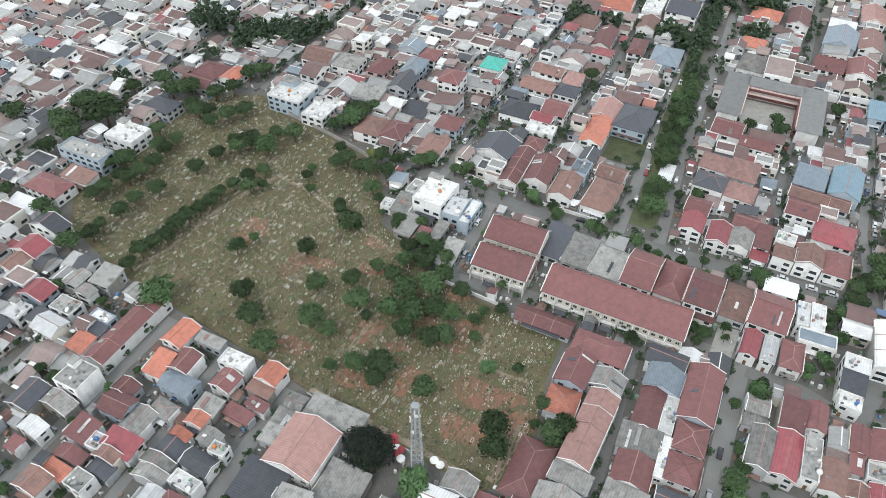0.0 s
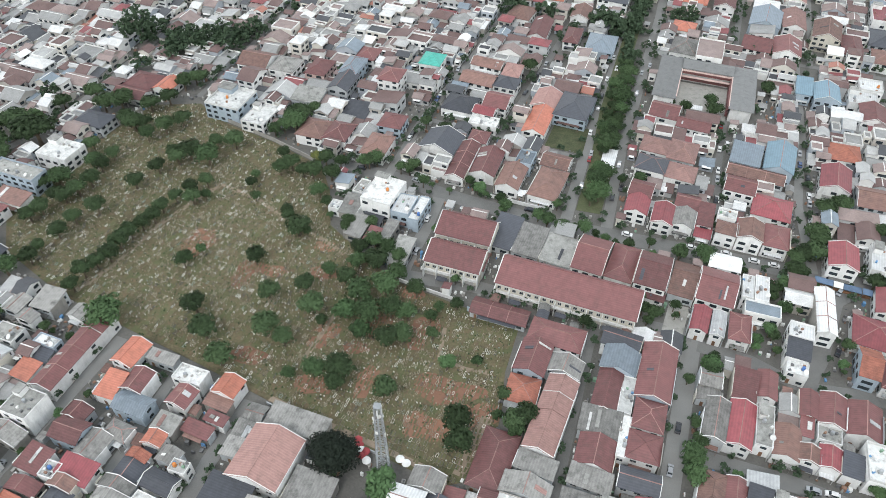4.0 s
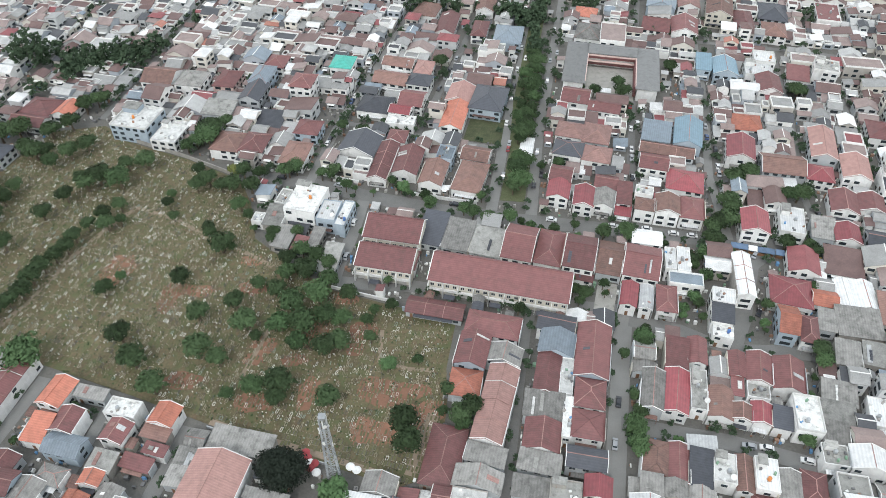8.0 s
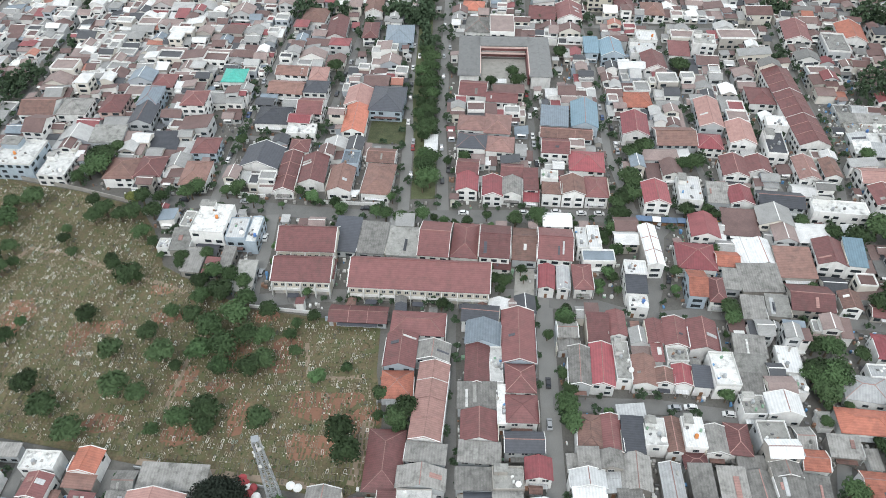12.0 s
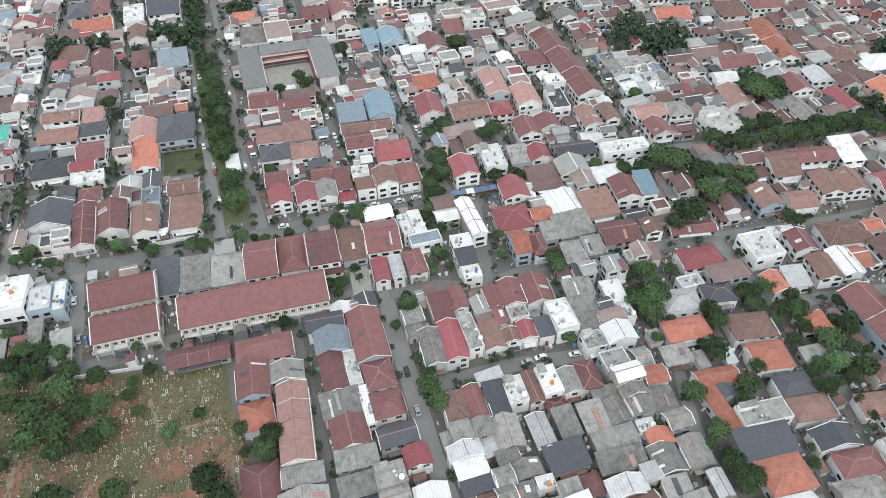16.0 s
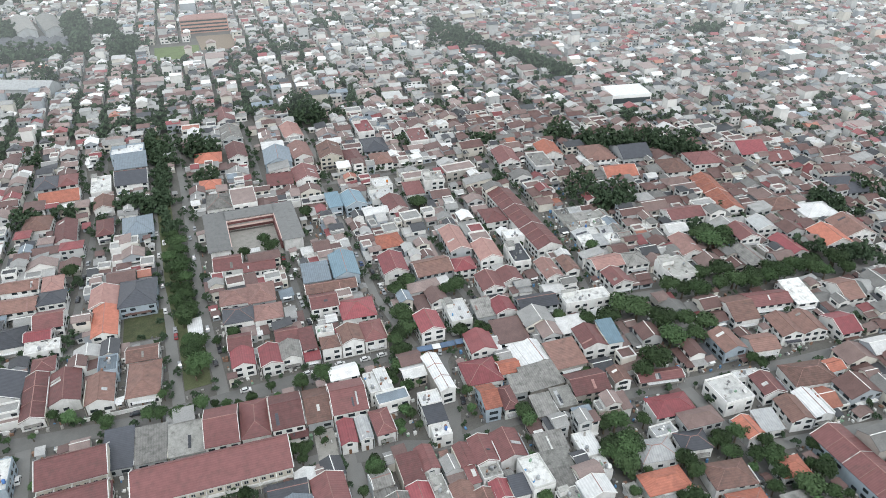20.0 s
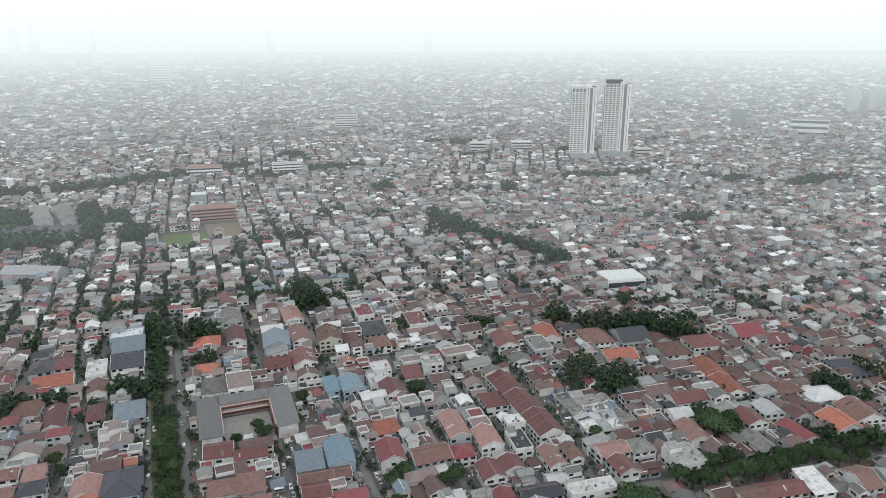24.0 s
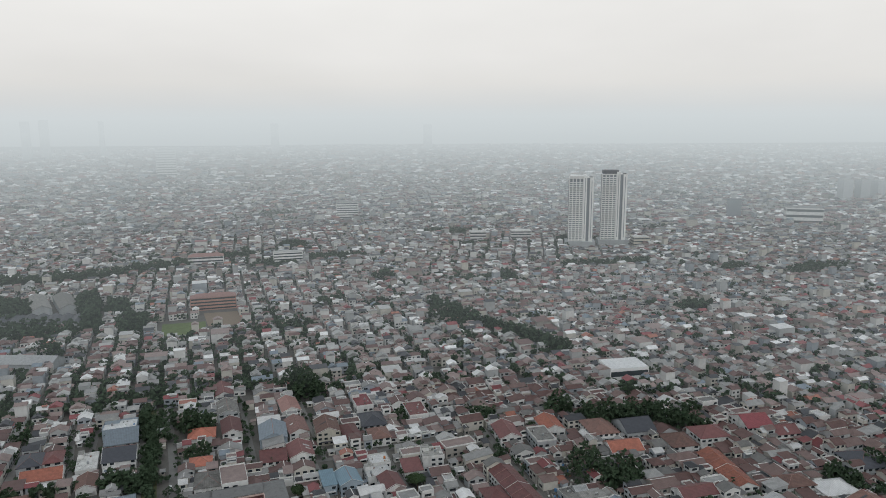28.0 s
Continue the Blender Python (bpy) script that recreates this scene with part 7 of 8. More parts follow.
# far woods and street trees in one body of leaf clumps
for x, y, w, d in WOODS:
    grove(x, y, w, d, int(w * d * 0.42), 15, 1.7, 3.6)
for _ in range(3500):
    r, a = 490 + 2700 * far.random() ** 1.5, radians(far.uniform(-14, 61) if far.random() < 0.6 else far.uniform(-14, 12))
    if not built_over(r * math.sin(a), r * math.cos(a)):
        grove(r * math.sin(a), r * math.cos(a), far.uniform(2, 10), far.uniform(2, 6), far.randint(4, 11), 8)
for _ in range(560):
    r, a = math.sqrt(far.uniform(0.24, 1.1)) * 1000, radians(far.uniform(-16, 61))
    if not built_over(r * math.sin(a), r * math.cos(a)):
        grove(r * math.sin(a), r * math.cos(a), far.uniform(2, 8), far.uniform(2, 6), far.randint(4, 10), 8)
for _ in range(260):
    r, a = math.sqrt(far.uniform(0.24, 0.49)) * 1000, radians(far.uniform(-56, -14))
    if not built_over(r * math.sin(a), r * math.cos(a)):
        grove(r * math.sin(a), r * math.cos(a), far.uniform(2, 9), far.uniform(2, 8), far.randint(5, 12), 8)
tagged(new("far_woods", mesh("far_woods", lv, lf, LEAVES[5])), "dark green distant groves and street trees", "far trees", kind="stuff")


# ---- twin apartment towers ----
TOWER_WALL = mat("clean_white_render", (0.78, 0.78, 0.76), 0.8, 0.05)
# glass colour lightened towards grey-blue: distance haze put into the base colour
BAYS = mat("pale_tinted_glass", (0.20, 0.22, 0.24), 0.2, 0.1, spec=0.6)


def tower(x, y, rot, height, w, d, dark_top):
    """A slab of balconies, then two white piers with a deep dark recess between them."""
    ob = new("apartment_tower")
    ob.matrix_world = pose(x, y, 0, 0, 0, rot)
    tagged(ob, "tall pale apartment tower with balconies, white piers and a dark recess", "apartment tower", "twin towers")
    a, b = -w / 2, w * 0.08
    part("core", Shell().box(a, w / 2 - 0.5, -d / 2 + 2, d / 2, 0, height - 3).mesh("core", TOWER_WALL), ob)
    part("podium", Shell().box(-w * 0.62, w * 0.62, -d * 0.7, d * 0.7, 0, 8).mesh("podium", WALL[2]), ob)
    part("recess", Shell().box(w * 0.22, w * 0.34, -d / 2 + 1.6, -d / 2 + 2.4, 8, height - 4).mesh("recess", BAYS), ob)
    for x0, x1, up in ((b, w * 0.22, 0), (w * 0.34, w / 2, -3)):
        part("pier", Shell().box(x0, x1, -d / 2 - 0.6, d / 2 + 0.5, 0, height + up).mesh("pier", TOWER_WALL), ob, "plain white pier")
        part("pier_window", Shell().box((x0 + x1) / 2 - 0.4, (x0 + x1) / 2 + 0.4, -d / 2 - 0.7, -d / 2, 12, height + up - 4).mesh("pier_window", BAYS), ob)
    n = 4
    u = (b - a) / n
    for i in range(n):
        x0 = a + i * u
        part("window_bay", Shell().box(x0 + u * 0.15, x0 + u * 0.85, -d / 2 + 1.9, -d / 2 + 2.3, 9, height - 5).mesh("window_bay", BAYS), ob)
        s = Shell()
        for k in range(int((height - 16) / 3.1)):
            s.box(x0 + u * 0.1, x0 + u * 0.9, -d / 2 + 0.6, -d / 2 + 2.0, 10 + 3.1 * k, 11.3 + 3.1 * k)
        part("balcony_stack", s.mesh("balcony_stack", TOWER_WALL), ob)
        part("rib", Shell().box(x0 - 0.3, x0 + 0.5, -d / 2 + 0.3, -d / 2 + 2, 0, height - 3).mesh("rib", TOWER_WALL), ob)
    for i in range(4):
        v = -d / 2 + 3 + (d - 4) * i / 4
        part("side_window", Shell().box(a - 0.1, a + 0.2, v, v + d / 8, 9, height - 5).mesh("side_window", BAYS), ob)
    part("crown", Shell().box(a + 1, b + (3 if dark_top else 0), -d / 2 + 1, d / 2 - 2, height - 3, height + (2 if dark_top else -1)).mesh("crown", ROOF["n"] if dark_top else TOWER_WALL), ob)


tower(634, 872, -31, 105, 35, 20, False)
tower(686, 862, -31, 109, 36, 20, True)


# ---- larger buildings that mark the distance ----
def block(name, x, y, w, d, rot, h, wall, roof, label, category, floors=0, style="f"):
    """A large building with a band of windows on each storey and its roof."""
    ob = new(name)
    ob.matrix_world = pose(x, y, 0, 0, 0, rot)
    tagged(ob, label, category)
    take(corners(x, y, w, d, rot))
    if style == "f":
        part("wall", Shell().box(-w / 2, w / 2, -d / 2, d / 2, 0, h).mesh("wall", wall), ob)
        part("roof", Shell().box(-w / 2 + 0.3, w / 2 - 0.3, -d / 2 + 0.3, d / 2 - 0.3, h, h + 0.4).mesh("roof", roof), ob)
    else:
        v, f, r = roof_shape(style, w, d, h, 0.5)
        part("wall", mesh("wall", *wall_shape(style, w, d, h - 0.1, r), wall), ob)
        v2, f2 = thick(v, f, 0.2)
        part("roof", mesh("roof", v2, f2, roof), ob)
    for k in range(floors):
        z = h * (k + 0.35) / floors
        part("window_band", Shell().box(-w / 2 + 0.6, w / 2 - 0.6, -d / 2 - 0.06, -d / 2 + 0.1, z, z + h / floors * 0.42).mesh("window_band", GLASS), ob)
        part("window_band", Shell().box(-w / 2 - 0.06, -w / 2 + 0.1, -d / 2 + 0.6, d / 2 - 0.6, z, z + h / floors * 0.42).mesh("window_band", GLASS), ob)
    return ob


BRICK = mat("orange_brick_wall", (0.47, 0.27, 0.215), 0.9, 0.12, stain=0.2)
block("brick_school", 90, 740, 44, 13, -8, 13, BRICK, ROOF["p"], "large salmon-pink school with four storeys and a rose roof", "school", 4, "h")
sheet("ground_field", [(34, 660), (72, 652), (76, 694), (38, 700)], 0.14, mat("playing_field_grass", (0.15, 0.20, 0.075), 0.95, 0.2, scale=0.2, fine=1.5, stain=0.3, stain_rgb=(0.2, 0.17, 0.1)), label="green playing field beside the pink school", category="field")
sheet("ground_court", [(76, 676), (106, 668), (110, 718), (78, 724)], 0.14, PATHM, label="bare sandy sports court before the school", category="court")
for i in range(2):
    block("market_hall", -70 + 24 * i, 812 - 4 * i, 17, 62, 9, 7, WALL[2], ROOF["G"], "long shed with a grey streaked roof among trees", "hall", 0, "y")
for i in range(7):
    block("market_hall", -97 + 10.6 * i, 757 - 4.4 * i, 10.2, 34, -8, 6, WALL[2], ROOF["n"], "long shed with a dark streaked roof among trees", "hall", 0, "y")
block("white_school", 112, 969, 44, 14, -10, 13, WALL[1], ROOF["p"], "long white three-storey school with a rose roof", "school", 3, "h")
block("office_block", 213, 940, 38, 16, -10, 15, TOWER_WALL, ROOF["W"], "white office block with dark window bands", "building", 4)
block("depot", -64, 622, 45, 19, -28, 5, WALL[2], ROOF["g"], "long low depot with a pale zinc roof", "depot", 0, "x")
block("white_hall", 338, 406, 30, 22, -14, 9, TOWER_WALL, ROOF["w"], "large white hall with a flat white roof", "hall", 1)
block("office_block", 407, 1288, 40, 16, -20, 34, WALL[1], ROOF["C"], "pale mid-rise block far across the town", "building", 8)
block("office_block", 580, 952, 32, 20, -24, 16, WALL[1], ROOF["W"], "white office block near the towers", "building", 4)
block("office_block", 521, 983, 26, 16, -24, 14, WALL[1], ROOF["W"], "white office block near the towers", "building", 3)
block("glass_block", 1050, 970, 24, 18, -40, 38, BAYS, ROOF["n"], "dark glass block far across the town", "building", 0)
block("mall", 1112, 872, 60, 30, -42, 30, WALL[1], ROOF["C"], "white shopping block with a dark glass front", "building", 3)
block("apartment_slab", 184, 2470, 60, 24, -8, 95, WALL[1], ROOF["C"], "pale apartment slab far off in the haze", "building", 12)
block("parking_block", 716, 834, 24, 20, -24, 13, WALL[0], ROOF["W"], "pale parking block at the foot of the towers", "building", 3)
for x, y, w, h in ((-300, 3700, 34, 178), (-228, 3720, 36, 184), (5, 3900, 24, 176), (820, 3800, 40, 160), (1600, 3600, 40, 150), (1500, 1075, 26, 48), (1545, 1065, 26, 46), (1600, 1062, 30, 44)):
    block("far_tower", x, y, w, w * 0.7, -10, h, WALL[2], ROOF["C"], "slim grey tower block lost in the haze", "tower block", 0)


# ---- cemetery: paths, bare soil, graves ----
def strip(name, width, z, m, label, *pts):
    n0 = len(ROADS)
    ob = road(width, *pts, name=name, z=z, m=m, label=label, keep=0)
    del ROADS[n0:]
    return ob


strip("path", 2.2, 0.125, PATHM, "trodden earth path through the cemetery", (-148, 204), (-154, 190), (-160, 174), (-164, 150), (-170, 136))
strip("path", 1.8, 0.13, PATHM, "trodden earth path through the cemetery", (-148, 204), (-127, 198), (-113, 190), (-94, 183), (-84, 178))
strip("path", 1.6, 0.125, PATHM, "straight paved grave path", (-79.5, 129), (-77, 146), (-73.5, 164))
strip("path", 1.6, 0.125, PATHM, "trodden earth path through the cemetery", (-38.5, 153), (-37, 140), (-27, 138), (-20, 138.5))
strip("path", 2.0, 0.13, PATHM, "earth path along the cemetery edge", (-84, 111.5), (-64, 107.5), (-41, 103), (-24, 99.5))
strip("path", 3.6, 0.135, PATHM, "wide bare earth path at the cemetery edge", (-17, 122), (-19, 112), (-21, 101))
soil = random.Random(17)


def patch(x, y, w, d, m=SOIL, label="bare red earth among the graves"):
    pts = []
    for i in range(18):
        a = 2 * math.pi * i / 18
        k = soil.uniform(0.7, 1.1)
        pts.append((x + w * k * math.cos(a), y + d * k * math.sin(a)))
    sheet("soil_patch", pts, 0.113 + soil.uniform(0, 0.009), m, label=label, category="bare soil")


for x, y, w, d in ((-116, 157, 4, 6), (-113, 163, 5, 3), (-92, 180, 5, 3), (-62, 150, 7, 9), (-35, 128, 9, 6), (-25, 117, 6, 8), (-45, 152, 6, 5), (-98, 125, 7, 4), (-140, 170, 6, 9), (-73, 120, 8, 4), (-57, 125, 4, 8),
                   (-116, 162, 5, 4), (-88, 167, 7, 4), (-106, 163, 6, 3), (-54, 166, 5, 4), (-78, 136, 4, 3), (-24, 130, 7, 3), (-33, 114, 6, 5), (-18, 123, 5, 5), (-76, 142, 5, 4), (-46, 144, 4, 3), (-38, 114, 4, 6), (-65, 137, 5, 3)):
    patch(x, y, w, d)

gr = random.Random(19)
kerbs, heads, mounds = Shell(), Shell(), Shell()
singles = 0
GROUND_COVER = mat("grave_turf", (0.118, 0.116, 0.058), 0.95, 0.12, scale=0.5, fine=4, bump=0.05, stain=0.6, stain_rgb=(0.17, 0.11, 0.07))
KERB_MESH = []
for wd in (0.07, 0.10, 0.13):
    s = Shell()
    a, b = 0.55, 1.05
    for x0, x1, y0, y1 in ((-a, a, -b, -b + wd), (-a, a, b - wd, b), (-a, -a + wd, -b + wd, b - wd), (a - wd, a, -b + wd, b - wd)):
        s.box(x0, x1, y0, y1, -0.05, 0.22)
    KERB_MESH.append(s.mesh("kerb", STONE))
HEAD_MESH = [Shell().box(-0.22, 0.22, 0.86, 0.98, 0, 0.75).box(-0.14, 0.14, 0.87, 0.97, 0.75, 0.86).mesh("headstone", STONE),
             Shell().box(-0.10, 0.10, 0.80, 0.92, 0, 0.6).box(-0.06, 0.06, 0.81, 0.91, 0.6, 0.68).mesh("headstone", STONE)]
TURF_MESH = Shell().box(-0.46, 0.46, -0.96, 0.96, -0.05, 0.16).mesh("turf", GROUND_COVER)
v = 98.0
row = 0
while v < 256:
    u = -222.0
    while u < -12:
        u += gr.uniform(1.0, 1.25)
        x, y = u + (v - 150) * 0.14 + gr.uniform(-0.12, 0.12), v - u * 0.10 - 10 + gr.uniform(-0.25, 0.25)
        if not (inside(x, y, CEMETERY) and inside(x + 1.5, y + 1.5, CEMETERY) and inside(x - 1.5, y - 1.5, CEMETERY)):
            continue
        dens = 0.80 + 0.35 * noise.noise(Vector((x / 18, y / 18, 9)))
        if gr.random() > dens:
            continue
        rot = -8 + gr.uniform(-7, 7)
        if y < 131 and x > -95 and singles < 74 and gr.random() < 0.5:
            singles += 1
            g = new("grave")
            g.matrix_world = pose(x, y, 0.11, 0, 0, rot) @ Matrix.Diagonal((gr.uniform(0.65, 1.0), gr.uniform(0.62, 0.95), gr.uniform(0.7, 1.3), 1))
            tagged(g, "low grave with a stone kerb, turf and small headstone", "grave", "graves of the cemetery")
            part("kerb", gr.choice(KERB_MESH), g)
            part("headstone", gr.choice(HEAD_MESH), g)
            part("turf", TURF_MESH, g)
            continue
        m = pose(x, y, 0.11, 0, 0, rot)
        kind = gr.random()
        if kind < 0.45:
            wd = gr.choice((0.07, 0.10, 0.13))
            a, b, hk = gr.uniform(0.28, 0.42), gr.uniform(0.55, 0.82), gr.uniform(0.10, 0.25)
            vs = []
            for k, zz in ((0, -0.05), (0, hk), (wd, hk), (wd, 0.02)):
                vs += [tuple(m @ Vector(p)) for p in ((-a + k, -b + k, zz), (a - k, -b + k, zz), (a - k, b - k, zz), (-a + k, b - k, zz))]
            fs = []
            for lv0 in (0, 4, 8):
                fs += [(lv0 + i, lv0 + (i + 1) % 4, lv0 + 4 + (i + 1) % 4, lv0 + 4 + i) for i in range(4)]
            kerbs.add(vs, fs)
        else:
            mounds.box(-0.3, 0.3, -0.7, 0.7, -0.05, gr.uniform(0.06, 0.16), m)
        if gr.random() < 0.5:
            a, b = gr.uniform(-0.6, 0.6), gr.uniform(-1.2, 0.4)
            heads.box(a, a + gr.uniform(0.15, 0.5), b, b + gr.uniform(0.15, 0.5), 0, gr.uniform(0.05, 0.25), m)
        if gr.random() < 0.85:
            q = gr.uniform(0.08, 0.24)
            heads.box(-q, q, 0.8, 0.94, 0, gr.uniform(0.4, 0.8), m)
    v += 1.95
    row += 1
tagged(new("grave_kerbs", kerbs.mesh("grave_kerbs", STONE)), "rows of pale and grey stone grave kerbs in the grass", "graves", kind="stuff")
tagged(new("grave_headstones", heads.mesh("grave_headstones", STONE)), "small pale headstones in rows across the cemetery", "headstones", kind="stuff")
tagged(new("grave_mounds", mounds.mesh("grave_mounds", GROUND_COVER)), "low turf and earth grave mounds in rows", "grave mounds", kind="stuff")

# weeds and low shrubs between the graves
k0 = (lv, lf)
lv, lf = [], []
for _ in range(4000):
    x, y = gr.uniform(-222, -12), gr.uniform(96, 256)
    if inside(x, y, CEMETERY):
        clump(x, y, 0.12, gr.uniform(0.18, 0.5))
tagged(new("weeds", mesh("weeds", lv, lf, LEAVES[0])), "low green weeds and shrubs between the graves", "weeds", kind="stuff")
lv, lf = k0


# ---- boundary walls ----
def garden_wall(h, t, m, label, *pts):
    for (x0, y0), (x1, y1) in zip(pts, pts[1:]):
        d = Vector((x1 - x0, y1 - y0))
        ob = new("wall_boundary", Shell().box(0, d.length, -t / 2, t / 2, 0, h).box(0, d.length, -t / 2 - 0.06, t / 2 + 0.06, h, h + 0.1).mesh("wall_boundary", m))
        ob.matrix_world = pose(x0, y0, 0, 0, 0, math.degrees(math.atan2(d.y, d.x)))
        tagged(ob, label, "boundary wall", kind="structure")


garden_wall(2.2, 0.3, WALL[3], "blue-grey rendered wall along the cemetery", (-33, 162.5), (-14.5, 159))
garden_wall(1.4, 0.25, WALL[1], "low white wall between lane and cemetery", (-60, 170), (-47, 167.5), (-35, 165.5))
garden_wall(1.8, 0.25, WALL[4], "stained grey wall round the cemetery", (-170, 247.5), (-140, 238), (-113, 227.5))
garden_wall(1.8, 0.25, WALL[4], "stained grey wall round the cemetery", (-222, 165), (-220, 197), (-215, 225), (-208, 251))
garden_wall(1.2, 0.2, WALL[2], "low grey wall along the cemetery edge", (-84, 109.3), (-62, 104.8), (-46, 101.5))
garden_wall(1.6, 0.2, WALL[1], "white plot wall along the street", (-78, 233), (-62, 229.5))
garden_wall(1.6, 0.2, WALL[1], "white plot wall along the street", (-40, 225), (-12, 222))


# ---- cars ----
def car_proto():
    ob = new("car")
    tagged(ob, "small parked family car on the street", "car", "parked cars")
    prof = [(-2.05, 0.35), (-2.1, 0.75), (-1.95, 1.0), (-1.55, 1.05), (-1.25, 1.62), (0.55, 1.66), (1.15, 1.05), (1.95, 0.9), (2.1, 0.7), (2.08, 0.35)]
    v, f, n = [], [], len(prof)
    for y, k in ((-0.82, 1), (-0.7, 0), (0.7, 0), (0.82, 1)):
        for x, z in prof:
            lean = 0.16 if z > 1.2 else 0.0
            yy = y * (1 - lean)
            v.append((x, yy, z if not k or z < 1.2 else z - 0.06))
    for j in range(3):
        f += [(j * n + i, j * n + (i + 1) % n, (j + 1) * n + (i + 1) % n, (j + 1) * n + i) for i in range(n)]
    f += [tuple(range(n - 1, -1, -1)), tuple(range(3 * n, 4 * n))]
    part("body", mesh("body", v, f, PAINT), ob)
    g = [(-1.42, 1.08), (-1.18, 1.52), (0.50, 1.56), (1.02, 1.08)]
    for y in (-1, 1):
        q = [(x, y * (0.835 if z < 1.2 else 0.705), z) for x, z in g] + [(x, y * (0.80 if z < 1.2 else 0.66), z) for x, z in g]
        part("side_window", mesh("side_window", q, [(0, 1, 2, 3), (7, 6, 5, 4), (0, 4, 5, 1), (1, 5, 6, 2), (2, 6, 7, 3), (3, 7, 4, 0)], GLASS), ob)
    part("windscreen", Shell().box(-0.02, 0.02, -0.62, 0.62, -0.38, 0.38).mesh("windscreen", GLASS), ob, at=pose(0.88, 0, 1.36, 0, -44, 0))
    part("rear_window", Shell().box(-0.02, 0.02, -0.6, 0.6, -0.25, 0.25).mesh("rear_window", GLASS), ob, at=pose(-1.43, 0, 1.34, 0, 28, 0))
    tyre = Shell().lathe([(0.22, -0.1), (0.31, -0.09), (0.31, 0.09), (0.22, 0.1)], 12).mesh("tyre", RUBBER)
    for x in (-1.3, 1.3):
        for y in (-0.74, 0.74):
            part("wheel", tyre, ob, at=pose(x, y, 0.31, 90, 0, 0))
    return ob


CAR = car_proto()
CAR.matrix_basis = pose(-21, 220.5, 0.06, 0, 0, 175)
crr = random.Random(23)


def car(x, y, rot, z=0.07):
    copy_thing(CAR, pose(x, y, z, 0, 0, rot))


for x, y, r in ((49, 151, 20), (49.5, 148.6, 20), (49, 146, 24), (39.5, 133, 84), (-2, 170.5, 175), (-14, 172.5, -5), (14, 170, 172), (10.5, 237, 88), (52, 247, 88), (77, 122, 174), (82, 122, 174), (93, 119, 170),
                (18, 216, -4), (42, 215, -3), (55, 215, -3), (90, 176, 70), (94, 205, 62), (198, 142, -8), (204, 141, -8), (75, 161, 160), (37.6, 118, 84), (-58, 186, 84), (-59, 205, 86), (-70, 227, 170), (-95, 229, 178),
                (-63, 216, 85), (110, 158, -3), (140, 155, -8), (240, 138, -8), (-92, 60, 88), (-149, 70, 85), (65, 213.5, -4), (72, 213, -4)):
    car(x, y, r)
for x0, y0, x1, y1, n in ((-81, 245, -72, 330, 7), (-42, 275, -30, 340, 6), (52, 225, 56, 305, 8), (85, 225, 90, 305, 8), (-4.5, 235, 3, 360, 9), (11, 230, 20, 380, 8), (121, 220, 128, 298, 5), (151, 215, 155, 290, 5),
                          (178, 225, 190, 310, 6), (170, 203, 300, 180, 10), (-58, 222.5, 90, 213, 7))[:7]:
    d = Vector((x1 - x0, y1 - y0))
    for i in range(n):
        k = (i + crr.uniform(0.1, 0.9)) / n
        side = d.normalized().orthogonal() * crr.choice((-1.5, 1.5))
        car(x0 + d.x * k + side.x, y0 + d.y * k + side.y, math.degrees(math.atan2(d.y, d.x)) + crr.choice((0, 180)), 0.08)

# ---- haze imitated by added see-through glowing rings round the town ----
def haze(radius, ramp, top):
    """Glowing see-through ring that imitates haze, thinner towards the ground and the upper sky."""
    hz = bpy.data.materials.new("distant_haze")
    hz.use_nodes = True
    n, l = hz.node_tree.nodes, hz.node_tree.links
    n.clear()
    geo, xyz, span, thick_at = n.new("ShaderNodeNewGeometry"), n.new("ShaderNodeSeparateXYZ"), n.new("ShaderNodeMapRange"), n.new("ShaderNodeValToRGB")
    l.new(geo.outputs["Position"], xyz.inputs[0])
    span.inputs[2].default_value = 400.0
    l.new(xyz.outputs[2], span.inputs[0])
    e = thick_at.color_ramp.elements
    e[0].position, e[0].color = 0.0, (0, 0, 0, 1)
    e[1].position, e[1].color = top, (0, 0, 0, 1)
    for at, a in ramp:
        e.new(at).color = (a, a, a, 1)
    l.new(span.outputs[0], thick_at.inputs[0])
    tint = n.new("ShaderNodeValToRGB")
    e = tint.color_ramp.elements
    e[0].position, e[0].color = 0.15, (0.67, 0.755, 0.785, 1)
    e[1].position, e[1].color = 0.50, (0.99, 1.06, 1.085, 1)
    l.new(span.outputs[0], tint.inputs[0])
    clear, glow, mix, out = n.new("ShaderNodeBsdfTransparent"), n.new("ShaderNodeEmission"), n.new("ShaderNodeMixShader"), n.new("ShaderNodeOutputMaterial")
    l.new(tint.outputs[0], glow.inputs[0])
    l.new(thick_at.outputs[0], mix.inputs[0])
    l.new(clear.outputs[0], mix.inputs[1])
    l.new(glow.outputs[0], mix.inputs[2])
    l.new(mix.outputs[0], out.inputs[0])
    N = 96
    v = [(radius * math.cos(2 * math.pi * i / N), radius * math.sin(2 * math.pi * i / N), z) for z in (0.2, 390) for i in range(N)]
    # this backdrop is an emissive veil standing before the farther houses
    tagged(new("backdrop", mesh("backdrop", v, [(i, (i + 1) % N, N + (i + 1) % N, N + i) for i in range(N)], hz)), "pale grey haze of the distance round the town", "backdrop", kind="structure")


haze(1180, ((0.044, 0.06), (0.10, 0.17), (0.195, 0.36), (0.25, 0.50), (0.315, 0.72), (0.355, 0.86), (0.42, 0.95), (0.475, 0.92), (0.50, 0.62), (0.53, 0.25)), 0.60)
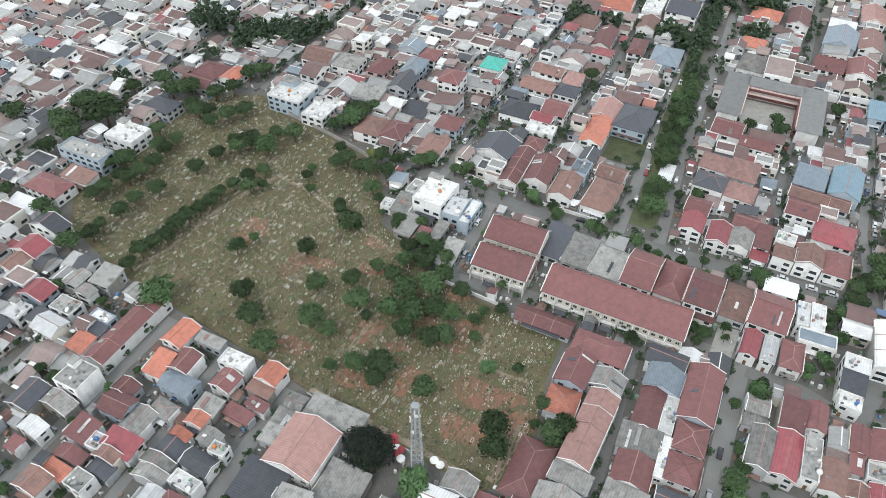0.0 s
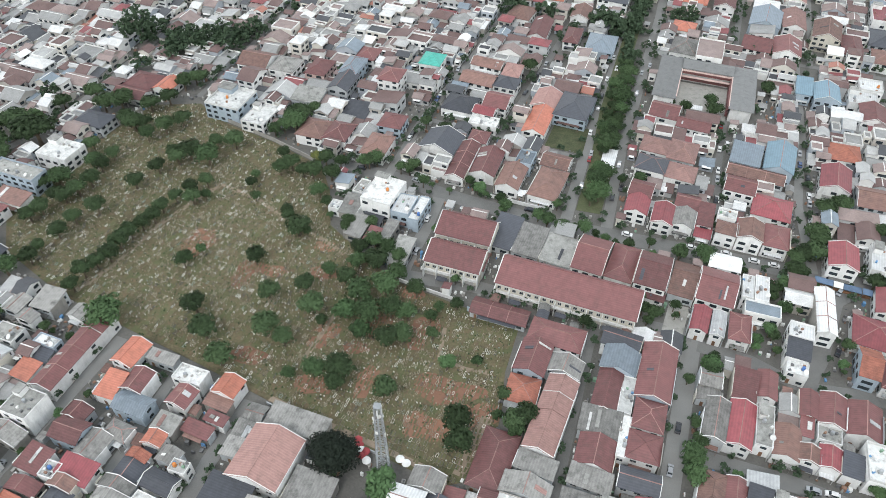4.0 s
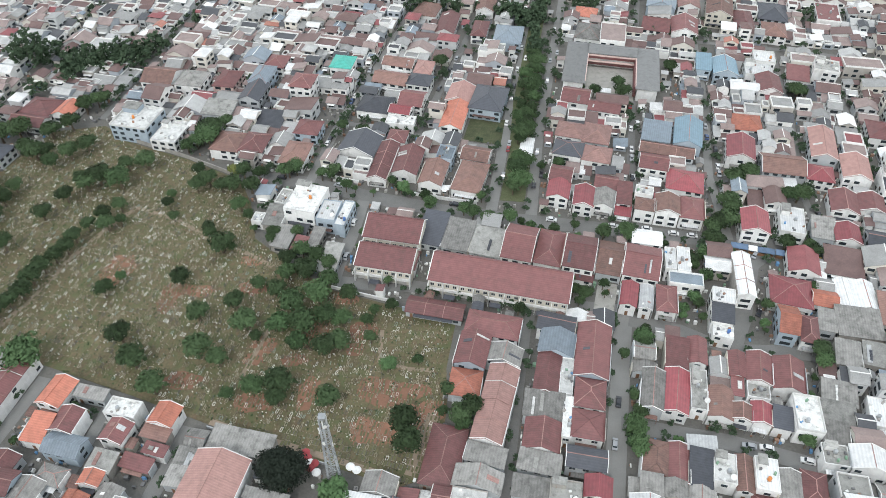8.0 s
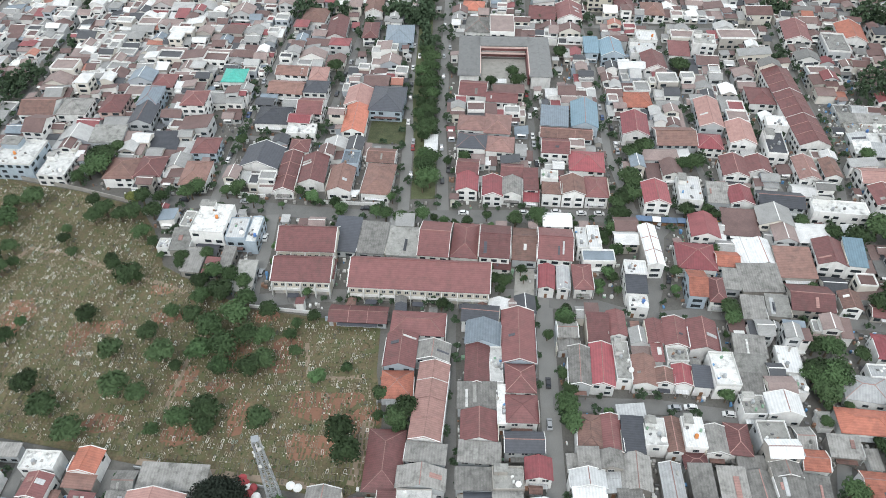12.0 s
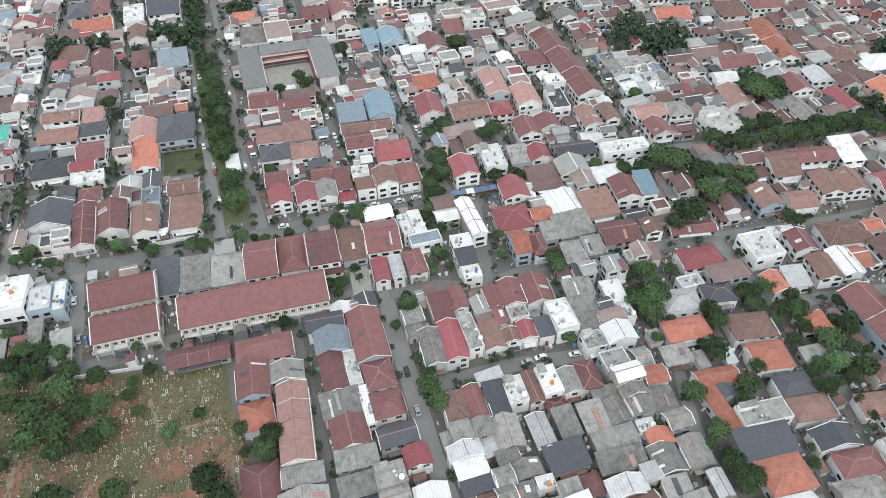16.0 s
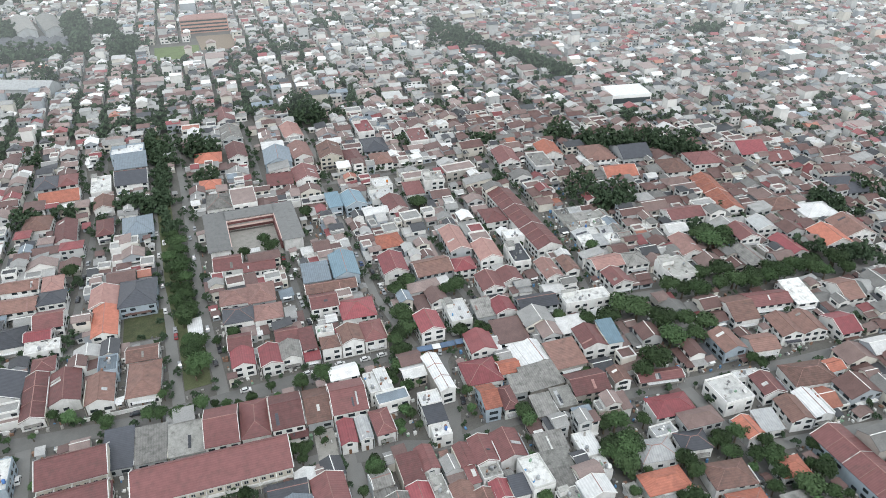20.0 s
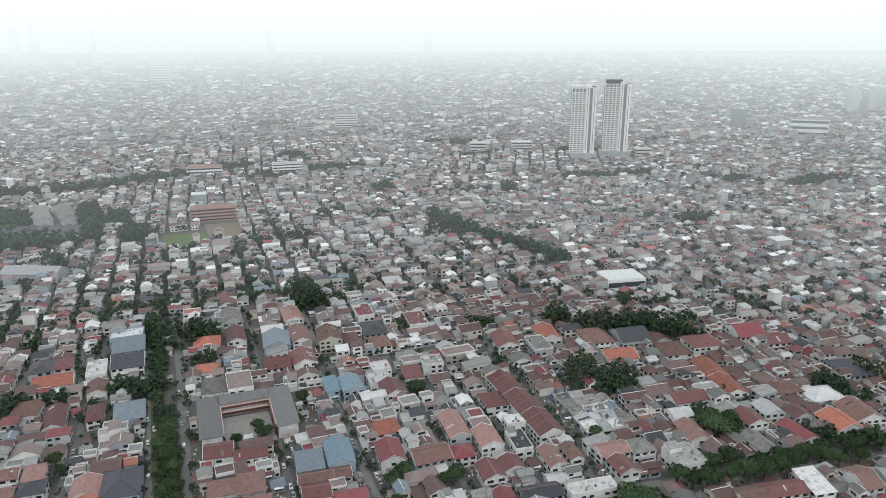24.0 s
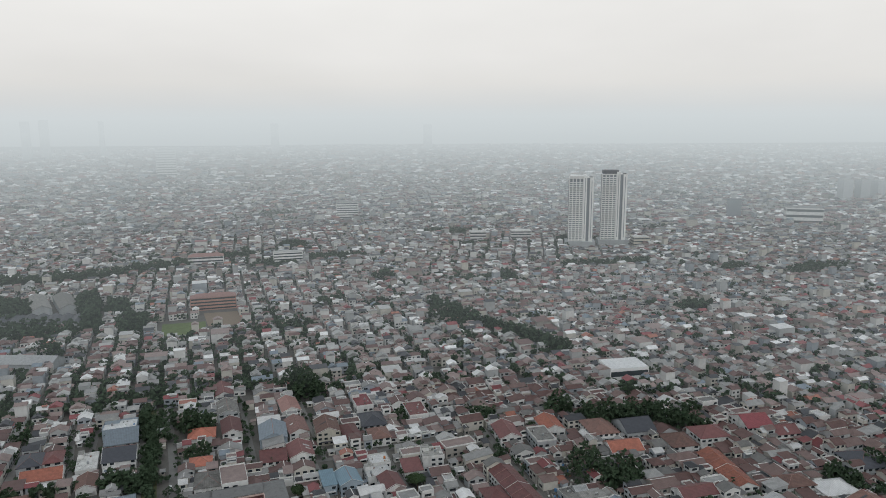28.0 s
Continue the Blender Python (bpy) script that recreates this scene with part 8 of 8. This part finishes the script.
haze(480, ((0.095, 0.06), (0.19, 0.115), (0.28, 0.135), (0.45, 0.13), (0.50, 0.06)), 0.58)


# ---- odds and ends on roofs and in yards ----
JUNK = mat("household_clutter", None, 0.7, 0.2, island=[(5, (0.55, 0.55, 0.53)), (5, (0.12, 0.12, 0.12)), (5, (0.28, 0.27, 0.25)), (3, (0.22, 0.13, 0.09)), (1, (0.10, 0.22, 0.38)), (1, (0.16, 0.26, 0.18))])
jk = Shell()
jr = random.Random(61)
for _ in range(26000):
    x, y = jr.uniform(-260, 300), jr.uniform(50, 330)
    w, d, h = jr.uniform(0.3, 1.3), jr.uniform(0.3, 1.3), jr.uniform(0.3, 1.6)
    q = corners(x, y, w, d, 0)
    if not inside(x, y, YARDS) or not free(q):
        continue
    jk.box(-w / 2, w / 2, -d / 2, d / 2, 0, h, pose(x, y, 0, 0, 0, jr.uniform(-12, 4)))
for x, y, z, st, w, d, c in TANKS:
    if st == "f":
        for _ in range(5):
            a, b = jr.uniform(-0.4, 0.4) * w, jr.uniform(-0.4, 0.4) * d
            jk.box(-0.4, 0.4, -0.3, 0.3, 0, jr.uniform(0.3, 1.0), pose(x + a - c.x, y + b - c.y, z, 0, 0, jr.uniform(0, 90)))
tagged(new("household_clutter", jk.mesh("household_clutter", JUNK)), "boxes, bins, air conditioners and odds and ends in the yards", "clutter", kind="stuff")

# ---- satellite dishes ----
DISHM = Shell().lathe([(0.06, -0.02), (0.55, 0.10), (0.9, 0.32), (0.88, 0.36), (0.5, 0.15)], 14).mesh("dish", DISH)
POST = Shell().bar((0, 0, 0), (0, 0, 0.9), 0.06, 6).mesh("post", STEEL)


def dish(x, y, z, label="pale round satellite dish on a rooftop post"):
    ob = new("satellite_dish")
    ob.matrix_world = pose(x, y, z, 0, 0, jr.uniform(-30, 30))
    tagged(ob, label, "satellite dish", "satellite dishes")
    part("post", POST, ob)
    part("dish", DISHM, ob, at=pose(0, 0, 0.9, 35, 0, 0))


for x, y, z, st, w, d, c in TANKS[::4]:
    if st == "f":
        dish(x - c.x + w * 0.3, y - c.y - d * 0.3, z)

# ---- lots, tarpaulin and green roof along the boulevard ----
sheet("ground_lot", [(-22, 266), (-5, 264), (-4, 284), (-20, 285)], 0.10, MEADOW, label="vacant lot with rough grass", category="lot")
sheet("ground_rubble", [(35.2, 184.8), (42.3, 183.9), (39.6, 168.2), (32.7, 168.6)], 0.09, CONCRETE, label="cleared plot covered in pale rubble", category="lot")

# ---- parasols, stalls and lorries ----
CLOTH_R = mat("red_canvas", (0.30, 0.05, 0.055), 0.8, 0.15)
CLOTH_W = mat("white_canvas", (0.68, 0.68, 0.66), 0.8, 0.1)
CLOTH_B = mat("blue_tarpaulin", (0.11, 0.165, 0.25), 0.6, 0.2)


def parasol(x, y, cloth, word):
    ob = new("parasol")
    ob.matrix_world = pose(x, y, 0.12)
    tagged(ob, "open round %s canvas parasol over a stall" % word, "parasol", "parasols by the mast")
    part("pole", Shell().bar((0, 0, 0), (0, 0, 2.5), 0.04, 6).mesh("pole", STEEL), ob)
    part("canopy", Shell().lathe([(1.35, 1.95), (1.33, 2.02), (0.7, 2.38), (0.05, 2.6)], 10).mesh("canopy", cloth), ob)


for x, y in ((-51.0, 102.1), (-48.6, 100.6), (-49.5, 99.1), (-52.0, 103.7)):
    parasol(x, y, CLOTH_R, "red")
for x, y in ((-47.4, 97.9), (-50.3, 100.8), (-38.2, 100.8), (-36.1, 100.0)):
    parasol(x, y, CLOTH_W, "white")


def stall(x, y, rot, cloth):
    ob = new("market_stall")
    ob.matrix_world = pose(x, y, 0.08, 0, 0, rot)
    tagged(ob, "street stall under a sloping blue tarpaulin on poles", "stall", "stalls on the street")
    v, f = thick([(-1.6, -1.3, 2.1), (1.6, -1.3, 2.1), (1.6, 1.3, 2.6), (-1.6, 1.3, 2.6)], [(0, 1, 2, 3)], 0.05)
    part("tarpaulin", mesh("tarpaulin", v, f, cloth), ob)
    for px, py, pz in ((-1.5, -1.2, 2.08), (1.5, -1.2, 2.08), (1.5, 1.2, 2.55), (-1.5, 1.2, 2.55)):
        part("pole", Shell().bar((px, py, 0), (px, py, pz), 0.04, 6).mesh("pole", STEEL), ob)
    part("counter", Shell().box(-1.3, 1.3, -0.9, -0.3, 0, 0.9).mesh("counter", WOOD), ob)


for i, (x, y) in enumerate(((86.9, 207.8), (89.9, 207.3), (93.2, 206.8), (96.5, 206.2), (99.3, 205.9), (102.8, 205.6))):
    stall(x, y, -8, CLOTH_B if i != 2 else CLOTH_W)

LORRY_R = mat("red_lorry_paint", (0.22, 0.045, 0.042), 0.45, 0.15)
LORRY_Y = mat("yellow_lorry_paint", (0.50, 0.36, 0.07), 0.45, 0.15)
LORRY_TYRE = Shell().lathe([(0.3, -0.14), (0.46, -0.12), (0.46, 0.12), (0.3, 0.14)], 12).mesh("wheel", RUBBER)


def lorry(x, y, rot, paint, word):
    ob = new("lorry")
    ob.matrix_world = pose(x, y, 0.08, 0, 0, rot)
    tagged(ob, "parked %s lorry with an open loading bed" % word, "lorry", "lorries on the main road")
    cab = [(2.3, 0.5), (4.0, 0.5), (4.05, 1.4), (3.7, 2.3), (2.35, 2.35)]
    n = len(cab)
    v = [(px, py, pz) for py in (-1.0, 1.0) for px, pz in cab]
    part("cab", mesh("cab", v, [tuple(range(n - 1, -1, -1)), tuple(range(n, 2 * n))] + [(i, (i + 1) % n, n + (i + 1) % n, n + i) for i in range(n)], paint), ob)
    part("windscreen", Shell().box(-0.03, 0.03, -0.85, 0.85, -0.4, 0.4).mesh("windscreen", GLASS), ob, at=pose(3.91, 0, 1.85, 0, -21, 0))
    part("chassis", Shell().box(-3.6, 3.9, -0.4, 0.4, 0.45, 0.7).mesh("chassis", RUBBER), ob)
    s = Shell().box(-3.7, 2.1, -1.1, 1.1, 0.8, 0.95).box(-3.7, 2.1, -1.15, -1.05, 0.95, 1.9).box(-3.7, 2.1, 1.05, 1.15, 0.95, 1.9).box(-3.75, -3.65, -1.1, 1.1, 0.95, 1.9).box(2.05, 2.15, -1.1, 1.1, 0.95, 2.2)
    part("loading_bed", s.mesh("loading_bed", paint), ob)
    for px in (-2.6, -1.6, 3.1):
        for py in (-0.9, 0.9):
            part("wheel", LORRY_TYRE, ob, at=pose(px, py, 0.46, 90, 0, 0))


lorry(128.2, 202.4, 172, LORRY_R, "red")
lorry(135.3, 201.6, 172, LORRY_R, "red")
lorry(116.6, 204.3, -20, LORRY_Y, "yellow")
